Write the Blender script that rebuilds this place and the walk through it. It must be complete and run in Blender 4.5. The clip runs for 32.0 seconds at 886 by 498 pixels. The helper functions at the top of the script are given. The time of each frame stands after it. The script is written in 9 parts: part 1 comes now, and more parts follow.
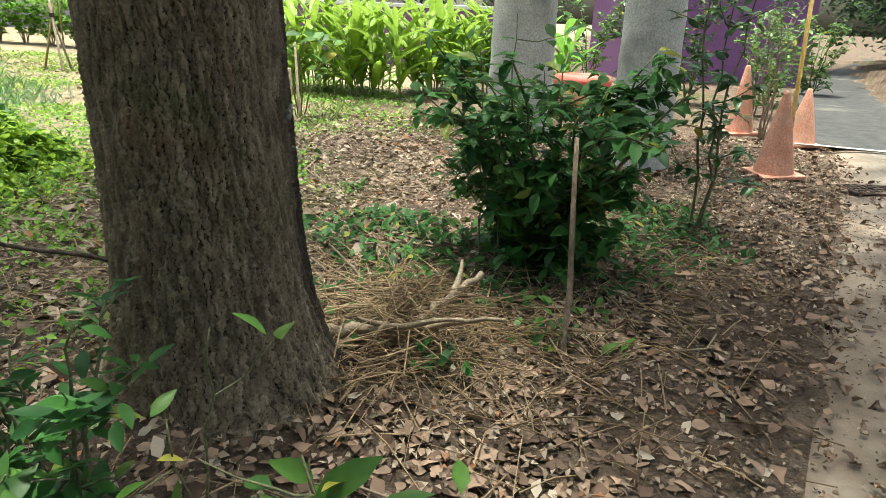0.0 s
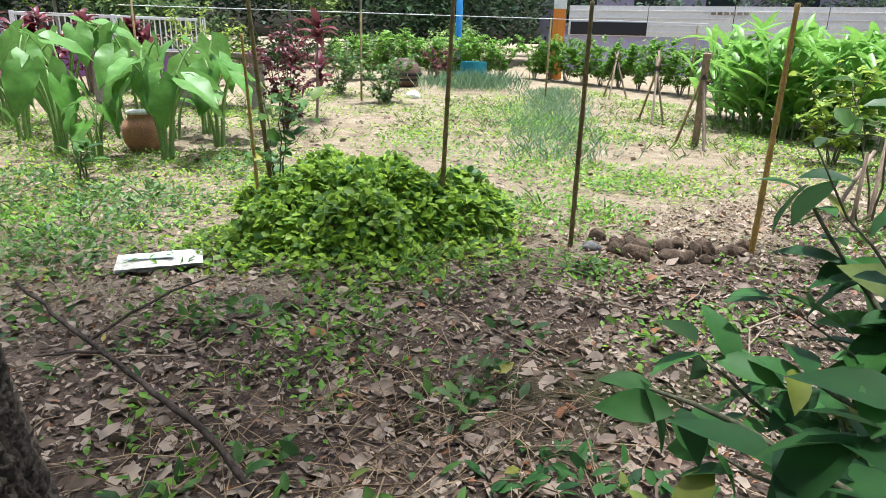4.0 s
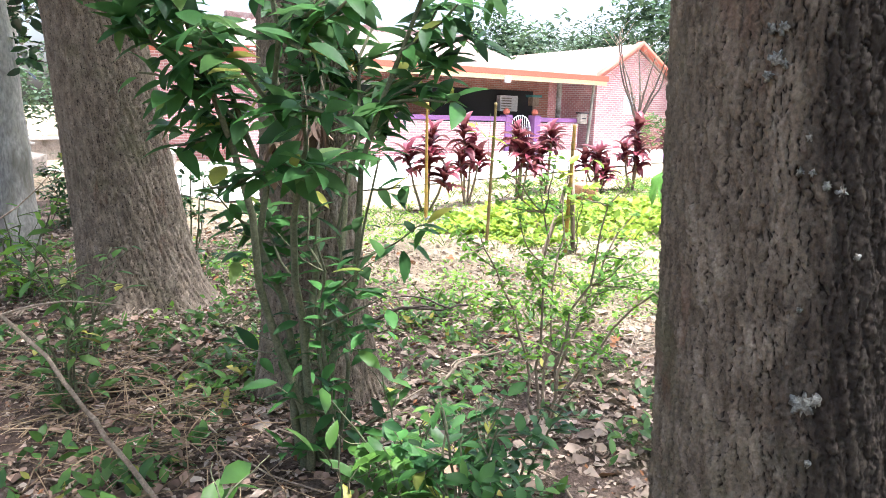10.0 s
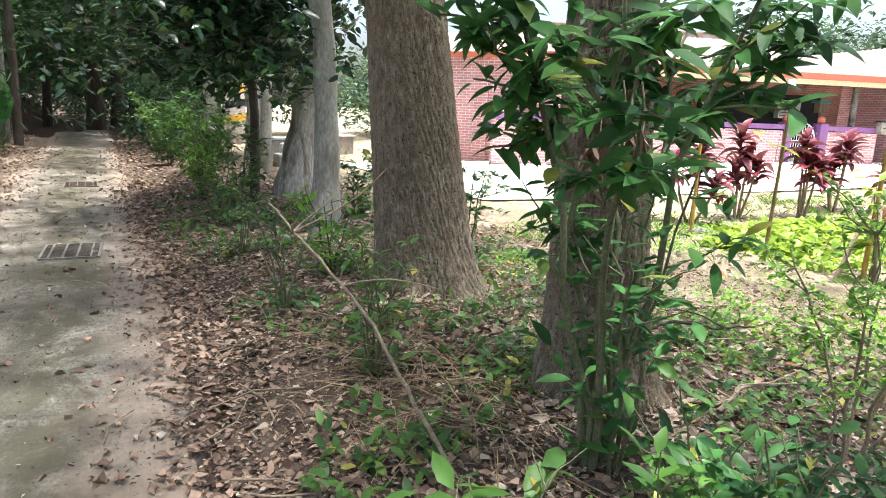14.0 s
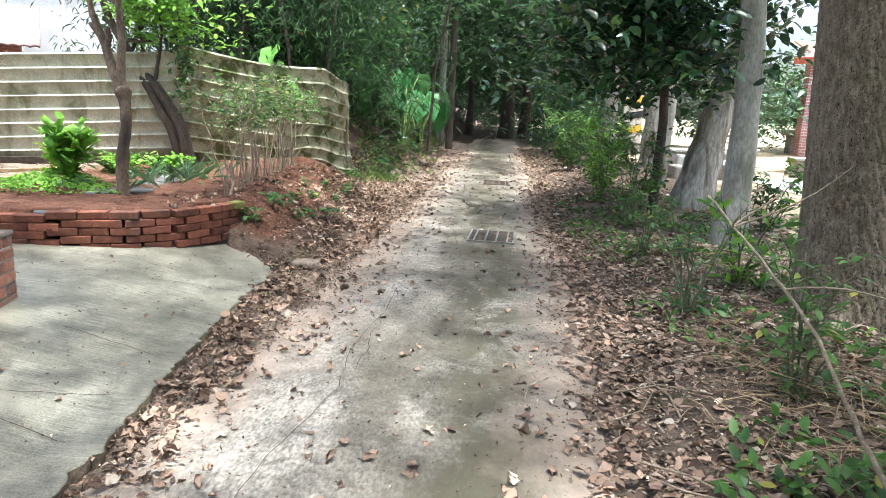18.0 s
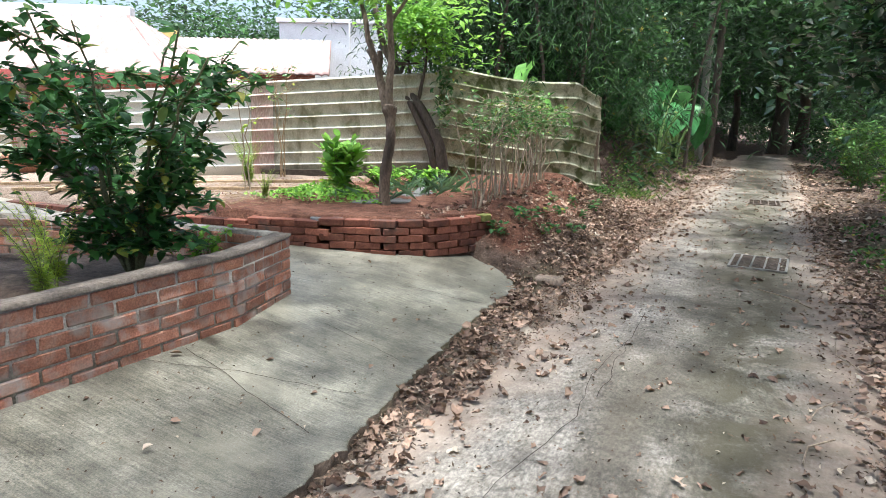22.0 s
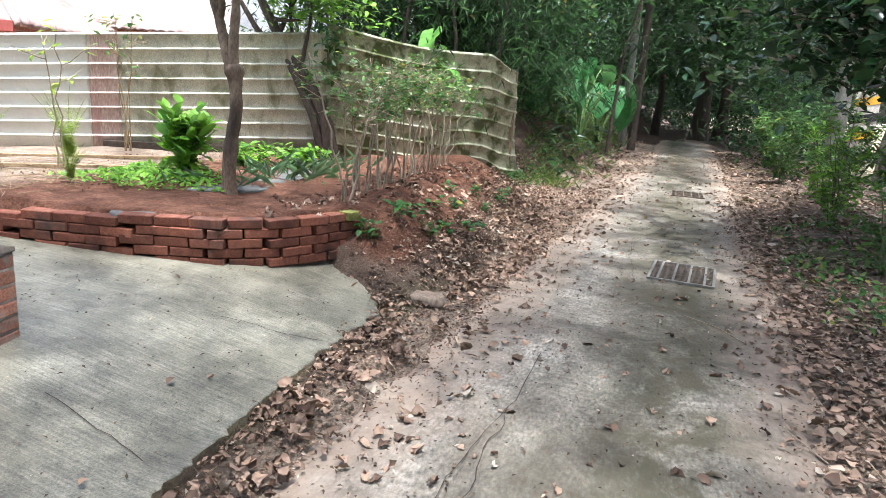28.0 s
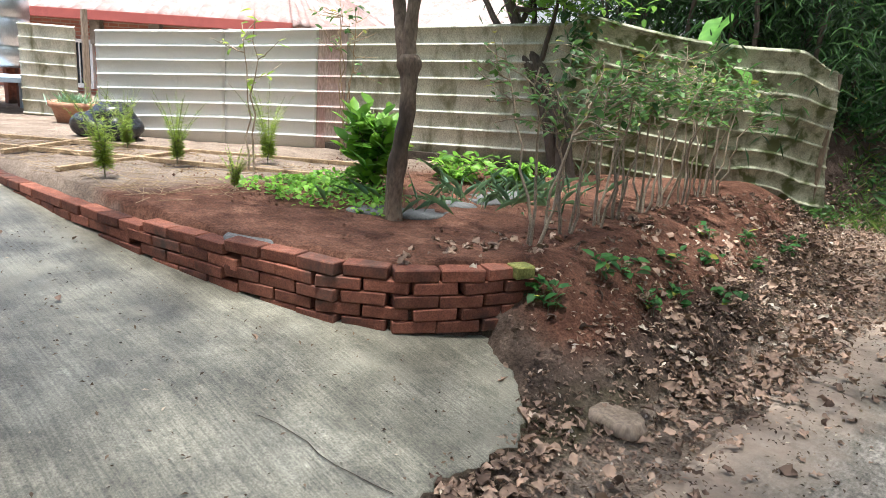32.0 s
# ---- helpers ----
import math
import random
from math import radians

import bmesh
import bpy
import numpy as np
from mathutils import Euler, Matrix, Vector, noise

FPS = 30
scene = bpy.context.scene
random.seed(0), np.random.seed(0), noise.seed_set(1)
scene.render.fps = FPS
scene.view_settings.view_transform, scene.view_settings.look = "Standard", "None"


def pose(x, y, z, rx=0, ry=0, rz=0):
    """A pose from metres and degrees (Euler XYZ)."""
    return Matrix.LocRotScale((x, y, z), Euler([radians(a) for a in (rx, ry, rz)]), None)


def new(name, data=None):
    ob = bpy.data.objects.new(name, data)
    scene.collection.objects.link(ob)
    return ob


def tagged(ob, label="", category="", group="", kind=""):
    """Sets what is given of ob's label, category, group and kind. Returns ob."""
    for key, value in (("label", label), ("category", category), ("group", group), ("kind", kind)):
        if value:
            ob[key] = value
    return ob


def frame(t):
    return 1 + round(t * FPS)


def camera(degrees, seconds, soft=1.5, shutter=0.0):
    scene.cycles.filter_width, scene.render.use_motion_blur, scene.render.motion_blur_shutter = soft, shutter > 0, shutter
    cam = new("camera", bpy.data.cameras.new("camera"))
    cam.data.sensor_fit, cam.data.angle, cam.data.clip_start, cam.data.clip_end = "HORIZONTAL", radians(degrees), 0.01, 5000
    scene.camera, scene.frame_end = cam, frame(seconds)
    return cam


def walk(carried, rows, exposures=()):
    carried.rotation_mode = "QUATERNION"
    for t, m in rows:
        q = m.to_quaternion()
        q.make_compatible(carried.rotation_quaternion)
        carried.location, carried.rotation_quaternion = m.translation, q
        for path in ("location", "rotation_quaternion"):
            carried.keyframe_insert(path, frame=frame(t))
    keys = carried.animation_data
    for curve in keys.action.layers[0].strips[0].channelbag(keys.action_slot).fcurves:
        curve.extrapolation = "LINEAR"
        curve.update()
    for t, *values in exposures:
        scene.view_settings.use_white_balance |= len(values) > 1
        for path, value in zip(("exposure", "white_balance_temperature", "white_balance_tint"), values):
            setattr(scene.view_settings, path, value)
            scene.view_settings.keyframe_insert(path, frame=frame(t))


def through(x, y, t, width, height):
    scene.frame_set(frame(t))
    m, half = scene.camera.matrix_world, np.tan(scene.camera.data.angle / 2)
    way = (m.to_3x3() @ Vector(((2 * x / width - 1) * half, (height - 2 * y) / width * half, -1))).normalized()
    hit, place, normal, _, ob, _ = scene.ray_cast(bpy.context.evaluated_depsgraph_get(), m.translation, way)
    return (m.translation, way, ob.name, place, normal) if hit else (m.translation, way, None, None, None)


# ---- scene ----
# ---------- camera and walk: seconds, eye, tilt, heading, lean ----------
cam = camera(68.0, 32.0, 0.85)
ROWS = [
    (0, 0.868, 3.787, 1.26, 70.66, -166.4, 2.41),
    (0.5, 0.747, 3.38, 1.253, 69.05, -169.84, 1.95),
    (1, 0.613, 2.994, 1.247, 69.09, -163.96, 2.1),
    (1.5, 0.58, 2.644, 1.253, 68.73, -154.1, 2.94),
    (2, 0.696, 2.232, 1.277, 68.99, -144.84, 2.2),
    (2.5, 0.783, 1.914, 1.36, 69.51, -128.69, 2.9),
    (3, 0.856, 1.695, 1.348, 71.27, -121.48, 3.5),
    (3.5, 0.975, 1.609, 1.378, 71.28, -114.77, 1.12),
    (4, 0.998, 1.503, 1.394, 72.41, -112.36, 1.65),
    (4.5, 1.02, 1.484, 1.394, 72.73, -111.83, 2.02),
    (6.5, 0.977, 1.434, 1.428, 72.64, -109.95, -0.01),
    (7, 1.006, 1.468, 1.42, 72.84, -101.37, -0.64),
    (7.5, 1.012, 1.554, 1.409, 72.43, -85.3, -1.15),
    (8, 0.872, 1.666, 1.457, 75.18, -73.29, 1.89),
    (8.5, 0.719, 1.74, 1.474, 77.53, -65.86, 2.09),
    (9, 0.654, 1.72, 1.472, 78.47, -58.42, 2.86),
    (9.5, 0.6, 1.719, 1.474, 78.55, -55.51, 2.77),
    (10, 0.513, 1.814, 1.476, 78.43, -50.17, 1.5),
    (10.5, 0.484, 1.845, 1.474, 79.29, -49.69, 2.78),
    (11, 0.473, 1.856, 1.481, 79.91, -49.56, 2.7),
    (11.5, 0.453, 1.869, 1.478, 80.11, -49.77, 2.62),
    (12, 0.425, 1.879, 1.476, 80.17, -48.35, 2.78),
    (12.5, 0.394, 1.897, 1.477, 79.9, -44.5, 2.78),
    (13, 0.359, 1.919, 1.478, 79.34, -39.58, 2.46),
    (13.5, 0.306, 1.93, 1.472, 78.66, -35.71, 2.75),
    (14, 0.296, 1.927, 1.471, 78.08, -29.15, 2.3),
    (14.5, 0.307, 1.94, 1.465, 78.71, -24.23, 2.21),
    (15, 0.32, 1.945, 1.46, 78.7, -19.25, 1.67),
    (15.5, 0.297, 1.941, 1.459, 78.37, -14.86, 1.56),
    (17.5, 0.067, 1.895, 1.379, 78.3, -0.99, 2.96),
    (18, 0.05, 1.924, 1.362, 77.9, 3.21, 2.62),
    (18.5, 0.022, 1.977, 1.357, 78.25, 5.24, 2.54),
    (19, -0.022, 2.008, 1.349, 78.12, 7.19, 2.47),
    (19.5, -0.064, 2.015, 1.343, 77.69, 9.48, 2.02),
    (20, -0.046, 2.031, 1.35, 77.59, 13.6, 2.61),
    (20.5, -0.039, 2.057, 1.346, 78.08, 17.11, 2.09),
    (21, -0.029, 2.078, 1.338, 77.94, 20.28, 1.69),
    (21.5, -0.008, 2.083, 1.332, 78.54, 22.67, 1.39),
    (22, -0.006, 2.102, 1.327, 78.58, 24.65, 1.39),
    (22.5, 0.021, 2.115, 1.332, 78.49, 25.36, 1.53),
    (23, 0.002, 2.172, 1.328, 76.48, 23.9, 1.69),
    (23.5, -0.056, 2.306, 1.325, 77.53, 21.67, 0.44),
    (24, -0.079, 2.453, 1.335, 75.87, 21.08, 0.34),
    (24.5, -0.049, 2.623, 1.334, 75.57, 21.47, 1.09),
    (25, -0.085, 2.763, 1.312, 76.85, 20.92, 1.68),
    (25.5, -0.133, 2.902, 1.325, 76.01, 19.4, 0.46),
    (26, -0.117, 2.992, 1.344, 76.87, 19.39, 0.36),
    (26.5, -0.098, 3.099, 1.339, 76.52, 18.88, 1.86),
    (28.5, -0.051, 3.603, 1.296, 77.34, 18.26, 3.97),
    (29, -0.138, 3.849, 1.255, 78.39, 18.76, 2.45),
    (29.5, -0.221, 4.067, 1.263, 76.94, 22.58, 2.3),
    (30, -0.209, 4.284, 1.27, 75.79, 27.35, 3.98),
    (30.5, -0.263, 4.48, 1.285, 76.08, 30.11, 4.6),
    (31, -0.326, 4.656, 1.288, 74.98, 33.16, 2.96),
    (31.5, -0.275, 4.805, 1.323, 75.75, 40.15, 5),
    (32, -0.306, 4.942, 1.316, 75.46, 42.79, 4.75),
]
EXPOSURES = [(0, 1.22, 6650, -4), (1, 1.9, 5950, 4), (2, 1.68, 5550, 9), (4.0, 0.9, 5830, 8), (7, 0.86, 5950, 11), (8, 0.95, 5900, 10), (9, 1.84, 5800, 15), (10, 2.15, 5900, 14), (12, 1.9, 5980, 11), (14, 1.85, 6150, 7), (15, 2.2, 6050, 3), (18, 2.06, 5880, 5), (20, 1.88, 5830, 6), (22, 1.65, 5850, 6), (24, 1.65, 5840, 6), (29, 1.9, 5830, 8), (32, 1.45, 6000, 6)]
walk(cam, [(t, pose(x, y, z, tilt, 0, turn) @ pose(0, 0, 0, 0, 0, lean)) for t, x, y, z, tilt, turn, lean in ROWS], EXPOSURES)

# ---------- world, sun, exposure ----------
world = bpy.data.worlds.new("world")
scene.world = world
world.use_nodes = True
SUN_DIR = Vector((0.08, -0.1, 0.99)).normalized()
wn, wl = world.node_tree.nodes, world.node_tree.links
sky = wn.new("ShaderNodeTexSky")
sky.sky_type = "NISHITA"
sky.sun_disc = False
sky.sun_elevation = math.asin(SUN_DIR.z)
sky.sun_rotation = math.atan2(SUN_DIR.x, SUN_DIR.y)
sky.air_density, sky.dust_density, sky.ozone_density = 1.0, 7.0, 1.0
wl.new(sky.outputs[0], wn["Background"].inputs[0])
wn["Background"].inputs[1].default_value = 0.15
sun = new("sun", bpy.data.lights.new("sun", "SUN"))
sun.data.energy, sun.data.angle, sun.data.color = 3.6, radians(2.6), (1.0, 0.98, 0.94)
sun.matrix_world = SUN_DIR.to_track_quat("Z", "Y").to_matrix().to_4x4()
tagged(sun, kind="structure")

# ---------- small tools ----------
RNG = np.random.default_rng(7)


def link_mesh(name, me, material, parent=None, label="", smooth=False):
    ob = new(name, me)
    if material is not None and not me.materials:
        me.materials.append(material)
    if smooth:
        me.polygons.foreach_set("use_smooth", [True] * len(me.polygons))
    if parent is not None:
        ob.parent = parent
    if label:
        ob["label"] = label
    return ob


def part(name, bm, material, parent=None, label="", smooth=False):
    """One bmesh as one mesh object under a thing or a part."""
    me = bpy.data.meshes.new(name)
    bm.to_mesh(me)
    bm.free()
    return link_mesh(name, me, material, parent, label, smooth)


def mesh_of(name, verts, faces):
    me = bpy.data.meshes.new(name)
    verts = np.asarray(verts, dtype=np.float32)
    faces = np.asarray(faces, dtype=np.int32)
    k = faces.shape[1]
    me.vertices.add(len(verts))
    me.vertices.foreach_set("co", verts.ravel())
    me.loops.add(faces.size)
    me.loops.foreach_set("vertex_index", faces.ravel())
    me.polygons.add(len(faces))
    me.polygons.foreach_set("loop_start", np.arange(0, faces.size, k, dtype=np.int32))
    me.update(calc_edges=True)
    me.validate()
    return me


def grid_part(name, verts, faces, material, parent=None, label="", smooth=False):
    return link_mesh(name, mesh_of(name, verts, faces), material, parent, label, smooth)


def empty(name, x=0.0, y=0.0, z=0.0, rz=0.0, label="", category="", group="", kind=""):
    ob = new(name)
    ob.matrix_world = pose(x, y, z, 0, 0, rz)
    ob.empty_display_size = 0.1
    return tagged(ob, label, category, group, kind)


def box_bm(x0, x1, y0, y1, z0, z1, bevel=0.0, bm=None):
    bm = bm or bmesh.new()
    made = bmesh.ops.create_cube(bm, size=1)["verts"]
    for v in made:
        v.co = Vector(((x0 + x1) / 2 + v.co.x * (x1 - x0), (y0 + y1) / 2 + v.co.y * (y1 - y0), (z0 + z1) / 2 + v.co.z * (z1 - z0)))
    if bevel > 0:
        edges = list({e for v in made for e in v.link_edges})
        bmesh.ops.bevel(bm, geom=edges, offset=bevel, segments=2, affect="EDGES", profile=0.6)
    return bm


def tube(path, radii, sides=8, close=True):
    """Vertices and quads of a round stem along a path."""
    path = np.asarray(path, dtype=float)
    radii = np.broadcast_to(np.asarray(radii, dtype=float), (len(path),))
    tang = np.gradient(path, axis=0)
    tang /= np.linalg.norm(tang, axis=1)[:, None] + 1e-9
    ref = np.array([0.0, 0.0, 1.0]) if abs(tang[0][2]) < 0.9 else np.array([1.0, 0.0, 0.0])
    verts, faces = [], []
    a = np.linspace(0, 2 * np.pi, sides, endpoint=False)
    for p, t, r in zip(path, tang, radii):
        u = np.cross(ref, t)
        u /= np.linalg.norm(u) + 1e-9
        w = np.cross(t, u)
        verts.append(p + r * (np.cos(a)[:, None] * u + np.sin(a)[:, None] * w))
    n = len(path)
    for i in range(n - 1):
        for j in range(sides):
            k = (j + 1) % sides
            faces.append((i * sides + j, i * sides + k, (i + 1) * sides + k, (i + 1) * sides + j))
    verts = np.concatenate(verts)
    if close:
        c = len(verts)
        verts = np.concatenate([verts, path[-1:] + tang[-1:] * radii[-1] * 0.3])
        for j in range(sides):
            faces.append(((n - 1) * sides + j, (n - 1) * sides + (j + 1) % sides, c, c))
    return verts, np.array(faces, dtype=np.int32)


def merged(pieces):
    vs, fs, k = [], [], 0
    for v, f in pieces:
        vs.append(v)
        fs.append(np.asarray(f) + k)
        k += len(v)
    return np.concatenate(vs), np.concatenate(fs)


def tris(faces):
    """Quads to triangles, dropping the empty ones."""
    f = np.asarray(faces)
    out = np.concatenate([f[:, [0, 1, 2]], f[:, [0, 2, 3]]])
    ok = (out[:, 0] != out[:, 1]) & (out[:, 1] != out[:, 2]) & (out[:, 0] != out[:, 2])
    return out[ok]


def tube_part(name, paths, material, parent=None, label="", sides=8, smooth=True):
    v, f = merged([tube(p, r, sides) for p, r in paths])
    return grid_part(name, v, tris(f), material, parent, label, smooth)


def unit(v):
    v = np.asarray(v, dtype=float)
    return v / (np.linalg.norm(v, axis=-1, keepdims=True) + 1e-9)


def leaf_blades(P, D, N, L, W, fold=0.18, droop=0.15, simple=False, smooth_edge=False):
    """Many leaves as one mesh: foot P, way D, upper side N, length and width."""
    P, D, N = np.asarray(P, float), unit(D), unit(N)
    S = unit(np.cross(D, N))
    N = unit(np.cross(S, D))
    L = np.broadcast_to(L, (len(P),))[:, None]
    W = np.broadcast_to(W, (len(P),))[:, None]
    if simple:
        v = np.stack([P, P + D * L * 0.45 + S * W * 0.5 + N * W * fold, P + D * L - N * L * droop, P + D * L * 0.45 - S * W * 0.5 + N * W * fold], 1)
        f = np.array([(0, 1, 2), (0, 2, 3)])
    elif smooth_edge:
        rows = ((0.1, 0.42), (0.28, 0.9), (0.48, 1.0), (0.68, 0.8), (0.86, 0.4))
        put = [P]
        for s, w in rows:
            for side in (0.5, 0.0, -0.5):
                ripple = 0.06 * np.sin(s * 9 + P[:, :1] * 90) * abs(side)
                put.append(P + D * L * s + S * W * side * w + N * (W * abs(side) * w * 2 * (fold + ripple) - L * droop * s * s))
        put.append(P + D * L - N * L * droop)
        v = np.stack(put, 1)
        f = [(0, 1, 2), (0, 2, 3)]
        for k in range(4):
            a, b = 1 + 3 * k, 4 + 3 * k
            f += [(a, b, b + 1), (a, b + 1, a + 1), (a + 1, b + 1, b + 2), (a + 1, b + 2, a + 2)]
        f = np.array(f + [(13, 16, 14), (14, 16, 15)])
    else:
        def at(s, side, w):
            return P + D * L * s + S * W * side * w + N * (W * abs(side) * w * 2 * fold - L * droop * s * s)
        v = np.stack([at(0, 0, 0), at(0.32, 0.5, 0.92), at(0.34, 0, 0), at(0.32, -0.5, 0.92), at(0.68, 0.5, 0.8), at(0.7, 0, 0), at(0.68, -0.5, 0.8), at(1, 0, 0)], 1)
        f = np.array([(0, 1, 2), (0, 2, 3), (1, 4, 5), (1, 5, 2), (3, 2, 5), (3, 5, 6), (4, 7, 5), (5, 7, 6)])
    k = v.shape[1]
    faces = (np.arange(len(P))[:, None, None] * k + f[None]).reshape(-1, 3)
    return v.reshape(-1, 3), faces


def scatter_ways(n, up=0.35, rng=RNG):
    a = rng.uniform(0, 2 * np.pi, n)
    z = rng.normal(up, 0.45, n)
    return unit(np.stack([np.cos(a), np.sin(a), z], 1))


def top_sides(D, rng=RNG, wild=0.35):
    n = np.array([0, 0, 1.0]) + rng.normal(0, wild, (len(D), 3))
    return unit(n - D * (n * D).sum(1)[:, None] * 0.9)


# ---------- lie of the land ----------
def sm(a, b, v):
    """Smooth step from 0 at a to 1 at b."""
    u = min(1.0, max(0.0, (v - a) / (b - a)))
    return u * u * (3 - 2 * u)


ROAD_LINE = ((-60, -22.0), (-17, -5.9), (-5, -2.75), (-1, -1.75), (2, -0.72), (4, -0.38), (6, -0.18), (8, -0.12), (12, 0.0), (18, 0.2), (34, 0.5), (90, 1.5))


def road_mid(y):
    for (a, p), (b, q) in zip(ROAD_LINE, ROAD_LINE[1:]):
        if y <= b:
            u = max(0.0, (y - a) / (b - a))
            return p + (q - p) * u
    return 1.5


def piece(y, pts):
    """Straight runs between plan points, held beyond the ends."""
    if y <= pts[0][0]:
        return pts[0][1]
    for (a, p), (b, q) in zip(pts, pts[1:]):
        if y <= b:
            return p + (q - p) * (y - a) / (b - a)
    return pts[-1][1]


def toe_x(y):
    """Where the bank meets the lane."""
    return piece(y, ((6.5, -1.3), (7.5, -1.3), (9.0, -1.22), (11.0, -1.42), (13.3, -2.0), (14.5, -1.8), (17.0, -1.45), (34.0, -1.25)))


def crest_x(y):
    """The upper edge of the bank, where the red bed begins."""
    return piece(y, ((7.2, -2.02), (8.6, -2.15), (10.6, -2.36), (12.0, -2.7), (13.3, -3.1), (15.0, -2.8), (17.0, -2.6), (34.0, -2.5)))


def up_bank(x, y):
    return min(1.0, max(0.0, (toe_x(y) - x) / (toe_x(y) - crest_x(y))))


def apron_line(y):
    return -1.3 - 0.22 * sm(3.4, 6.3, y) - 0.52 * sm(6.7, 7.4, y)


def behind_wall(x, y):
    """0 before the low brick wall, 1 in the raised bed behind it."""
    w = sm(-2.14, -2.0, x)
    start = (wall_y(x) + 0.02) * (1 - w) + 6.98 * w
    return sm(start, start + 0.05 + 0.65 * w, y)


def slab_z(x):
    if x > -1.5:
        return 0.06
    if x > -2.4:
        return 0.06 + 0.17 * (-1.5 - x)
    return min(0.5, 0.213 + 0.05 * (-2.4 - x))


def height(x, y):
    z = 0.03 * min(12.0, max(0.0, x - 7.0))
    z += 0.10 * math.exp(-((x - 2.1) / 0.75) ** 2) * sm(-1.5, 0.5, y) * (1 - sm(16, 20, y))
    m = road_mid(y)
    z -= 0.03 * (1 - sm(1.15, 1.5, abs(x - m)))
    if x < m:
        k = behind_wall(x, y)
        u = up_bank(x, y)
        if y < 7.4:
            z += 0.04 * (1 - sm(0.02, 0.32, x - apron_line(y))) * (1 - k) * sm(2.6, 4.6, y)
        z += (0.5 + 0.65 * sm(13.6, 15.4, y)) * (0.5 * u + 0.5 * u * u * (3 - 2 * u)) * k
        z += 0.35 * sm(0.0, 2.5, crest_x(y) - x) * sm(13.8, 15.5, y)
        if 0.7 < y < 7.4:
            z -= 0.09 * (1 - sm(-0.25, -0.06, x - apron_line(y))) * (1 - k)
        z += (slab_z(x) - 0.06) * (1 - sm(-1.62, -1.5, x)) * (1 - k)
    return z


def wall_y(x):
    """The line of the low dry-laid brick wall, as y over x."""
    if x > -2.3:
        return 6.83 + (x + 2.3) * 2.0
    return 6.83 - 0.72 * (1 - math.exp((x + 2.3) * 0.75)) - 0.0


# ---------- materials ----------
def nodes_of(name):
    m = bpy.data.materials.new(name)
    m.use_nodes = True
    t = m.node_tree
    return m, t.nodes, t.links, t.nodes["Principled BSDF"]


def ramp(n, l, fac, stops):
    r = n.new("ShaderNodeValToRGB")
    e = r.color_ramp.elements
    while len(e) < len(stops):
        e.new(0.5)
    for el, (p, c) in zip(e, stops):
        el.position, el.color = p, (*c, 1)
    l.new(fac, r.inputs[0])
    return r.outputs[0]


def noise_node(n, l, vec, scale, detail=6, rough=0.6, dist=0.0):
    t = n.new("ShaderNodeTexNoise")
    t.inputs["Scale"].default_value, t.inputs["Detail"].default_value = scale, detail
    t.inputs["Roughness"].default_value, t.inputs["Distortion"].default_value = rough, dist
    l.new(vec, t.inputs["Vector"])
    return t.outputs["Fac"]


def mixed(n, l, a, b, fac, kind="MIX"):
    x = n.new("ShaderNodeMix")
    x.data_type, x.blend_type = "RGBA", kind
    for s, v in ((6, a), (7, b)):
        if isinstance(v, tuple):
            x.inputs[s].default_value = (*v, 1)
        else:
            l.new(v, x.inputs[s])
    if isinstance(fac, float):
        x.inputs[0].default_value = fac
    else:
        l.new(fac, x.inputs[0])
    return x.outputs[2]


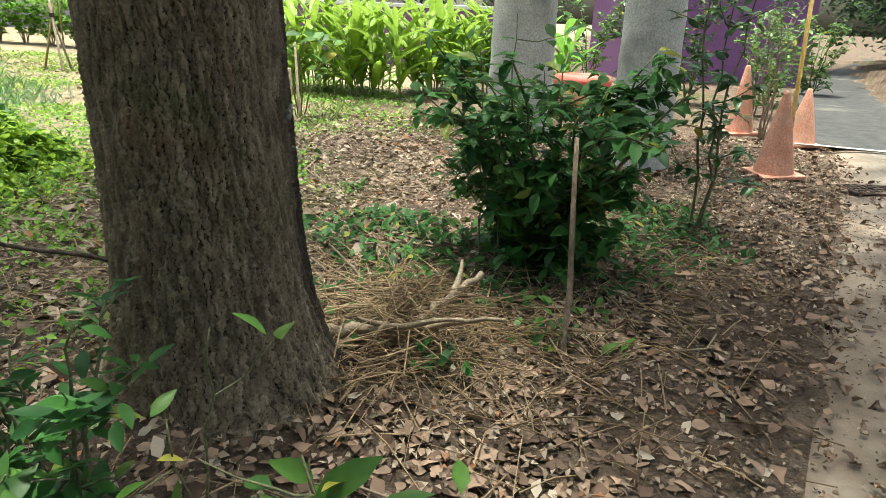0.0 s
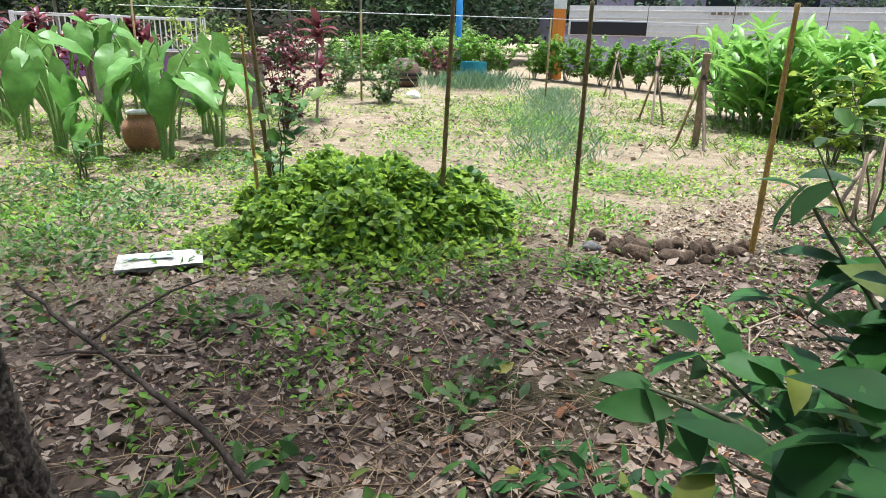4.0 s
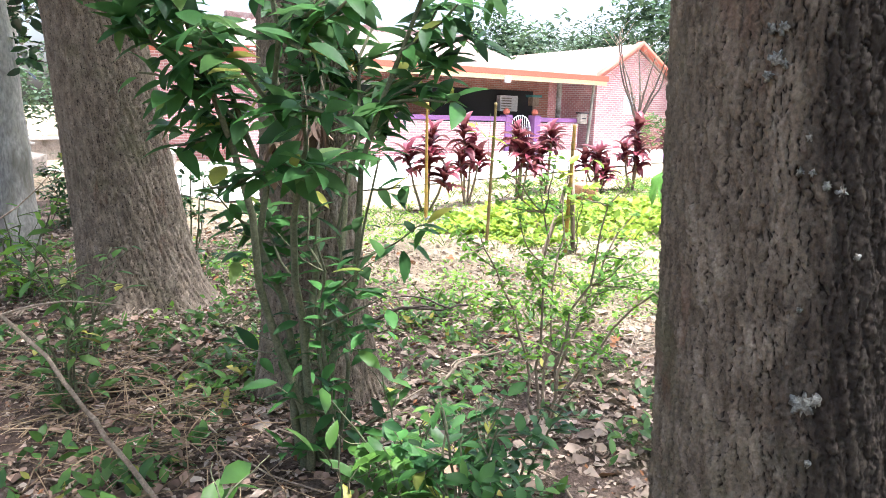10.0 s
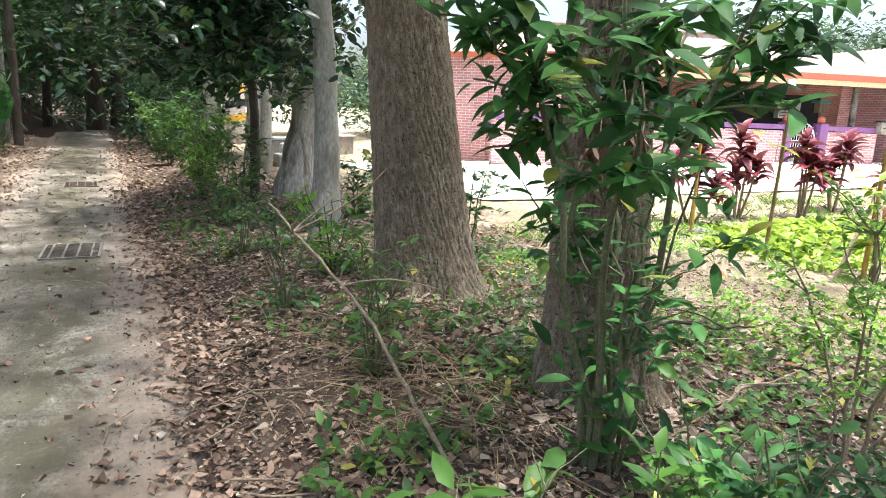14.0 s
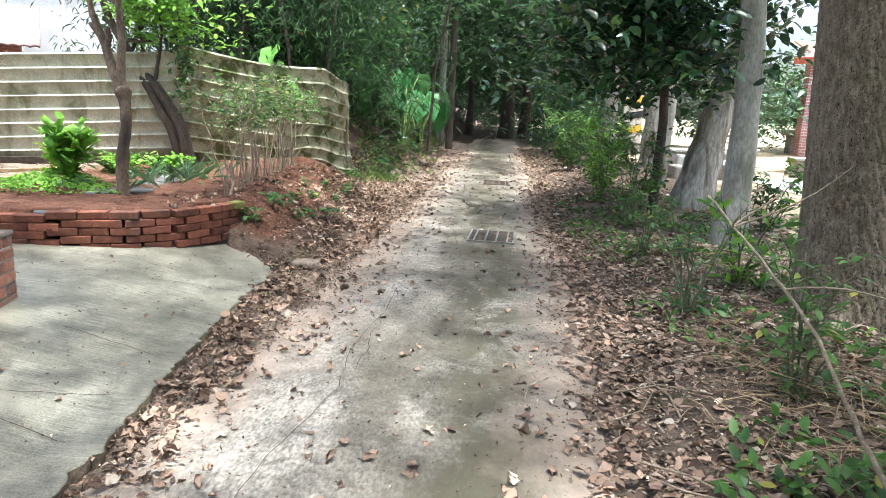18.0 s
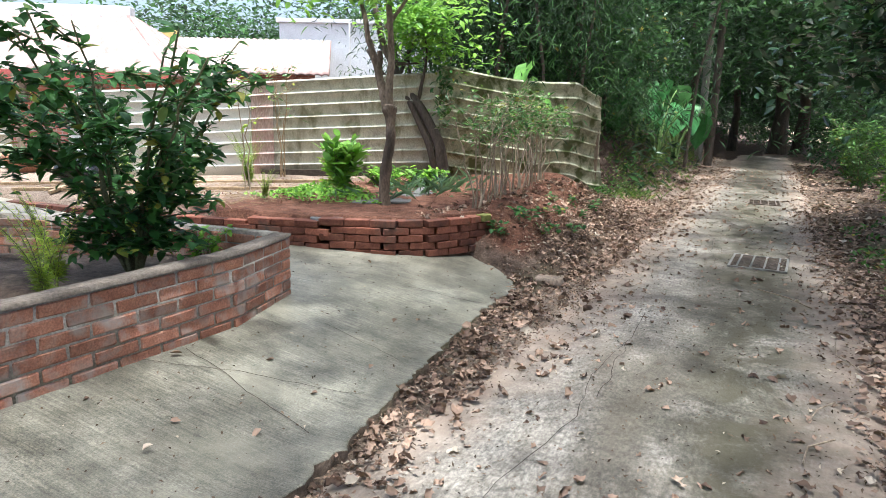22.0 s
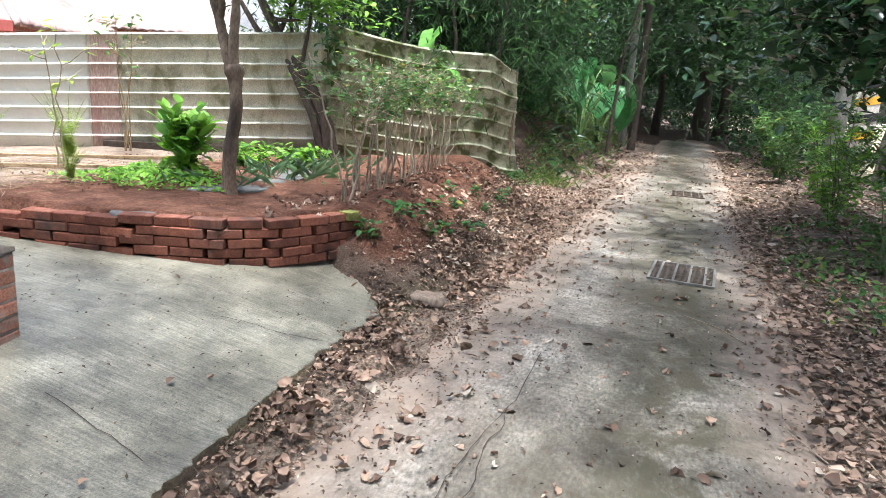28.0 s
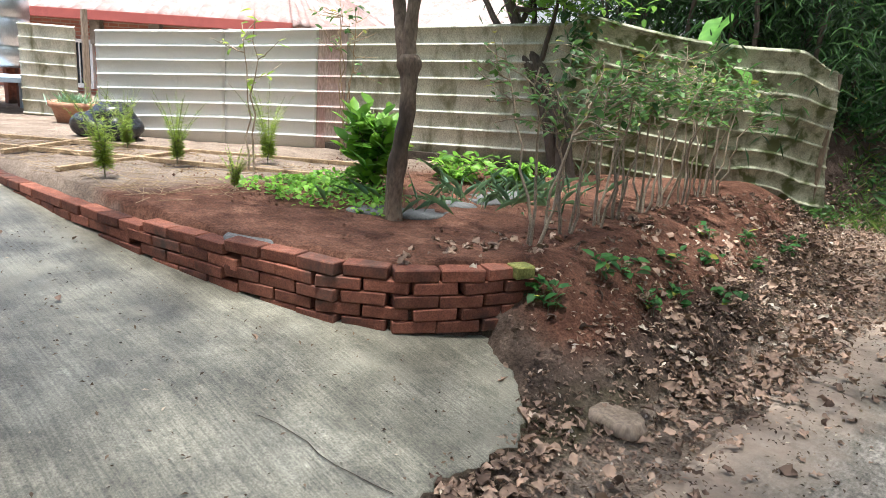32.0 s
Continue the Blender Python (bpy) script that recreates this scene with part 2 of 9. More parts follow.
def surface(name, stops, scale=6.0, rough=0.85, bump=0.4, fine=90.0, depth=0.01, stain=None, stain_scale=0.7, stain_at=(0.52, 0.7), metal=0.0, stretch=(1, 1, 1), vary=0.0, spec=0.3, local=False, strip=None, broom=None, grit=(0.55, 1.28), mottle=None):
    """Grain, stains and fine relief in world or object space."""
    m, n, l, b = nodes_of(name)
    if local:
        g = n.new("ShaderNodeTexCoord").outputs["Object"]
    else:
        g = n.new("ShaderNodeNewGeometry").outputs["Position"]
    mp = n.new("ShaderNodeMapping")
    mp.inputs["Scale"].default_value = stretch
    l.new(g, mp.inputs["Vector"])
    v = mp.outputs[0]
    c = ramp(n, l, noise_node(n, l, v, scale, 8, 0.65), stops)
    c = mixed(n, l, c, ramp(n, l, noise_node(n, l, v, fine, 4), ((0.32, (grit[0],) * 3), (0.68, (grit[1],) * 3))), 0.8, "MULTIPLY")
    if mottle:
        # blotches and pits between the grain and the stains
        c = mixed(n, l, c, ramp(n, l, noise_node(n, l, g, mottle[0], 10, 0.78, 0.3), ((0.34, (mottle[1],) * 3), (0.5, (0.96,) * 3), (0.68, (mottle[2],) * 3))), 1.0, "MULTIPLY")
        vo = n.new("ShaderNodeTexVoronoi")
        vo.inputs["Scale"].default_value = mottle[0] * 6
        l.new(g, vo.inputs["Vector"])
        c = mixed(n, l, c, ramp(n, l, vo.outputs["Distance"], ((0.08, (0.55,) * 3), (0.26, (1.0,) * 3))), 0.7, "MULTIPLY")
    if broom:
        bm_ = n.new("ShaderNodeMapping")
        bm_.inputs["Scale"].default_value = broom
        bm_.inputs["Rotation"].default_value = (0, 0, 0.5)
        l.new(g, bm_.inputs["Vector"])
        c = mixed(n, l, c, ramp(n, l, noise_node(n, l, bm_.outputs[0], 1.0, 5, 0.7), ((0.38, (0.7,) * 3), (0.62, (1.26,) * 3))), 0.8, "MULTIPLY")
    if stain:
        s = ramp(n, l, noise_node(n, l, v, stain_scale, 5, 0.6, 0.4), ((stain_at[0], (0, 0, 0)), (stain_at[1], (1, 1, 1))))
        c = mixed(n, l, c, stain, s)
    if strip:
        # a mossy band grown along the middle of the lane, broken by noise
        sx = n.new("ShaderNodeSeparateXYZ")
        l.new(g, sx.inputs[0])
        off = n.new("ShaderNodeMath")
        off.operation = "MULTIPLY_ADD"
        l.new(sx.outputs[1], off.inputs[0])
        off.inputs[1].default_value, off.inputs[2].default_value = -strip[1], -strip[0] + 0.1
        d = n.new("ShaderNodeMath")
        l.new(sx.outputs[0], d.inputs[0])
        l.new(off.outputs[0], d.inputs[1])
        ab = n.new("ShaderNodeMath")
        ab.operation = "ABSOLUTE"
        l.new(d.outputs[0], ab.inputs[0])
        mr = n.new("ShaderNodeMapRange")
        mr.inputs[1].default_value, mr.inputs[2].default_value = 0.7, 0.1
        l.new(ab.outputs[0], mr.inputs[0])
        mk = n.new("ShaderNodeMath")
        mk.operation = "MULTIPLY"
        l.new(mr.outputs[0], mk.inputs[0])
        l.new(ramp(n, l, noise_node(n, l, g, 1.9, 8, 0.75, 0.5), ((0.38, (0.05, 0.05, 0.05)), (0.54, (0.92, 0.92, 0.92)))), mk.inputs[1])
        c = mixed(n, l, c, (0.075, 0.066, 0.04), mk.outputs[0])
        # soil trodden over the broken edges
        at_ = n.new("ShaderNodeAttribute")
        at_.attribute_name = "across"
        rim = n.new("ShaderNodeMath")
        rim.operation = "MULTIPLY_ADD"
        l.new(noise_node(n, l, g, 3.0, 7, 0.7), rim.inputs[0])
        rim.inputs[1].default_value = 0.8
        l.new(at_.outputs["Fac"], rim.inputs[2])
        mr2 = n.new("ShaderNodeMapRange")
        mr2.inputs[1].default_value, mr2.inputs[2].default_value = 0.86, 1.24
        l.new(rim.outputs[0], mr2.inputs[0])
        c = mixed(n, l, c, ramp(n, l, noise_node(n, l, g, 4.0, 9, 0.7), ((0.3, (0.17, 0.125, 0.095)), (0.52, (0.28, 0.215, 0.165)), (0.75, (0.38, 0.31, 0.25)))), mr2.outputs[0])
    if vary:
        o = n.new("ShaderNodeObjectInfo").outputs["Random"]
        h = n.new("ShaderNodeHueSaturation")
        r = n.new("ShaderNodeMapRange")
        r.inputs[3].default_value, r.inputs[4].default_value = 1 - vary, 1 + vary
        l.new(o, r.inputs[0])
        l.new(r.outputs[0], h.inputs["Value"])
        l.new(c, h.inputs["Color"])
        c = h.outputs[0]
    l.new(c, b.inputs["Base Color"])
    b.inputs["Roughness"].default_value, b.inputs["Metallic"].default_value = rough, metal
    b.inputs["Specular IOR Level"].default_value = spec
    if bump:
        bp = n.new("ShaderNodeBump")
        bp.inputs["Strength"].default_value, bp.inputs["Distance"].default_value = bump, depth
        l.new(noise_node(n, l, v, fine, 8, 0.7), bp.inputs["Height"])
        l.new(bp.outputs[0], b.inputs["Normal"])
    return m


def foliage(name, dark, light, rough=0.45, through=0.35, old=None, spec=0.4, patch=0.0):
    """Leaves that differ one by one and let some light through."""
    m, n, l, b = nodes_of(name)
    g = n.new("ShaderNodeNewGeometry")
    stops = [(0.0, dark), (0.75, light)] + ([(0.93, light), (0.97, old)] if old else [])
    c = ramp(n, l, g.outputs["Random Per Island"], stops)
    c = mixed(n, l, c, ramp(n, l, noise_node(n, l, g.outputs["Position"], 14.0, 3), ((0.3, (0.7, 0.72, 0.7)), (0.7, (1.2, 1.18, 1.1)))), 0.8, "MULTIPLY")
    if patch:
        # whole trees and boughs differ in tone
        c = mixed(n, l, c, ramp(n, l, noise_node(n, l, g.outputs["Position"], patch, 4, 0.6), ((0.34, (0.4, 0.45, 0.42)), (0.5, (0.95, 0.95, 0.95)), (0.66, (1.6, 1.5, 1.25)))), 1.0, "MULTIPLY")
    l.new(c, b.inputs["Base Color"])
    b.inputs["Roughness"].default_value = rough
    b.inputs["Specular IOR Level"].default_value = spec
    tr = n.new("ShaderNodeBsdfTranslucent")
    warm = mixed(n, l, c, (1.0, 1.0, 0.35), 0.8, "MULTIPLY")
    bright = n.new("ShaderNodeBrightContrast")
    bright.inputs["Bright"].default_value = 0.06
    l.new(warm, bright.inputs[0])
    l.new(bright.outputs[0], tr.inputs[0])
    mx = n.new("ShaderNodeMixShader")
    mx.inputs[0].default_value = through
    l.new(b.outputs[0], mx.inputs[1])
    l.new(tr.outputs[0], mx.inputs[2])
    l.new(mx.outputs[0], n["Material Output"].inputs[0])
    return m


def plain(name, colour, rough=0.6, metal=0.0, spec=0.4):
    return surface(name, ((0.3, tuple(v * 0.88 for v in colour)), (0.7, tuple(min(1, v * 1.06) for v in colour))), 9.0, rough, 0.15, 160.0, 0.003, metal=metal, spec=spec)


M_soil = surface("leafy_soil", ((0.25, (0.075, 0.053, 0.039)), (0.5, (0.165, 0.12, 0.087)), (0.75, (0.275, 0.206, 0.153))), 5.0, 0.95, 0.9, 45.0, 0.03, stain=(0.10, 0.11, 0.035), stain_scale=0.55)
def ground_soil():
    """Leafy brown soil that passes into red bed, dark bank, pale trodden and dry garden soil."""
    m, n, l, b = nodes_of("ground_soil")
    g = n.new("ShaderNodeNewGeometry").outputs["Position"]

    def tone(scale, stops):
        return ramp(n, l, noise_node(n, l, g, scale, 9, 0.7), stops)

    c = tone(5.0, ((0.3, (0.07, 0.048, 0.036)), (0.5, (0.15, 0.107, 0.08)), (0.72, (0.26, 0.195, 0.15))))
    moss = ramp(n, l, noise_node(n, l, g, 0.55, 5, 0.6, 0.4), ((0.54, (0, 0, 0)), (0.7, (1, 1, 1))))
    c = mixed(n, l, c, (0.1, 0.105, 0.04), moss)
    for kind_, tones in (("dry", tone(3.0, ((0.3, (0.2, 0.155, 0.1)), (0.55, (0.33, 0.27, 0.18)), (0.75, (0.43, 0.37, 0.265))))),
            ("tan", tone(4.0, ((0.3, (0.17, 0.125, 0.095)), (0.52, (0.28, 0.215, 0.165)), (0.75, (0.38, 0.31, 0.25))))),
            ("red", tone(9.0, ((0.3, (0.075, 0.034, 0.022)), (0.52, (0.165, 0.076, 0.048)), (0.74, (0.27, 0.145, 0.095))))),
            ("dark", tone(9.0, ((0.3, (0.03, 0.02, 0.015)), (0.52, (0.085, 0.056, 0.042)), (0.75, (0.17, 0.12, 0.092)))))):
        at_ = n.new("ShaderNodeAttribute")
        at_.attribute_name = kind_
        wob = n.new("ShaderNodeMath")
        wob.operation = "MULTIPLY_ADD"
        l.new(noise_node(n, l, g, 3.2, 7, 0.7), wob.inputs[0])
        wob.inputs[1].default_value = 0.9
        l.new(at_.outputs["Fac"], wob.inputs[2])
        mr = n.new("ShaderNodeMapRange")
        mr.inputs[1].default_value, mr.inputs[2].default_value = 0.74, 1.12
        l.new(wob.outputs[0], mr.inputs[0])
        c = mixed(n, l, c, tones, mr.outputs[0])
    c = mixed(n, l, c, ramp(n, l, noise_node(n, l, g, 70.0, 5, 0.7), ((0.34, (0.5,) * 3), (0.66, (1.35,) * 3))), 0.85, "MULTIPLY")
    l.new(c, b.inputs["Base Color"])
    b.inputs["Roughness"].default_value = 0.95
    b.inputs["Specular IOR Level"].default_value = 0.15
    bp = n.new("ShaderNodeBump")
    bp.inputs["Strength"].default_value, bp.inputs["Distance"].default_value = 1.0, 0.035
    l.new(noise_node(n, l, g, 34.0, 9, 0.75), bp.inputs["Height"])
    l.new(bp.outputs[0], b.inputs["Normal"])
    return m


M_ground = ground_soil()
M_red_soil = surface("red_soil", ((0.25, (0.095, 0.046, 0.03)), (0.55, (0.175, 0.09, 0.058)), (0.8, (0.26, 0.155, 0.105))), 7.0, 0.95, 1.0, 32.0, 0.04)
M_road = surface("worn_concrete", ((0.25, (0.165, 0.143, 0.118)), (0.5, (0.268, 0.238, 0.2)), (0.75, (0.375, 0.34, 0.29))), 3.2, 0.8, 0.7, 70.0, 0.008, stain=(0.11, 0.09, 0.064), stain_scale=0.8, stretch=(1, 0.45, 1), stain_at=(0.42, 0.66), strip=(0.22, 0.0), grit=(0.38, 1.5), mottle=(14.0, 0.4, 1.5))
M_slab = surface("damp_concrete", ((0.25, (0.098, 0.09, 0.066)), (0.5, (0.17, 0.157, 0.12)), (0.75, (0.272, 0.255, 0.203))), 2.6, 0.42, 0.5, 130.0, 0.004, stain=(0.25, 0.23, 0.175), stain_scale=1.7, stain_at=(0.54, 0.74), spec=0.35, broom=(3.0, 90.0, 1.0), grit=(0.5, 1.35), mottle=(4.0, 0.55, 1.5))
M_pave = surface("pale_concrete", ((0.3, (0.52, 0.5, 0.46)), (0.7, (0.66, 0.64, 0.6))), 1.2, 0.8, 0.3, 40.0, 0.005)
def bark_skin():
    """Scaly grey-brown plates, crack shade painted dark, black patches on one side, moss and bare reddish patches."""
    m, n, l, b = nodes_of("ridged_bark")
    g = n.new("ShaderNodeNewGeometry").outputs["Position"]
    mp = n.new("ShaderNodeMapping")
    mp.inputs["Scale"].default_value = (1, 1, 0.4)
    l.new(g, mp.inputs["Vector"])

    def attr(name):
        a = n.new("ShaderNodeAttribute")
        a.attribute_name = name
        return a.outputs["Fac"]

    c = ramp(n, l, noise_node(n, l, mp.outputs[0], 22.0, 8, 0.7), ((0.28, (0.105, 0.08, 0.055)), (0.5, (0.215, 0.17, 0.122)), (0.75, (0.38, 0.315, 0.235))))
    c = mixed(n, l, c, ramp(n, l, attr("tint"), ((0.0, (0.74, 0.72, 0.7)), (1.0, (1.16, 1.15, 1.13)))), 0.9, "MULTIPLY")
    c = mixed(n, l, c, (0.13, 0.125, 0.06), ramp(n, l, noise_node(n, l, g, 2.6, 6, 0.6), ((0.56, (0, 0, 0)), (0.74, (0.7, 0.7, 0.7)))))
    c = mixed(n, l, c, (0.21, 0.105, 0.066), ramp(n, l, noise_node(n, l, mp.outputs[0], 4.2, 5, 0.6, 0.3), ((0.64, (0, 0, 0)), (0.72, (0.55, 0.55, 0.55)))))
    # near black round one compass angle, with a noisy edge
    dark_mix = n.new("ShaderNodeMath")
    dark_mix.operation = "MULTIPLY_ADD"
    l.new(noise_node(n, l, mp.outputs[0], 5.0, 7, 0.65), dark_mix.inputs[0])
    dark_mix.inputs[1].default_value = 0.7
    l.new(attr("dark_side"), dark_mix.inputs[2])
    c = mixed(n, l, c, mixed(n, l, (0.024, 0.018, 0.014), c, 0.12), ramp(n, l, dark_mix.outputs[0], ((0.5, (0, 0, 0)), (0.74, (0.95, 0.95, 0.95)))))
    # shade of the cracks painted in: near black where plate is low
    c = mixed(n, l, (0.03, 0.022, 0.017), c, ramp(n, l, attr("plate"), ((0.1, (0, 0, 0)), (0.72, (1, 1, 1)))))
    c = mixed(n, l, c, ramp(n, l, noise_node(n, l, g, 110.0, 5, 0.7), ((0.32, (0.6,) * 3), (0.68, (1.3,) * 3))), 0.85, "MULTIPLY")
    l.new(c, b.inputs["Base Color"])
    b.inputs["Roughness"].default_value = 0.9
    b.inputs["Specular IOR Level"].default_value = 0.25
    bp = n.new("ShaderNodeBump")
    bp.inputs["Strength"].default_value, bp.inputs["Distance"].default_value = 0.9, 0.006
    l.new(noise_node(n, l, g, 95.0, 8, 0.7), bp.inputs["Height"])
    l.new(bp.outputs[0], b.inputs["Normal"])
    return m


M_bark = bark_skin()
M_brown_bark = surface("brown_bark", ((0.3, (0.12, 0.08, 0.055)), (0.7, (0.3, 0.225, 0.165))), 14.0, 0.9, 0.7, 80.0, 0.006, stretch=(1, 1, 0.4), stain=(0.06, 0.045, 0.035), stain_scale=4.0)
M_pale_bark = surface("smooth_pale_bark", ((0.3, (0.2, 0.185, 0.15)), (0.6, (0.36, 0.34, 0.29)), (0.8, (0.46, 0.44, 0.39))), 5.0, 0.85, 0.4, 50.0, 0.006, stain=(0.13, 0.12, 0.085), stain_scale=3.0, stretch=(1, 1, 0.35))
M_furrow = surface("furrowed_pale_bark", ((0.3, (0.2, 0.17, 0.135)), (0.52, (0.42, 0.385, 0.33)), (0.75, (0.56, 0.525, 0.46))), 11.0, 0.9, 1.0, 30.0, 0.02, stain=(0.15, 0.12, 0.085), stain_scale=4.0, stretch=(1, 1, 0.22), stain_at=(0.52, 0.66))
M_dark_bark = surface("dark_bark", ((0.3, (0.05, 0.038, 0.03)), (0.7, (0.13, 0.1, 0.08))), 9.0, 0.95, 0.8, 60.0, 0.01, stretch=(1, 1, 0.3))
M_twig = surface("dry_twig", ((0.3, (0.2, 0.15, 0.105)), (0.7, (0.4, 0.32, 0.23))), 20.0, 0.9, 0.4, 120.0, 0.003)
M_green_twig = surface("green_stem", ((0.3, (0.09, 0.1, 0.05)), (0.7, (0.2, 0.19, 0.11))), 16.0, 0.8, 0.3, 120.0, 0.003)
M_straw = surface("dry_straw", ((0.3, (0.2, 0.13, 0.075)), (0.7, (0.45, 0.33, 0.2))), 12.0, 0.9, 0.2, 90.0, 0.003)
M_bamboo = surface("yellow_bamboo", ((0.3, (0.36, 0.21, 0.05)), (0.7, (0.56, 0.37, 0.1))), 12.0, 0.5, 0.2, 90.0, 0.003, stain=(0.2, 0.13, 0.05), stain_scale=6.0)
M_cane = surface("dark_cane", ((0.3, (0.12, 0.09, 0.035)), (0.7, (0.27, 0.2, 0.075))), 14.0, 0.55, 0.2, 90.0, 0.003)
M_wood = surface("weathered_wood", ((0.3, (0.2, 0.145, 0.1)), (0.7, (0.36, 0.28, 0.21))), 8.0, 0.85, 0.5, 60.0, 0.006, stretch=(1, 1, 0.2))
M_brick = surface("red_brick", ((0.25, (0.105, 0.036, 0.024)), (0.55, (0.2, 0.072, 0.043)), (0.8, (0.29, 0.135, 0.09))), 14.0, 0.9, 0.6, 120.0, 0.004, stain=(0.055, 0.036, 0.028), stain_scale=3.0, vary=0.38, stain_at=(0.5, 0.66))
M_old_brick = surface("mortared_brick", ((0.25, (0.25, 0.1, 0.064)), (0.55, (0.4, 0.18, 0.115)), (0.8, (0.46, 0.28, 0.205))), 11.0, 0.9, 0.5, 110.0, 0.004, stain=(0.36, 0.3, 0.26), stain_scale=6.0, vary=0.25, stain_at=(0.48, 0.68))
M_mortar = surface("cement_mortar", ((0.3, (0.24, 0.21, 0.18)), (0.7, (0.4, 0.36, 0.31))), 12.0, 0.95, 0.6, 90.0, 0.006, stain=(0.12, 0.1, 0.07), stain_scale=3.0)
M_sheet = surface("cream_steel_sheet", ((0.3, (0.43, 0.41, 0.32)), (0.7, (0.6, 0.57, 0.465))), 1.4, 0.45, 0.15, 90.0, 0.002, stain=(0.14, 0.135, 0.07), stain_scale=3.2, stain_at=(0.5, 0.68), stretch=(1.6, 1.6, 0.7), spec=0.5, mottle=(6.0, 0.6, 1.1))
M_sheet_white = surface("white_steel_sheet", ((0.3, (0.58, 0.57, 0.52)), (0.7, (0.68, 0.67, 0.63))), 1.4, 0.45, 0.15, 90.0, 0.002, stain=(0.45, 0.4, 0.3), stain_scale=1.1, stain_at=(0.6, 0.75), stretch=(1, 1, 2.5), spec=0.5)
M_sheet_mossy = surface("mossy_steel_sheet", ((0.3, (0.3, 0.3, 0.19)), (0.7, (0.54, 0.525, 0.39))), 2.2, 0.6, 0.3, 80.0, 0.003, stain=(0.085, 0.1, 0.035), stain_scale=4.0, stain_at=(0.47, 0.6), stretch=(1, 1, 1.3), mottle=(5.0, 0.5, 1.35))
M_rust = surface("rust_red_paint", ((0.3, (0.42, 0.28, 0.25)), (0.6, (0.55, 0.45, 0.4)), (0.8, (0.6, 0.55, 0.48))), 5.0, 0.6, 0.2, 80.0, 0.003, stain=(0.4, 0.22, 0.2), stain_scale=4.0, stretch=(1, 1, 0.25))
L_deep = foliage("deep_green_leaf", (0.012, 0.055, 0.014), (0.045, 0.14, 0.03), 0.35, 0.25, (0.35, 0.3, 0.05))
L_gloss = foliage("glossy_broad_leaf", (0.008, 0.034, 0.014), (0.032, 0.095, 0.03), 0.22, 0.22, (0.1, 0.2, 0.04), 0.6)
L_mid = foliage("green_leaf", (0.03, 0.095, 0.016), (0.1, 0.22, 0.035), 0.45, 0.35, (0.36, 0.33, 0.06))
L_bright = foliage("bright_green_leaf", (0.07, 0.2, 0.012), (0.2, 0.4, 0.03), 0.5, 0.4)
L_lime = foliage("yellow_green_leaf", (0.13, 0.25, 0.015), (0.34, 0.45, 0.04), 0.5, 0.4)
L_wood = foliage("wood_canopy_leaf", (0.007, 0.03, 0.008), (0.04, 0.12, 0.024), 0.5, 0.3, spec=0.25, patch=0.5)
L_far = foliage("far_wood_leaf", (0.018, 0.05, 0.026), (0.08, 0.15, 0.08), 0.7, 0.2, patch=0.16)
L_bluish = foliage("blue_green_leaf", (0.1, 0.2, 0.12), (0.22, 0.36, 0.25), 0.5, 0.3)
L_red = foliage("dark_red_leaf", (0.04, 0.008, 0.014), (0.19, 0.025, 0.045), 0.4, 0.25)
L_litter = foliage("fallen_leaf", (0.105, 0.07, 0.05), (0.39, 0.31, 0.25), 0.85, 0.05, (0.3, 0.14, 0.07), 0.2)
L_litter_dark = foliage("brown_fallen_leaf", (0.08, 0.048, 0.036), (0.36, 0.245, 0.185), 0.8, 0.05, (0.5, 0.42, 0.35), 0.25)
L_grit = foliage("dark_leaf_crumb", (0.035, 0.024, 0.017), (0.17, 0.12, 0.085), 0.9, 0.0, (0.45, 0.38, 0.3), 0.15)
L_grass = foliage("grass_blade", (0.05, 0.12, 0.02), (0.2, 0.32, 0.06), 0.55, 0.35, (0.42, 0.34, 0.15))
L_shrub = foliage("shrub_leaf", (0.018, 0.075, 0.02), (0.065, 0.195, 0.04), 0.55, 0.35, (0.3, 0.3, 0.05), 0.3)
L_ivy = foliage("ivy_leaf", (0.03, 0.12, 0.012), (0.3, 0.46, 0.03), 0.5, 0.4)
L_taro = foliage("taro_leaf", (0.05, 0.17, 0.03), (0.13, 0.3, 0.045), 0.45, 0.3)

# ---------- ground: one sheet to the horizon ----------
def axis_steps(lo, hi, zones, coarse):
    """Steps that are fine inside the zones (from, to, step) and widen away from them."""
    v, q = [], lo
    while q < hi:
        v.append(q)
        gap = coarse
        for a, b, fine in zones:
            off = max(a - q, q - b, 0.0)
            gap = min(gap, fine + 0.25 * off)
        q += gap
    v.append(hi)
    return v


gx = axis_steps(-900, 900, ((-2.7, 3.2, 0.07), (-9.0, 13.0, 0.15)), 90)
gy = axis_steps(-900, 900, ((-0.5, 12.5, 0.075), (-8.0, 20.0, 0.15)), 90)
gv = np.array([(x, y, height(x, y)) for y in gy for x in gx])
rough = np.array([noise.noise((x * 1.7, y * 1.7, 0.3)) * 0.025 + noise.noise((x * 6, y * 6, 1.3)) * 0.012 + noise.noise((x * 15, y * 15, 2.3)) * 0.008 for x, y, _ in gv])
on_road = np.array([sm(1.0, 1.4, abs(x - road_mid(y))) for x, y, _ in gv])
gv[:, 2] += rough * on_road
nx = len(gx)
gf = np.array([(j * nx + i, j * nx + i + 1, (j + 1) * nx + i + 1, (j + 1) * nx + i) for j in range(len(gy) - 1) for i in range(nx - 1)])
gme = mesh_of("ground", gv, gf)
gme.materials.append(M_ground)


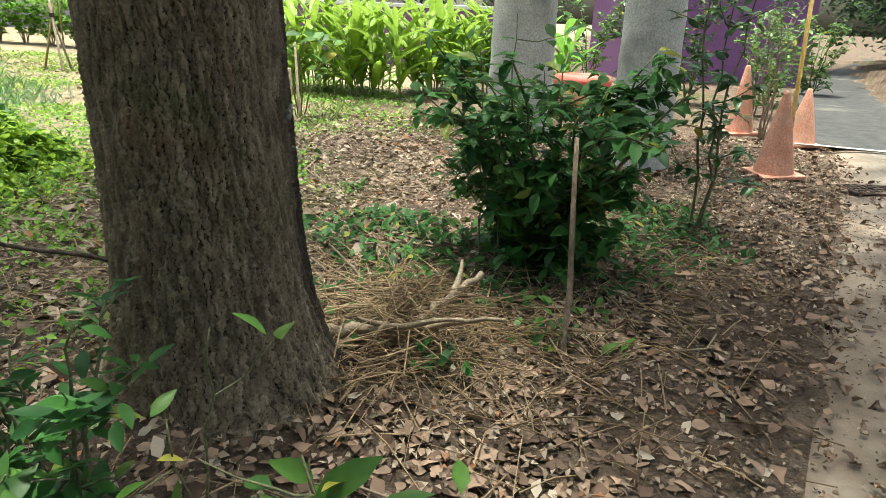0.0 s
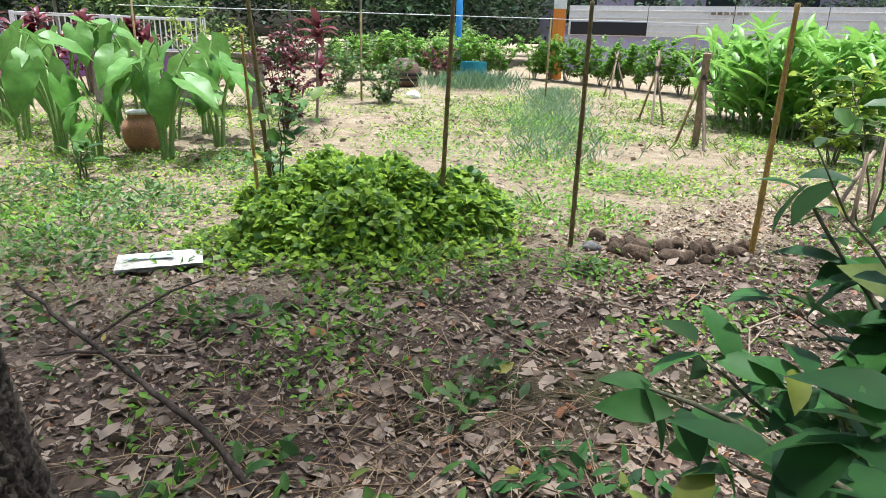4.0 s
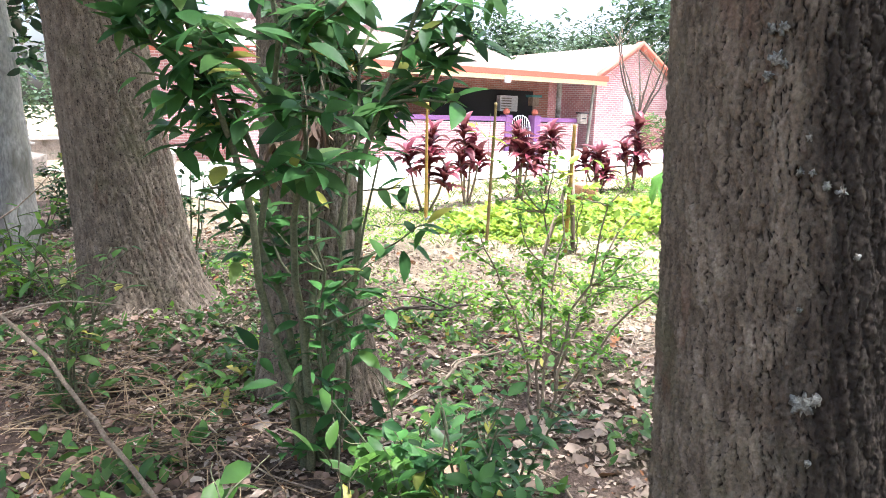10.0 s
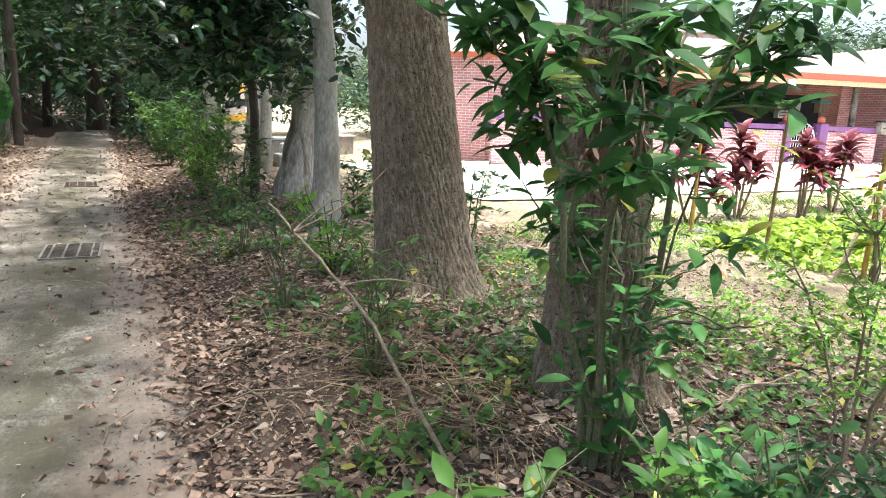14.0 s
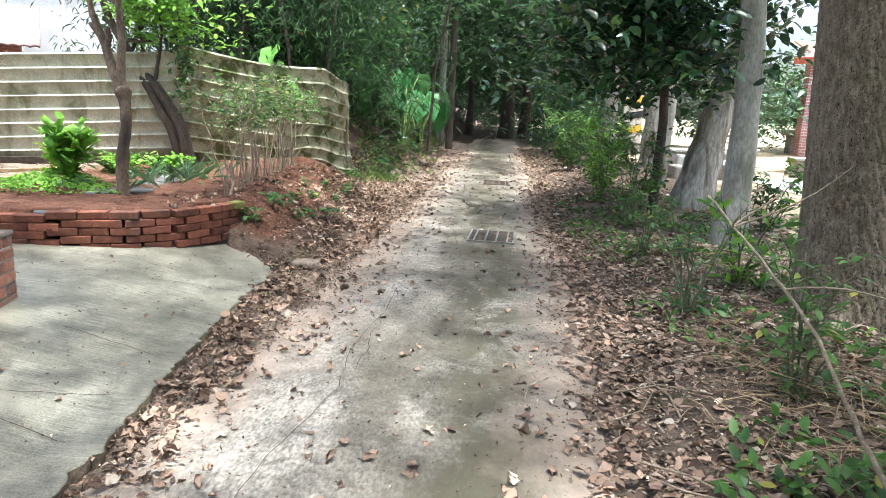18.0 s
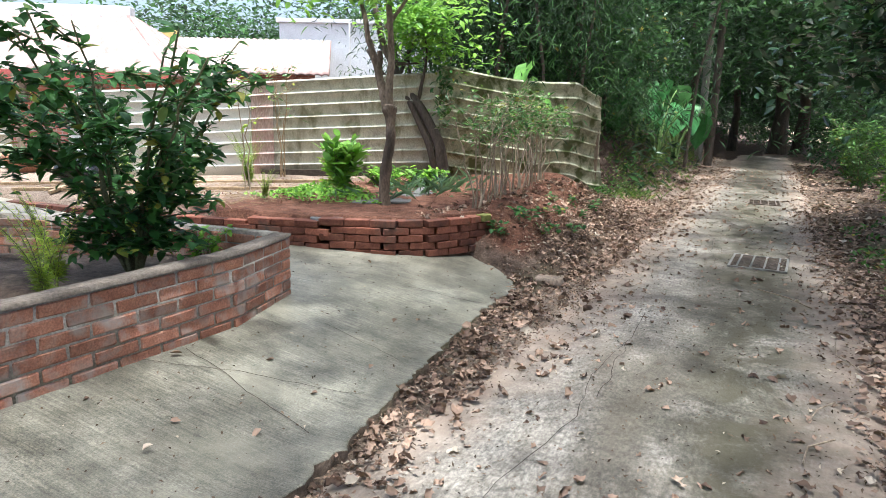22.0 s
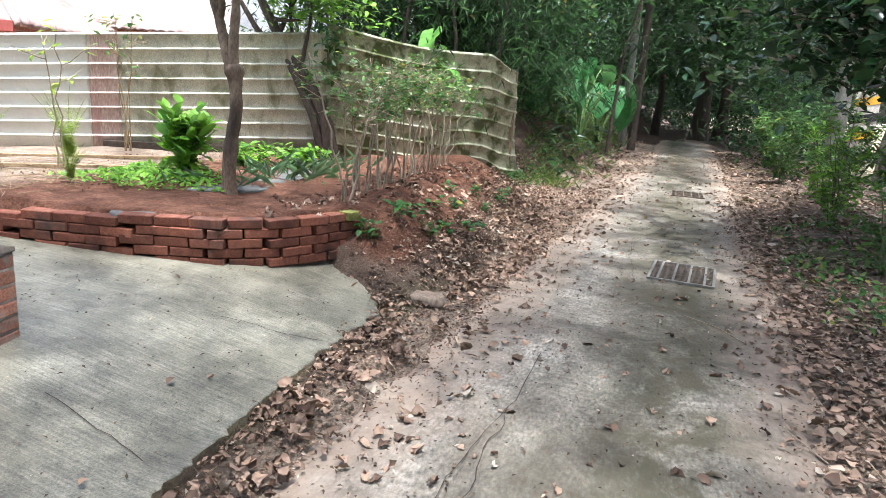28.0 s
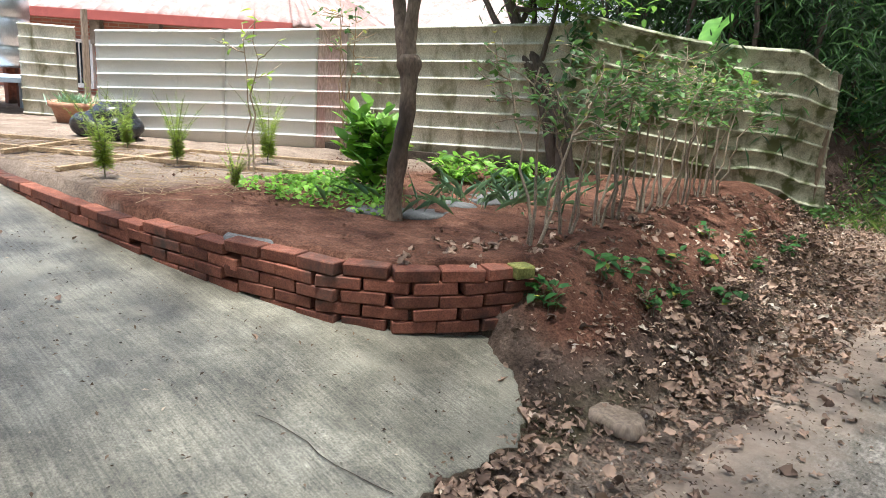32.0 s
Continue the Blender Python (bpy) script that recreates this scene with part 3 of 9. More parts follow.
def soils(x, y):
    """Shares of red bed soil, dark bank soil, pale trodden soil and dry garden soil."""
    red = dark = tan = dry = 0.0
    m = road_mid(y)
    if x < m:
        u, k = up_bank(x, y), behind_wall(x, y)
        if y < 13.6:
            red = k * sm(0.16, 0.62, u) * (1 - 0.75 * (1 - sm(-4.9, -3.7, x)))
            tan = 0.8 * k * (1 - sm(-4.9, -3.7, x))
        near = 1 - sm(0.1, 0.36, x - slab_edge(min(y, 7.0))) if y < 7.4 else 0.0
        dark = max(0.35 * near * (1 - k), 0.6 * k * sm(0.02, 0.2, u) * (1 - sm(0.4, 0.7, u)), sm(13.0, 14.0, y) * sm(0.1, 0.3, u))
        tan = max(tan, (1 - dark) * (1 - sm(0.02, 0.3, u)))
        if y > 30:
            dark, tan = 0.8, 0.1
    else:
        tan = 0.55 * (1 - sm(0.9, 1.35, x - m))
        dry = sm(-1.2, 1.4, x - 4.4)
    return red, dark, tan, dry


def slab_edge(y):
    return apron_line(y) + 0.02 * noise.noise((y * 2.6, 0, 6)) + 0.035 * noise.noise((y * 7.0, 0, 2)) + 0.04 * noise.noise((y * 19.0, 0, 4))


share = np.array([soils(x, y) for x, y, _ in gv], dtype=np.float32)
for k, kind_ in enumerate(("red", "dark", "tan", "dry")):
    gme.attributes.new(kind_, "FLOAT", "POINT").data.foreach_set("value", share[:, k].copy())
gme.polygons.foreach_set("use_smooth", [True] * len(gf))
ground = tagged(new("ground", gme), "brown soil strewn with fallen leaves", "ground", kind="structure")


# ---------- road ----------
def road_half(y):
    return 1.02 + 0.1 * noise.noise((0.0, y * 0.4, 2.0)) + 0.06 * noise.noise((0.0, y * 2.3, 5.0))


rv, rf = [], []
ry = [-60 + 0.2 * i for i in range(0, 466)]
for y in ry:
    m = road_mid(y)
    for k in range(13):
        u = k / 6 - 1
        edge = 0.07 * noise.noise((u * 3, y * 3.1, 9)) if abs(u) == 1 else 0
        x = m + u * road_half(y) + edge
        rv.append((x, y, 0.004 + 0.012 * (1 - u * u) + 0.006 * noise.noise((x * 2, y * 2, 0)) - 0.05 * max(0.0, abs(u) - 0.8) / 0.2))
for j in range(len(ry) - 1):
    for k in range(12):
        rf.append((j * 13 + k, j * 13 + k + 1, (j + 1) * 13 + k + 1, (j + 1) * 13 + k))
road_me = mesh_of("road", rv, np.array(rf))
road_me.attributes.new("across", "FLOAT", "POINT").data.foreach_set("value", np.tile(np.abs(np.arange(13) / 6 - 1), len(ry)).astype(np.float32))
road = tagged(link_mesh("road", road_me, M_road, smooth=True), "worn grey concrete lane with moss and leaves", "road", kind="structure")


# cracks along the lane: thin dark open joints
def crack(points, width, parent, z):
    v = []
    for i, (x, y) in enumerate(points):
        w = width * (0.4 + 0.6 * abs(noise.noise((x * 5, y * 5, 4))))
        v += [(x - w, y, z(x, y)), (x + w, y, z(x, y))]
    f = np.array([(2 * i, 2 * i + 1, 2 * i + 3, 2 * i + 2) for i in range(len(points) - 1)])
    return grid_part("crack", v, f, M_crack, parent)


M_crack = surface("crack_dirt_and_shade", ((0.3, (0.03, 0.022, 0.016)), (0.7, (0.08, 0.06, 0.045))), 20.0, 0.95, 0.0)
for x0, y0, n, s in ((-0.75, 3.5, 34, 0.06), (-0.55, 5.1, 22, 0.02), (-0.2, 8.6, 20, 0.0), (0.25, 2.2, 16, 0.03)):
    pts, x = [], x0
    for i in range(n):
        x += 0.035 * noise.noise((i * 0.5, y0, 1)) + s * 0.02
        pts.append((x, y0 + i * 0.075))
    crack(pts, 0.0032, road, lambda x, y: 0.026)

# dark asphalt beyond the iron grating, with a worn white line across its end
M_asphalt = surface("old_asphalt", ((0.3, (0.035, 0.035, 0.036)), (0.7, (0.085, 0.084, 0.082))), 6.0, 0.85, 0.6, 110.0, 0.006, stain=(0.15, 0.14, 0.125), stain_scale=0.7, stain_at=(0.56, 0.68))
av = [(road_mid(y) + u * 1.55, y - 0.21 * u, 0.03 + 0.01 * (1 - u * u)) for y in np.arange(-45.0, -4.4, 0.4) for u in np.linspace(-1, 1, 7)]
an = len(av) // 7
tagged(grid_part("road_asphalt", av, np.array([(j * 7 + k, j * 7 + k + 1, (j + 1) * 7 + k + 1, (j + 1) * 7 + k) for j in range(an - 1) for k in range(6)]), M_asphalt, None, "", True), "dark patched asphalt road beyond the lane", "road", kind="structure")
lv = [(road_mid(-4.5) + u * 1.5, -4.5 - 0.21 * u + w + 0.02 * noise.noise((u * 9, w * 3, 1)), 0.046) for w in (-0.05, 0.05) for u in np.linspace(-1, 1, 25)]
tagged(grid_part("road_line", lv, np.array([(k, k + 1, 26 + k, 25 + k) for k in range(24)]), surface("worn_road_paint", ((0.35, (0.3, 0.3, 0.28)), (0.6, (0.62, 0.62, 0.6))), 14.0, 0.8, 0.3, 90.0, 0.002)), "worn white line across the road", "road marking", kind="structure")

# ---------- concrete apron beside the lane ----------
sv, sf, cols = [], [], 46
sy = [0.5 + 0.03 * i for i in range(231)]
for y in sy:
    x1, x0 = slab_edge(y), -11.0
    for k in range(cols):
        u = (k / (cols - 1)) ** 2
        x = x1 + (x0 - x1) * u
        yy = min(y, wall_y(min(x, -1.9)) + 0.05) if x < -1.9 else y
        sv.append((x, yy, slab_z(x) + 0.004 * noise.noise((x, y, 3)) - (0.004 if k == 0 else 0)))
    sv.append((x1 - 0.004, y, -0.06))
w = cols + 1
for j in range(len(sy) - 1):
    for k in range(cols - 1):
        sf.append((j * w + k + 1, j * w + k, (j + 1) * w + k, (j + 1) * w + k + 1))
    sf.append((j * w, j * w + cols, (j + 1) * w + cols, (j + 1) * w))
slab_me = mesh_of("pavement", sv, np.array(sf))
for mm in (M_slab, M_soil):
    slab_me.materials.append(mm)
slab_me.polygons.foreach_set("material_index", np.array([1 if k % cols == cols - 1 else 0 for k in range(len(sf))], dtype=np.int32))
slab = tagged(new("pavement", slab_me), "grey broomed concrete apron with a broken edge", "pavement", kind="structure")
for x0, y0, dx, dy, n in ((-1.45, 4.55, -0.05, -0.03, 16), (-1.5, 4.95, -0.045, 0.012, 10), (-1.5, 6.2, -0.05, -0.02, 9), (-1.42, 4.1, -0.06, 0.015, 12)):
    pts, x, y = [], x0, y0
    for i in range(n):
        x += dx * 1.3
        y += dy + 0.035 * noise.noise((i * 0.9, y0 * 3, 2))
        pts.append((x, y))
    v = []
    for x, y in pts:
        v += [(x, y - 0.002, slab_z(x) + 0.006), (x, y + 0.002, slab_z(x) + 0.006)]
    grid_part("crack", v, np.array([(2 * i, 2 * i + 2, 2 * i + 3, 2 * i + 1) for i in range(len(pts) - 1)]), M_crack, slab)

# pale yard paving before the house
yard = tagged(grid_part("pavement_yard", [(x, y, height(x, y) + 0.03 + 0.004 * noise.noise((x, y, 0))) for x, y in
    [(6.2 + i * 1.0, 11.2 - 0.20 * i + j * 0.9) for j in range(9) for i in range(20)]],
    np.array([(j * 20 + i, j * 20 + i + 1, (j + 1) * 20 + i + 1, (j + 1) * 20 + i) for j in range(8) for i in range(19)]), M_pave), "sunlit pale concrete yard before the brick house", "pavement", kind="structure")

# ---------- the row of trees beside the lane ----------
def bark_trunk(x, y, z0, radii, tall, lean=(0.0, 0.0), around=120, up=260, cell=(0.021, 0.042), deep=0.0095, seed=1, facing=215.0, dark_at=0.0, flat=0.0):
    """A ridged trunk: plates of bark between deep cracks, flaring at the foot and flattened on its dark side. radii: at
    the foot, at 0.6 m, at the top.
    """
    rng = np.random.default_rng(seed)
    zz = np.concatenate([np.linspace(0, 2.7, up - 50), np.linspace(2.72, tall, 50)])
    near = int(around * 0.8)
    th = radians(facing) + np.concatenate([np.linspace(-2.0, 2.0, near, endpoint=False), np.linspace(2.0, 2 * np.pi - 2.0, around - near, endpoint=False)])
    T, Z = np.meshgrid(th, zz)
    r_mid = radii[1] + (radii[2] - radii[1]) * np.clip(Z / tall, 0, 1)
    flare = (radii[0] - radii[1]) * np.exp(-Z / 0.22)
    lobes = 1 + 0.35 * np.sin(T * 5 + seed) * np.exp(-Z / 0.25) + 0.1 * np.sin(T * 3 + 2 * seed) * np.exp(-Z / 0.6)
    R = r_mid + flare * lobes + 0.012 * np.sin(T * 2 + Z * 1.3 + seed) + 0.006 * np.sin(T * 7 + Z * 2.1)
    R = R - flat * np.exp(-(((T - radians(dark_at) + np.pi) % (2 * np.pi) - np.pi) / 0.44) ** 2)
    nu = max(8, int(2 * np.pi * radii[1] / cell[0]))
    wander = np.array([[noise.noise((3 * math.cos(t), 3 * math.sin(t), z * 2.2 + seed)) + 0.5 * noise.noise((9 * math.cos(t), 9 * math.sin(t), z * 11 + seed)) for t in th[::6]] for z in zz[::4]])
    wander = np.repeat(np.repeat(wander, 4, axis=0), 6, axis=1)[:len(zz), :around]
    k5 = np.ones(9) / 9
    wander = np.apply_along_axis(lambda q: np.convolve(np.pad(q, 4, mode="wrap"), k5, "valid"), 1, wander)
    wander = np.apply_along_axis(lambda q: np.convolve(np.pad(q, 4, mode="edge"), k5, "valid"), 0, wander)
    U = T / (2 * np.pi) * nu + 1.1 * wander
    V = Z / cell[1] + 0.9 * wander
    U, V = U + 0.13 * np.sin(V * 6.1 + 2 * np.sin(U * 2.3)) + 0.08 * np.sin(V * 15.7 + U * 4.1), V + 0.16 * np.sin(U * 6.7 + 2 * np.sin(V * 1.9)) + 0.09 * np.sin(U * 14.3)
    iu, iv = np.floor(U).astype(int), np.floor(V).astype(int)
    ju, jv, tone = rng.random((nu, 500)), rng.random((nu, 500)), rng.random((nu, 500))
    f1, owner = np.full(U.shape, 9.0), np.zeros(U.shape, dtype=int)
    lift = np.zeros(U.shape)
    far_u, far_v = np.full(U.shape, 9.0), np.full(U.shape, 9.0)

    def reach(du, dv):
        a, b = (iu + du) % nu, (iv + dv) % 500
        return np.hypot((iu + du + 0.15 + 0.7 * ju[a, b] - U) * 1.2, (iv + dv + 0.1 + 0.8 * jv[a, b] - V) * 0.85), a, b

    for du in (-1, 0, 1):
        for dv in (-1, 0, 1):
            d, a, b = reach(du, dv)
            first = d < f1
            lift = np.where(first, tone[a, b], lift)
            owner = np.where(first, iu + du, owner)
            f1 = np.where(first, d, f1)
    for du in (-1, 0, 1):
        for dv in (-1, 0, 1):
            d, a, b = reach(du, dv)
            other = d > f1 + 1e-9
            far_u = np.where(other & (iu + du != owner), np.minimum(far_u, d), far_u)
            far_v = np.where(other & (iu + du == owner), np.minimum(far_v, d), far_v)
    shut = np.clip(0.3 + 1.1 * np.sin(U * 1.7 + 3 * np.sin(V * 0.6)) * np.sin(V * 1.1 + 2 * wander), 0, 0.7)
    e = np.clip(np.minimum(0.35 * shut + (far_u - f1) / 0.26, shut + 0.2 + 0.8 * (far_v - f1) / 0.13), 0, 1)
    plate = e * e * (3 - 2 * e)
    R = R + deep * (plate - 0.6) + deep * 0.7 * plate * (lift - 0.5) + 0.3 * deep * np.sin(U * 2.9 + V * 1.3) + rng.normal(0, deep * 0.16, R.shape)
    X = x + lean[0] * Z + R * np.cos(T)
    Y = y + lean[1] * Z + R * np.sin(T)
    v = np.stack([X, Y, z0 - 0.08 + Z], -1).reshape(-1, 3)
    i = np.arange((up - 1) * around)
    row, col = i // around, i % around
    nxt = (col + 1) % around
    f = np.stack([row * around + col, row * around + nxt, (row + 1) * around + nxt, (row + 1) * around + col], 1)
    dark_side = np.exp(-((T - radians(dark_at) + 0.25 * wander + np.pi) % (2 * np.pi) - np.pi) ** 2 / 0.75) if dark_at else np.zeros(T.shape)
    return v, f, (plate.ravel(), lift.ravel(), dark_side.ravel())


def limb_path(p, way, length, n=9, bend=0.25, sag=0.05, rng=RNG):
    p, way = np.array(p, float), unit(np.array(way, float))
    out = [p]
    for i in range(n):
        way = unit(way + rng.normal(0, bend / 2, 3) + np.array([0, 0, sag]))
        out.append(out[-1] + way * length / n)
    return np.array(out)


def clump_leaves(centres, spread, per, length, wide, rng=RNG, simple=True, up=0.1, droop=0.15, flat=0.7):
    centres = np.asarray(centres, float)
    P = np.repeat(centres, per, axis=0) + rng.normal(0, 1, (len(centres) * per, 3)) * spread * np.array([1, 1, flat])
    D = scatter_ways(len(P), up, rng)
    L = length * rng.uniform(0.6, 1.25, len(P))
    return leaf_blades(P, D, top_sides(D, rng), L, wide * L / length, 0.15, droop, simple)


def crown_tree(x, y, z_fork, tips_at, spread, n_tips, per, leaf, rng, trunk_part, mat_leaf=L_wood, limb_r=0.09, parent=None, flat=0.6):
    """Limbs from the fork and a loose crown of leaf clumps with gaps."""
    cx, cy, cz = tips_at
    tips = np.stack([cx + rng.normal(0, spread[0], n_tips), cy + rng.normal(0, spread[1], n_tips), cz + rng.normal(0, spread[2], n_tips)], 1)
    start = np.array([x, y, z_fork])
    for k in range(5):
        goal = tips[k]
        mid = (start + goal) / 2 + rng.normal(0, 0.25, 3)
        s = np.linspace(0, 1, 9)[:, None]
        path = (1 - s) ** 2 * start + 2 * s * (1 - s) * mid + s ** 2 * goal
        tube_part("limb", [(path, np.linspace(limb_r, limb_r * 0.25, 9))], trunk_part, parent, sides=7)
    v, f = clump_leaves(tips, 0.42, per, leaf[0], leaf[1], rng, True, 0.0, 0.15, flat)
    grid_part("crown", v, f, mat_leaf, parent)


def ridged_tree(x, y, radii, tall, lean, seed, label, res, crown, tips=135, facing=215.0, cell=(0.021, 0.042), dark_at=0.0, flat=0.0, spread=(2.5, 1.8, 0.9)):
    t = empty("tree", x, y, height(x, y), 0, label, "tree", "trees along the lane")
    v, f, looks = bark_trunk(0, 0, 0, radii, tall, lean, res[0], res[1], cell, seed=seed, facing=facing, dark_at=dark_at, flat=flat)
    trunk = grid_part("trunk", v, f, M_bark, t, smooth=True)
    for kind_, vals in zip(("plate", "tint", "dark_side"), looks):
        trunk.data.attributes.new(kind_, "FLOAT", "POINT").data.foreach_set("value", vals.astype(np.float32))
    rng = np.random.default_rng(seed)
    tops = (lean[0] * tall, lean[1] * tall, tall - 0.2)
    crown_tree(tops[0], tops[1], tops[2], crown, spread, tips, 56, (0.17, 0.07), rng, M_bark, L_wood, radii[2] * 0.5, t)
    return t


tree_c = ridged_tree(2.064, 1.988, (0.45, 0.305, 0.172), 4.3, (-0.023, 0.093), 3, "thick rough-barked tree spotted with white lichen beside the lane", (440, 640), (2.4, -1.6, 6.5), 88, 165.0, dark_at=246.0, flat=0.065, spread=(1.1, 1.6, 0.7))
tree_b = ridged_tree(2.588, 4.372, (0.4, 0.276, 0.14), 4.0, (0.001, 0.042), 5, "rough-barked tree wrapped by a leafy sapling", (280, 420), (-0.7, 0.4, 6.2))
ridged_tree(2.751, 6.549, (0.54, 0.372, 0.24), 4.4, (-0.094, 0.062), 8, "thick rough-barked tree standing in leaf litter", (290, 400), (-0.3, 0.2, 6.7))

# lichen spots on the nearest trunk
M_lichen = surface("white_lichen", ((0.4, (0.13, 0.115, 0.09)), (0.62, (0.36, 0.365, 0.315))), 90.0, 0.95, 0.8, 200.0, 0.004)


def lichen(side, z, size):
    """A ragged crust on the trunk at that compass angle and height."""
    a = radians(side)
    rng = np.random.default_rng(int(side * 7 + z * 100))
    r = 0.3055 - 0.031 * (z + 0.08) + 0.0065 - 0.065 * math.exp(-((side - 246) / 25.2) ** 2)
    pts = [(0, 0)]
    for k in range(23):
        b = 2 * np.pi * k / 23
        s = 0.75 * size * rng.uniform(0.4, 1.25)
        pts.append((s * math.cos(b), s * 1.2 * math.sin(b)))
    v = []
    for h in (0.0, -0.012):
        for u, w in pts:
            aa = a + u / r
            rr = r + h + (0.001 if u == 0 and w == 0 else rng.normal(-0.003, 0.0012))
            v.append((rr * math.cos(aa) - 0.023 * (z + 0.08), rr * math.sin(aa) + 0.093 * (z + 0.08), z + w))
    f = [(0, 1 + k, 1 + (k + 1) % 23) for k in range(23)]
    for k in range(23):
        p, q = 1 + k, 1 + (k + 1) % 23
        f += [(p, p + 24, q + 24), (p, q + 24, q)]
    grid_part("lichen", v, np.array(f), M_lichen, tree_c, "crusty white lichen")


for k, (side, z, size) in enumerate(((199, 0.93, 0.034), (203, 0.94, 0.016), (196, 1.34, 0.012), (200, 1.34, 0.011), (205, 1.32, 0.013), (210, 1.31, 0.015), (199, 1.4, 0.011),
        (184, 1.5, 0.016), (187, 1.53, 0.02), (185, 1.58, 0.014), (189, 1.58, 0.017), (190, 1.52, 0.012), (197, 1.1, 0.009), (216, 1.2, 0.01), (201, 0.82, 0.01), (120, 0.9, 0.02), (105, 1.15, 0.012), (112, 0.62, 0.016), (92, 1.3, 0.01), (128, 0.72, 0.014), (100, 0.8, 0.018))):
    lichen(side - 6.5, z - 0.045, size * 0.8)


# smooth pale trees further along
def smooth_tree(x, y, path, radii, crown, label, mat=M_pale_bark, leaf=L_wood, tips=60, per=60, leaf_size=(0.2, 0.085), seed=1, sides=22, crown_spread=(1.5, 1.8, 0.9)):
    t = empty("tree", x, y, height(x, y) - 0.05, 0, label, "tree", "trees along the lane")
    rng = np.random.default_rng(seed)
    s = np.linspace(0, 1, 40)
    p = np.array(path, float)
    u = np.linspace(0, 1, len(p))
    curve = np.stack([np.interp(s, u, p[:, i]) for i in range(3)], 1)
    for _ in range(3):
        curve[1:-1] = (curve[:-2] + 2 * curve[1:-1] + curve[2:]) / 4
    rad = np.interp(s, np.linspace(0, 1, len(radii)), radii) * (1 + 0.05 * np.sin(s * 37 + seed))
    tube_part("trunk", [(curve, rad)], mat, t, sides=sides)
    top = curve[-1]
    crown_tree(top[0], top[1], top[2] - 0.15, crown, crown_spread, tips, per, leaf_size, rng, mat, leaf, radii[-1] * 0.6, t)
    return t


smooth_tree(2.65, 8.9, ((0, 0, 0), (0.05, 0.05, 1.0), (0.03, 0.1, 2.2), (-0.12, 0.2, 3.4), (-0.4, 0.4, 4.8)), (0.19, 0.135, 0.12, 0.11, 0.09), (0.0, 0.5, 5.8), "slender smooth grey tree with a curved trunk", seed=11)
smooth_tree(3.3, 12.4, ((0, 0, 0), (0.24, 0.1, 1.2), (0.5, 0.2, 2.4), (0.8, 0.3, 4.2)), (0.34, 0.24, 0.2, 0.16), (0.2, 0.4, 5.8), "pale leaning tree with a furrowed trunk", M_furrow, seed=12)
smooth_tree(3.72, 16.1, ((0, 0, 0), (0.1, 0.0, 1.4), (0.12, 0.1, 3.0), (0.1, 0.2, 4.6)), (0.15, 0.12, 0.11, 0.09), (0.0, 0.3, 5.6), "thin upright grey tree among bushes", seed=13)
smooth_tree(4.65, 20.5, ((0, 0, 0), (0.03, 0.0, 1.6), (-0.05, 0.1, 3.4), (0.0, 0.2, 5.2)), (0.36, 0.3, 0.28, 0.22), (0.0, 0.3, 6.2), "pale thick tree by the lane", M_furrow, seed=14)
smooth_tree(3.4, 20.5, ((0, 0, 0), (0.03, 0.0, 1.6), (0.05, 0.1, 3.4), (0.0, 0.2, 5.2)), (0.2, 0.17, 0.16, 0.12), (-0.4, 0.3, 6.0), "pale tree trunk behind bushes", seed=15)
for k, (x, y, r) in enumerate(((1.05, 36.5, 0.3), (2.0, 37.2, 0.24), (-0.9, 38.0, 0.16), (-2.6, 33.0, 0.14), (4.6, 41.0, 0.3), (-3.6, 27.0, 0.2))):
    smooth_tree(x, y, ((0, 0, 0), (0.1, 0.0, 2.0), (-0.1, 0.1, 4.0), (0.1, 0.2, 6.0)), (r * 1.5, r, r * 0.9, r * 0.7), (0.0, 0.0, 7.0), "dark trunk under the dense canopy", M_dark_bark, L_wood, 70, 55, (0.24, 0.11), 20 + k, 12, (2.1, 2.3, 1.2))

# two unseen trees, added for the shade of their crowns on apron and lane
smooth_tree(-5.2, 0.1, ((0, 0, 0), (0.05, 0.1, 1.5), (0.2, 0.4, 3.0), (0.4, 0.9, 4.6)), (0.24, 0.18, 0.15, 0.12), (1.6, 3.6, 6.1), "unseen grey tree added to shade the concrete apron", seed=16, tips=60, crown_spread=(1.7, 2.0, 0.7))
smooth_tree(-2.1, -2.2, ((0, 0, 0), (0.1, 0.05, 1.5), (0.4, 0.2, 3.0), (1.0, 0.5, 4.8)), (0.2, 0.15, 0.13, 0.1), (2.35, 2.85, 6.2), "unseen grey tree added to shade the lane", seed=17, tips=44, per=52, crown_spread=(0.65, 0.85, 0.45))
# broad dark leaves hanging over the lane's edge
hang = empty("broadleaf_tree", 2.35, 10.9, height(2.35, 10.9), 0, "dark glossy broad-leaved tree hanging over the bushes", "tree")
tube_part("trunk", [([(0, 0, -0.05), (0.02, 0, 1.2), (-0.05, 0.05, 2.4), (0, 0.1, 3.6)], (0.07, 0.06, 0.05, 0.03))], M_dark_bark, hang, sides=12)
hr = np.random.default_rng(31)
tips = np.stack([hr.normal(-0.2, 0.7, 480), hr.normal(0.4, 0.9, 480), hr.uniform(1.65, 4.4, 480)], 1)
for k in range(9):
    a = np.array([0, 0.05, 1.5 + 0.2 * k])
    s = np.linspace(0, 1, 7)[:, None]
    tube_part("limb", [(a + (tips[k] - a) * s + np.array([0, 0, 0.25]) * np.sin(s * np.pi), np.linspace(0.022, 0.008, 7))], M_dark_bark, hang, sides=6)
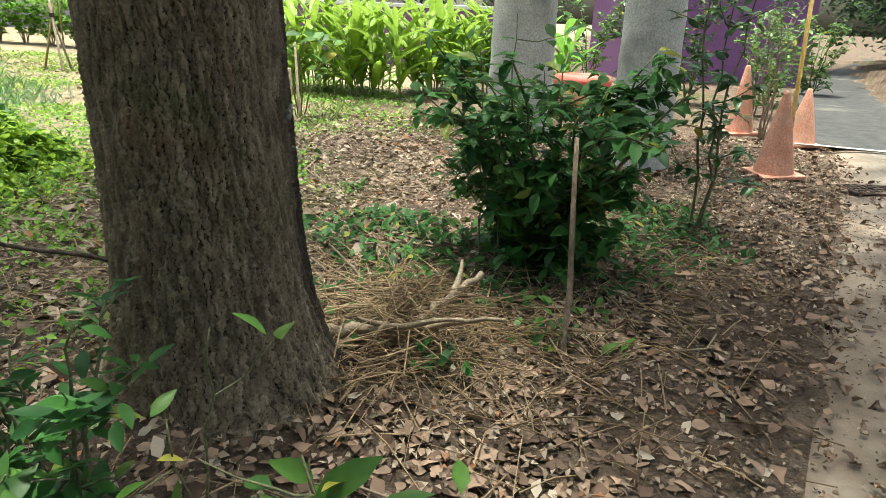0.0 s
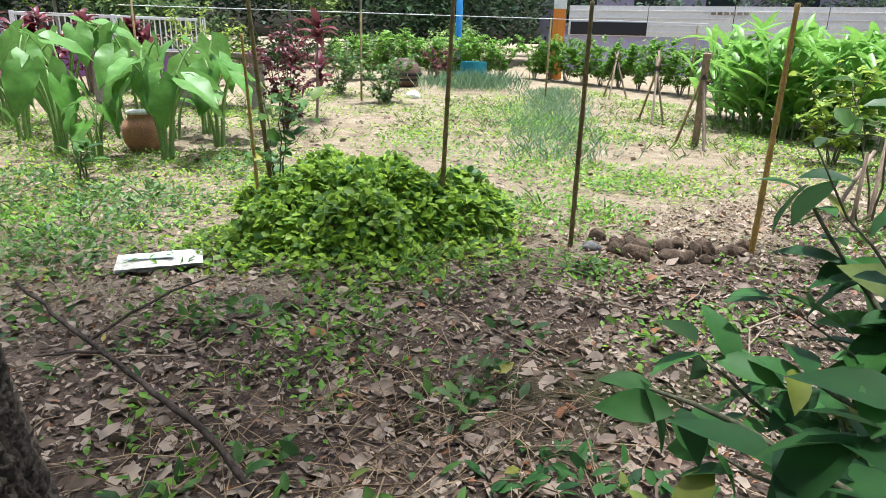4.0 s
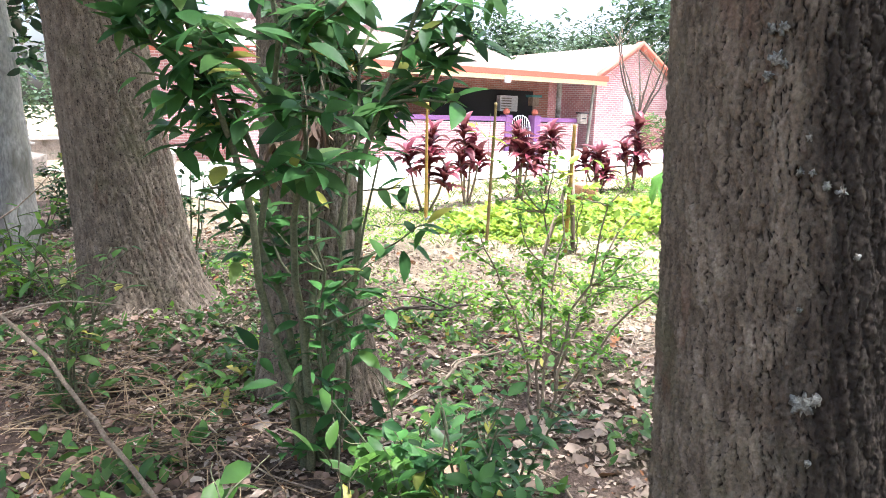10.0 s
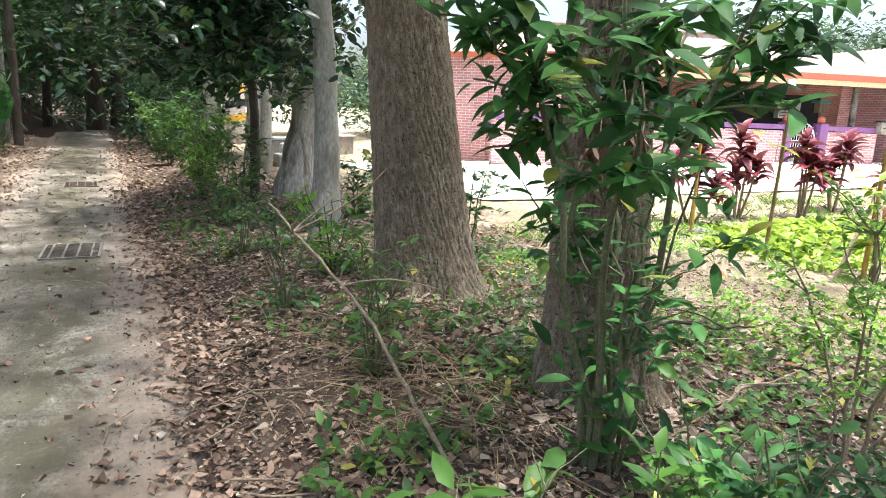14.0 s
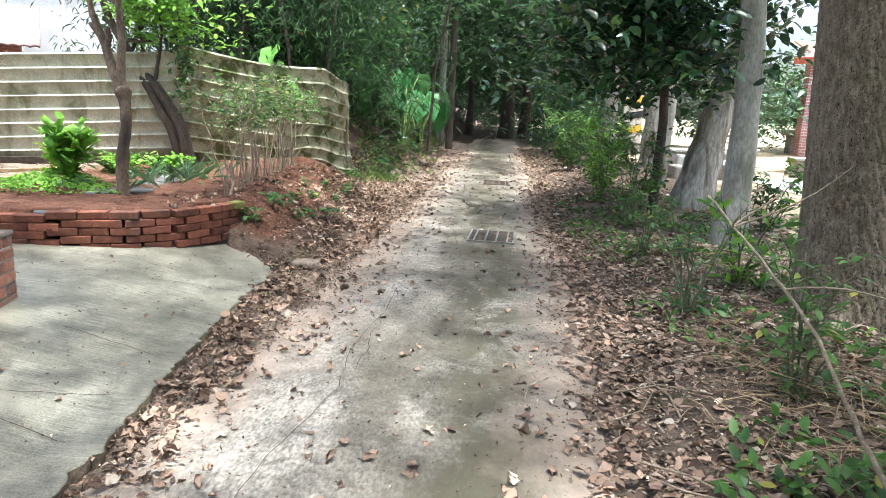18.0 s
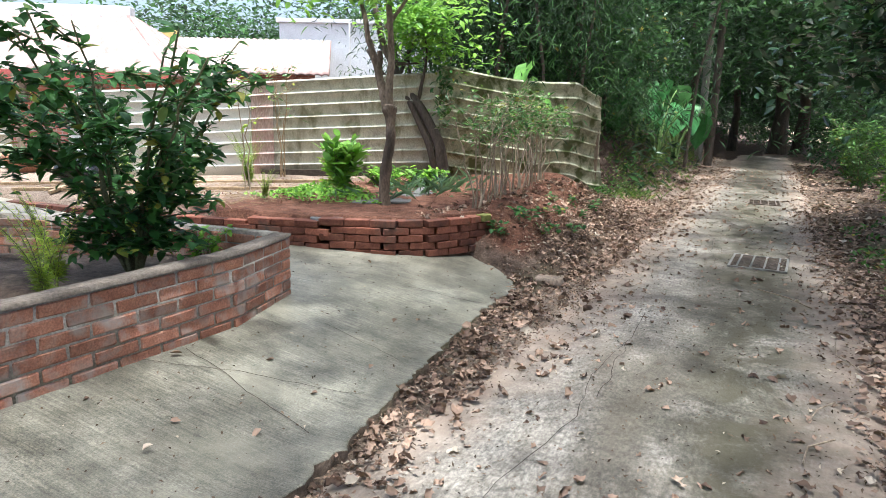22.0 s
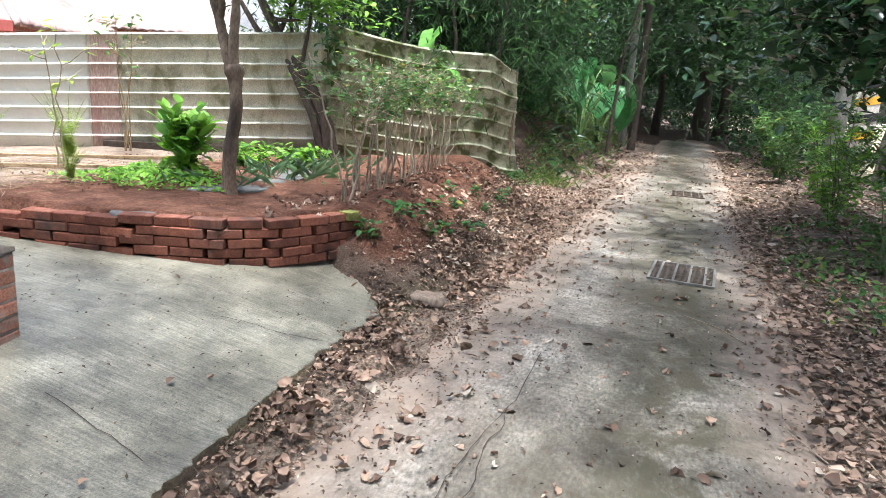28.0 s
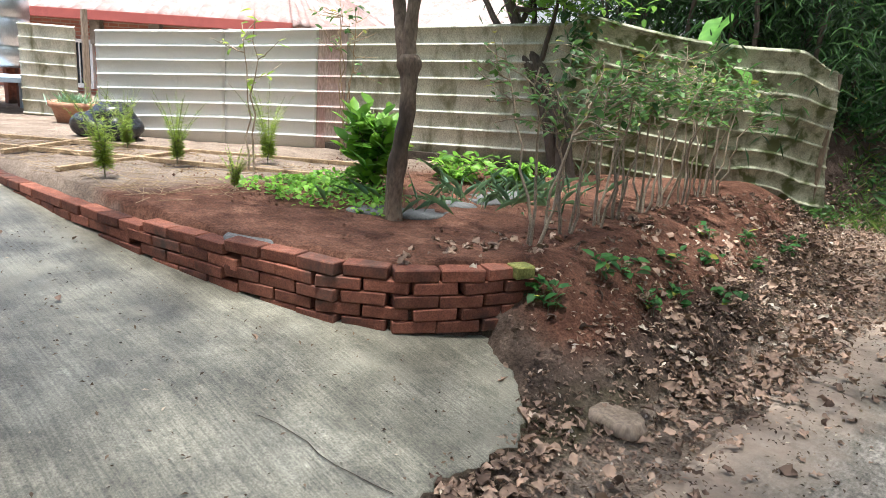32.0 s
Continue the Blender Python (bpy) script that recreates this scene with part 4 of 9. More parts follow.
v, f = clump_leaves(tips, 0.2, 24, 0.17, 0.095, hr, False, -0.05, 0.2, 0.8)
grid_part("crown", v, f, L_gloss, hang)


# ---------- leafy shrubs and saplings ----------
def shrub(name, x, y, tall, stems, spread, leaves, leaf, mat, label, category="shrub", group="", seed=1, stem_r=0.012, low=0.3, stem_mat=M_green_twig, up=0.15, z=None, droop=0.2, twigs=3, lean=(0, 0), fold=0.15, bow=1.0, close=False):
    """Stems that fork into twigs, with the leaves set along them."""
    rng = np.random.default_rng(seed)
    t = empty(name, x, y, height(x, y) if z is None else z, 0, label, category, group)
    fine, feet = [], []
    for k in range(stems):
        a = 2 * np.pi * k / stems + rng.uniform(-0.5, 0.5)
        out = spread * rng.uniform(0.35, 1.0)
        h = tall * rng.uniform(0.75, 1.05)
        p0 = np.array([0.03 * math.cos(a), 0.03 * math.sin(a), -0.03])
        p2 = np.array([out * math.cos(a) + lean[0], out * math.sin(a) + lean[1], h])
        p1 = np.array([p2[0] * 0.35, p2[1] * 0.35, h * 0.6 * bow])
        s = np.linspace(0, 1, 10)[:, None]
        path = (1 - s) ** 2 * p0 + 2 * s * (1 - s) * p1 + s ** 2 * p2 + rng.normal(0, 0.012 * tall, (10, 3)) * np.array([1, 1, 0.3])
        path[0] = p0
        tube_part("stem", [(path, np.linspace(stem_r, stem_r * 0.35, 10))], stem_mat, t, sides=6)
        for q in range(twigs):
            i = rng.integers(max(1, int(low * 9)), 9)
            b = a + rng.uniform(-1.5, 1.5)
            ln = min(tall * rng.uniform(0.15, 0.34), 0.3)
            way = np.array([math.cos(b), math.sin(b), rng.uniform(-0.1, 0.7)])
            tp = limb_path(path[i], way, ln, 6, 0.3, 0.03, rng)
            fine.append((tp, np.linspace(stem_r * 0.5, stem_r * 0.2, 7)))
            feet.append(tp[1:])
        feet.append(path[max(1, int(low * 9)):])
    if fine:
        tagged(tube_part("branchwork", fine, stem_mat, t, sides=5), kind="stuff")
    feet = np.concatenate(feet)
    pick = feet[rng.integers(0, len(feet), leaves)] + rng.normal(0, 0.012, (leaves, 3))
    D = scatter_ways(leaves, up, rng)
    L = leaf[0] * rng.uniform(0.6, 1.2, leaves)
    v, f = leaf_blades(pick, D, top_sides(D, rng, 0.3), L, leaf[1] * L / leaf[0], fold, droop, smooth_edge=close)
    grid_part("foliage", v, f, mat, t, smooth=close)
    return t


# leafy sapling grown against the second tree
shrub("sapling", 2.02, 3.72, 2.25, 6, 0.85, 760, (0.15, 0.056), L_shrub, "leafy sapling with long pointed leaves against a trunk", "sapling", seed=41, close=True, stem_r=0.018, low=0.74, up=0.05, droop=0.28, twigs=8)
shrub("sapling", 2.06, 3.66, 1.3, 5, 0.26, 320, (0.11, 0.042), L_shrub, "low leafy sapling below a rough trunk", "sapling", seed=42, close=True, stem_r=0.01, low=0.2, up=0.25, droop=0.25, twigs=5)
shrub("sapling", 2.02, 3.2, 0.5, 5, 0.3, 120, (0.12, 0.045), L_mid, "low green seedling at the foot of a tree", "sapling", seed=43, stem_r=0.006, low=0.2, twigs=4)
# open little shrub in the litter
shrub("shrub", 3.15, 3.35, 1.15, 6, 0.6, 1500, (0.045, 0.022), L_bright, "small open shrub with tiny leaves", seed=44, stem_r=0.009, low=0.35, stem_mat=M_twig, twigs=8, lean=(0.1, -0.1))
# big dark shrub with a broken stake
shrub("shrub", 1.1, 0.52, 1.08, 20, 0.72, 2900, (0.1, 0.048), L_shrub, "dense dark green shrub beside the lane", seed=45, close=True, stem_r=0.012, low=0.1, up=0.05, droop=0.3, twigs=7, lean=(0.04, -0.04))
shrub("shrub", 1.2, 0.5, 0.6, 12, 0.6, 1500, (0.09, 0.04), L_mid, "low green undergrowth below a shrub", seed=46, close=True, stem_r=0.007, low=0.1, twigs=6)
shrub("sapling", 1.4, 0.62, 1.22, 2, 0.14, 46, (0.11, 0.05), L_shrub, "slender leafy shoot rising above a shrub", "sapling", seed=48, close=True, stem_r=0.006, low=0.4, twigs=5)
shrub("sapling", 0.25, -0.62, 1.75, 3, 0.22, 260, (0.1, 0.05), L_deep, "thin sapling with small dark leaves", "sapling", seed=47, stem_r=0.011, low=0.25, twigs=6)
for k, (x, y, h, n, lf, m) in enumerate(((1.5, 6.35, 0.75, 60, (0.065, 0.036), L_deep), (1.6, 8.1, 0.7, 90, (0.075, 0.035), L_mid), (1.9, 5.6, 0.65, 50, (0.12, 0.042), L_mid), (1.6, 4.95, 0.42, 36, (0.1, 0.045), L_mid),
        (2.1, 7.1, 0.75, 70, (0.13, 0.045), L_bright), (1.75, 9.6, 0.8, 130, (0.09, 0.035), L_mid), (2.1, 10.7, 1.0, 300, (0.1, 0.04), L_mid), (1.9, 12.3, 1.15, 420, (0.1, 0.035), L_bright), (2.2, 13.6, 1.4, 520, (0.11, 0.035), L_mid),
        (2.3, 15.2, 1.3, 500, (0.12, 0.035), L_bright), (2.0, 17.2, 1.5, 560, (0.13, 0.04), L_mid), (2.3, 19.4, 1.6, 560, (0.14, 0.045), L_mid), (2.4, 22.0, 1.3, 420, (0.15, 0.05), L_deep), (3.2, 8.0, 0.9, 320, (0.08, 0.035), L_mid), (3.3, 6.9, 1.0, 300, (0.07, 0.035), L_deep), (3.6, 10.3, 0.8, 260, (0.09, 0.04), L_deep))):
    shrub("shrub", x, y, h, 6, h * 0.45, int(n * 1.9), lf, m, "young leafy bush at the edge of the lane", group="bushes along the lane", seed=50 + k, stem_r=0.009, low=0.2, twigs=5)


# ---------- dense woods round the place: uncounted foliage ----------
def woods(name, boxes, per_m3, leaf, mat, label, seed):
    rng = np.random.default_rng(seed)
    out = []
    for x0, x1, y0, y1, z0, z1 in boxes:
        n = int((x1 - x0) * (y1 - y0) * (z1 - z0) * per_m3)
        c = np.stack([rng.uniform(x0, x1, n), rng.uniform(y0, y1, n), rng.uniform(z0, z1, n)], 1)
        keep = np.array([noise.noise((p[0] * 0.42, p[1] * 0.42, p[2] * 0.5)) > -0.12 for p in c])
        if keep.any():
            out.append(clump_leaves(c[keep], 0.3, 12, leaf[0], leaf[1], rng, True, -0.05, 0.2, 0.8))
    v, f = merged(out)
    return tagged(grid_part(name, v, f, mat), label, "foliage", kind="stuff")


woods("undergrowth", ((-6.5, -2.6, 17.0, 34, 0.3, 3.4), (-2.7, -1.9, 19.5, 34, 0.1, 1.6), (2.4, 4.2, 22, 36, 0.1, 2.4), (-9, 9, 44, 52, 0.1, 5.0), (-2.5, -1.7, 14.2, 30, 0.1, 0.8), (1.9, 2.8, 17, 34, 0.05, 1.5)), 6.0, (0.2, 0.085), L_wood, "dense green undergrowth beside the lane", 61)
# boxes from y -4.5 and 9.5 hang out of view, added to shade the ground
woods("canopy", ((-1.9, 2.6, 40, 46, 0.8, 4.0), (-9, -2.0, 16, 48, 2.8, 8.5), (3.0, 9, 26, 48, 2.6, 8.5), (-2.2, 3.6, 26, 50, 2.9, 8.5), (0.8, 3.4, 23, 30, 2.1, 5.5), (-2.3, 0.3, 9.5, 15.5, 4.4, 6.6), (-2.4, 0.8, -4.5, 0.6, 4.6, 6.6), (-2.6, 1.2, 15.5, 26, 4.0, 6.8), (-11, 11, 50, 60, 0.3, 10)), 2.4, (0.3, 0.13), L_wood, "dense leafy canopy of the wood with unseen leaves added for shade", 62)
# leaf layer added over the wood to keep the sky's light out
woods("high_canopy", ((-10, -3.4, 17, 50, 7.4, 8.6), (-3.4, 5.0, 23, 50, 7.4, 8.6), (-8, -3.6, 13.0, 17, 6.0, 7.2)), 9.0, (0.26, 0.13), L_wood, "roof of leaves added to shade the wood", 64)
woods("bank_creepers", ((-4.2, -2.2, 15.0, 20.5, 0.8, 4.6),), 26.0, (0.13, 0.07), L_deep, "green creepers climbing over the bank", 63)


def bank_of_trees(name, spots, leaf, mat, label, seed):
    """Far trees seen together: crowns of ragged leaf clumps over the ground."""
    rng = np.random.default_rng(seed)
    out = []
    for x, y, z, r, h in spots:
        n = int(22 * r)
        a, b = rng.uniform(0, 2 * np.pi, n), np.arccos(rng.uniform(-0.6, 1, n))
        k = rng.uniform(0.7, 1.05, n)
        c = np.stack([x + r * k * np.sin(b) * np.cos(a), y + r * k * np.sin(b) * np.sin(a), z + h * 0.5 + h * 0.5 * k * np.cos(b)], 1)
        out.append(clump_leaves(c, 0.22 * r, 34, leaf[0] * 0.75, leaf[1] * 0.75, rng, True, 0.0, 0.2, 0.7))
    v, f = merged(out)
    return tagged(grid_part(name, v, f, mat), label, "trees", kind="stuff")


fr = np.random.default_rng(70)
def sky_room(x, y):
    """Far trees stand lower to the north-east, where the sky shows over the roofs."""
    q = y / x
    return 1.0 if q < 0.35 else 0.62 if q < 0.8 else 0.48


far = [(x, y, 0.3, fr.uniform(1.8, 2.6) + 0.8 * sky_room(x, y), fr.uniform(5.5, 12.0) * sky_room(x, y)) for x, y in
       [(30 + fr.uniform(-1, 5), yy) for yy in np.arange(-16, 34, 3.0)] + [(38 + fr.uniform(-1, 6), yy) for yy in np.arange(-20, 50, 3.6)]]
far += [(52 + fr.uniform(-3, 6), yy, 1.0, 4.5, fr.uniform(10, 14) * (0.3 + 0.7 * sky_room(52, yy))) for yy in np.arange(-35, 80, 6.5)]
# darker copy of the far leaf, the wood's shade put into its colour
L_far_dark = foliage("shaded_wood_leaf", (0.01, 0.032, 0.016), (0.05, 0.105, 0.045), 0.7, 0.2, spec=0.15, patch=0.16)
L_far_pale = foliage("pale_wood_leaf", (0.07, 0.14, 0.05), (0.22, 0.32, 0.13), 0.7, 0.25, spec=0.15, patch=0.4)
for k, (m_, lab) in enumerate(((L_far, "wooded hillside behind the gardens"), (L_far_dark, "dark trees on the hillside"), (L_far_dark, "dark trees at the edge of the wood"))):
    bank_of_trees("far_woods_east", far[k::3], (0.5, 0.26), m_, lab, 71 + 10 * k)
edge = [(24.5 + fr.uniform(-0.8, 1.6), yy + fr.uniform(-0.4, 0.4), 0.25, fr.uniform(0.6, 1.1), fr.uniform(0.7, 1.9)) for yy in np.arange(-9.0, 12.5, 1.15)]
bank_of_trees("wood_edge_bushes", edge, (0.28, 0.11), L_far_pale, "pale bushes and tall grass before the dark wood", 76)
for k, (y, h, r) in enumerate(((4.5, 3.4, 1.0), (2.9, 2.2, 0.8), (1.6, 1.9, 0.7), (-1.2, 3.6, 1.0), (-2.5, 4.0, 0.9), (-3.6, 2.4, 0.7), (-5.0, 4.4, 1.1))):
    smooth_tree(25.0, y, ((0, 0, 0), (0.05, 0.02, h * 0.3), (-0.05, 0.05, h * 0.6), (0.0, 0.0, h * 0.85)), (0.07, 0.055, 0.045, 0.03), (0.0, 0.0, h), "slender young tree before the dark wood", M_pale_bark, L_far_pale if k % 3 else L_lime, 26, 34, (0.26, 0.1), 500 + k, 8, (r * 0.6, r * 0.6, r * 0.5))
west = [(-26 + fr.uniform(-3, 2), yy, 0.2, 3.0, fr.uniform(4.4, 5.6) + 0.07 * max(0, yy - 14)) for yy in np.arange(10, 46, 4.0)] + [(xx, 36 + fr.uniform(-2, 3), 0.2, 3.4, fr.uniform(7, 10)) for xx in np.arange(-24, -8, 4.0)]
bank_of_trees("far_woods_west", west, (0.45, 0.22), L_wood, "dark trees behind the tiled roofs", 72)
north = [(xx, yy, 0, 2.4, fr.uniform(3.5, 5)) for xx, yy in ((11, 30), (15, 33), (8, 34), (19, 31), (23, 27), (27, 24))]
bank_of_trees("far_woods_north", north, (0.4, 0.2), L_far, "green trees beyond the yard", 73)
south = [(xx, -26 + fr.uniform(-3, 3), 0, 3.0, fr.uniform(6, 9)) for xx in np.arange(-16, 34, 4.5)]
bank_of_trees("far_woods_south", south, (0.45, 0.22), L_far, "trees behind the purple wall", 74)
behind = [(-9 + fr.uniform(-1, 1), yy, 0, 2.6, fr.uniform(6, 8)) for yy in np.arange(-22, 1, 4.0)]
bank_of_trees("woods_behind", behind, (0.4, 0.2), L_wood, "trees across the lane", 75)

# ---------- low dry-laid brick wall ----------
def brick_mesh(name, size, bevel=0.004, wob=0.003, seed=1):
    rng = np.random.default_rng(seed)
    bm = box_bm(-size[0] / 2, size[0] / 2, -size[1] / 2, size[1] / 2, 0, size[2])
    bmesh.ops.bevel(bm, geom=bm.edges[:], offset=bevel, segments=1, affect="EDGES")
    for v in bm.verts:
        v.co += Vector(rng.normal(0, wob * 0.5, 3))
    me = bpy.data.meshes.new(name)
    bm.to_mesh(me)
    bm.free()
    return me


BRICK = (0.205, 0.098, 0.057)
dry_meshes = [brick_mesh("brick", BRICK, 0.005, 0.003, s) for s in range(4)]
for me in dry_meshes:
    me.materials.append(M_brick)
garden_wall = empty("garden_wall", -2.3, 6.83, 0, 0, "low curved wall of loose red bricks round a garden bed", "wall")
WALL_PTS = ((-2.06, 7.42), (-2.15, 7.16), (-2.3, 6.9), (-2.6, 6.66), (-3.13, 6.49), (-3.77, 6.35), (-4.55, 6.24), (-5.5, 6.15), (-6.6, 6.1), (-7.6, 6.08))


def along(pts, s):
    for a, b in zip(pts, pts[1:]):
        d = math.dist(a, b)
        if s <= d:
            u = s / d
            return a[0] + (b[0] - a[0]) * u, a[1] + (b[1] - a[1]) * u, math.degrees(math.atan2(b[1] - a[1], b[0] - a[0]))
        s -= d
    a, b = pts[-2:]
    return b[0], b[1], math.degrees(math.atan2(b[1] - a[1], b[0] - a[0]))


wall_len = sum(math.dist(a, b) for a, b in zip(WALL_PTS, WALL_PTS[1:]))
br = random.Random(5)
for course in range(5):
    s = 0.11 - (0.1 if course % 2 else 0.0) + 0.02
    while s < wall_len - 0.1:
        x, y, a = along(WALL_PTS, max(0, s))
        top = 0.5 - (0.026 if x < -3.09 else 0.0) - (0.032 if x < -3.76 else 0.0) - 0.012 * sm(-3.9, -6.0, x)
        z = top - 0.0605 * (course + 1)
        if z > slab_z(x) - 0.045:
            ob = new("brick", dry_meshes[br.randrange(4)])
            ob.parent = garden_wall
            ob.matrix_parent_inverse = pose(-2.3, 6.83, 0).inverted()
            ob.matrix_basis = pose(x + br.uniform(-0.004, 0.004), y + br.uniform(-0.006, 0.006), z, br.uniform(-1, 1), br.uniform(-0.8, 0.8), a + br.uniform(-2.5, 2.5))
        s += 0.211 + br.uniform(-0.002, 0.006)
moss_cap = new("brick", brick_mesh("mossy_brick", (0.1, 0.098, 0.057), 0.006, 0.003, 9))
moss_cap.data.materials.append(surface("mossy_brick", ((0.3, (0.1, 0.12, 0.03)), (0.7, (0.26, 0.24, 0.07))), 30.0, 0.95, 0.8, 90.0, 0.005))
moss_cap.parent, moss_cap.matrix_parent_inverse = garden_wall, pose(-2.3, 6.83, 0).inverted()
moss_cap.matrix_basis = pose(-2.04, 7.36, 0.45, 0, 0, 70)
moss_cap["label"] = "mossy end brick"

# ---------- mortared brick planter ----------
planter = empty("planter", -2.52, 5.39, 0, 0, "mortared red brick planter with worn cement joints", "planter")
PB = (0.21, 0.1, 0.056)
pl_meshes = [brick_mesh("brick", PB, 0.006, 0.002, 20 + s) for s in range(4)]
for me in pl_meshes:
    me.materials.append(M_old_brick)
half_mesh = brick_mesh("brick", (0.1, 0.1, 0.056), 0.006, 0.002, 29)
half_mesh.materials.append(M_old_brick)
PL = ((-2.56, 5.3), (-2.43, 4.7), (-2.46, 4.0), (-2.5, 3.3), (-2.55, 2.4), (-2.6, 1.4))
PL_FAR = ((-2.62, 5.3), (-3.4, 5.24), (-4.3, 5.0), (-5.2, 4.7))


def planter_run(pts, rows):
    n = sum(math.dist(a, b) for a, b in zip(pts, pts[1:]))
    core = []
    steps = int(n / 0.05)
    for k in range(steps + 1):
        x, y, a = along(pts, k * n / steps)
        nx_, ny_ = -math.sin(radians(a)) * 0.043, math.cos(radians(a)) * 0.043
        z0 = slab_z(x) - 0.03
        core += [(x - nx_, y - ny_, z0), (x + nx_, y + ny_, z0), (x + nx_, y + ny_, 0.597), (x - nx_, y - ny_, 0.597)]
    f = []
    for k in range(steps):
        i, j = 4 * k, 4 * k + 4
        f += [(i + q, i + (q + 1) % 4, j + (q + 1) % 4, j + q) for q in range(4)]
    f += [(0, 3, 2, 1), (4 * steps, 4 * steps + 1, 4 * steps + 2, 4 * steps + 3)]
    c = grid_part("mortar", core, np.array(f), M_mortar, planter, "grey cement mortar")
    c.matrix_parent_inverse = planter.matrix_world.inverted()
    for row in range(rows):
        s = 0.107 if row % 2 else 0.055
        while s < n - 0.05:
            x, y, a = along(pts, s)
            half = row % 2 == 0 and s < 0.06
            ob = new("brick", half_mesh if half else pl_meshes[br.randrange(4)])
            ob.parent = planter
            ob.matrix_parent_inverse = planter.matrix_world.inverted()
            ob.matrix_basis = pose(x, y, 0.585 - 0.0655 * (row + 1) + 0.0, 0, br.uniform(-0.4, 0.4), a + br.uniform(-0.7, 0.7))
            s += 0.167 if half else 0.222


bpy.context.view_layer.update()
planter_run(PL, 6)
planter_run(PL_FAR, 6)
capv = []
pn = sum(math.dist(a, b) for a, b in zip(PL, PL[1:]))
for k in range(90):
    x, y, a = along(PL, k * pn / 89)
    nx_, ny_ = -math.sin(radians(a)), math.cos(radians(a))
    for w, z in ((-0.056, 0.585), (-0.054, 0.603), (0.054, 0.605), (0.056, 0.585)):
        q = w + 0.004 * noise.noise((x * 20, y * 20, w))
        capv.append((x + nx_ * q, y + ny_ * q, z + 0.004 * noise.noise((x * 14, y * 14, 1))))
cap = grid_part("coping", capv, np.array([(4 * k + q, 4 * k + q + 1, 4 * k + q + 5, 4 * k + q + 4) for k in range(89) for q in range(3)]), M_mortar, planter, "crumbling cement coping")
cap.data.materials[0] = surface("stained_coping", ((0.25, (0.1, 0.08, 0.065)), (0.6, (0.2, 0.165, 0.135)), (0.8, (0.29, 0.25, 0.21))), 9.0, 0.95, 0.9, 70.0, 0.01)
cap.matrix_parent_inverse = planter.matrix_world.inverted()
tagged(grid_part("planter_soil", [(x, y, 0.43 + 0.03 * noise.noise((x * 3, y * 3, 2))) for x, y in [(-2.62 - 0.22 * i - 0.0 * j, 5.3 - 0.2 * j - 0.1 * i * (1 if j < 2 else 0.6)) for j in range(18) for i in range(10)]],
    np.array([(j * 10 + i, (j + 1) * 10 + i, (j + 1) * 10 + i + 1, j * 10 + i + 1) for j in range(17) for i in range(9)]), M_soil), "brown soil with straw in the planter", "soil", kind="structure")
shrub("shrub", -3.05, 4.62, 1.22, 20, 0.85, 3400, (0.09, 0.043), L_shrub, "dark green flowering shrub in the brick planter", seed=81, close=True, stem_r=0.012, low=0.22, z=0.46, twigs=7, droop=0.25)
shrub("shrub", -3.85, 4.0, 1.1, 9, 0.5, 1000, (0.1, 0.045), L_shrub, "dark green bush in the brick planter", seed=82, stem_r=0.012, low=0.15, z=0.46, twigs=6)
shrub("weed", -2.95, 5.05, 0.16, 10, 0.18, 160, (0.05, 0.03), L_bright, "bright green weed in the planter", "weed", seed=83, stem_r=0.003, low=0.2, z=0.47, twigs=2)


def fern(x, y, z, tall, n, seed, label):
    """Feathery upright fronds set with fine needles."""
    rng = np.random.default_rng(seed)
    t = empty("asparagus_fern", x, y, z, 0, label, "fern", "feathery ferns")
    for k in range(n):
        a = rng.uniform(0, 2 * np.pi)
        out = tall * rng.uniform(0.2, 0.5)
        s = np.linspace(0, 1, 12)[:, None]
        p = np.array([0, 0, 0]) * (1 - s) + s * np.array([out * math.cos(a), out * math.sin(a), 0]) * s + s * np.array([0, 0, tall * rng.uniform(0.7, 1.0)])
        tube_part("stalk", [(p, np.linspace(0.003, 0.0012, 12))], M_green_twig, t, sides=4)
        m = 120
        i = rng.uniform(0.12, 1, m)
        foot = np.stack([np.interp(i, s[:, 0], p[:, c]) for c in range(3)], 1)
        D = scatter_ways(m, 0.4, rng)
        v, f = leaf_blades(foot, D, top_sides(D, rng), tall * 0.12 * (1.15 - i), 0.004, 0.1, 0.1, True)
        tagged(grid_part("frond", v, f, L_lime, t), kind="stuff")
    return t


fern(-2.75, 3.9, 0.47, 0.5, 8, 84, "feathery green fern in the brick planter")
fern(-2.95, 4.1, 0.46, 0.55, 10, 86, "feathery green fern in the brick planter")
fern(-3.2, 3.75, 0.46, 0.55, 10, 87, "feathery green fern in the brick planter")
fern(-2.72, 3.55, 0.47, 0.5, 7, 85, "feathery green fern in the brick planter")

# ---------- ribbed steel fence ----------
fence = empty("steel_fence", -5.9, 9.14, 0, 0, "weathered cream ribbed steel sheet fence with moss stains", "fence")
bpy.context.view_layer.update()


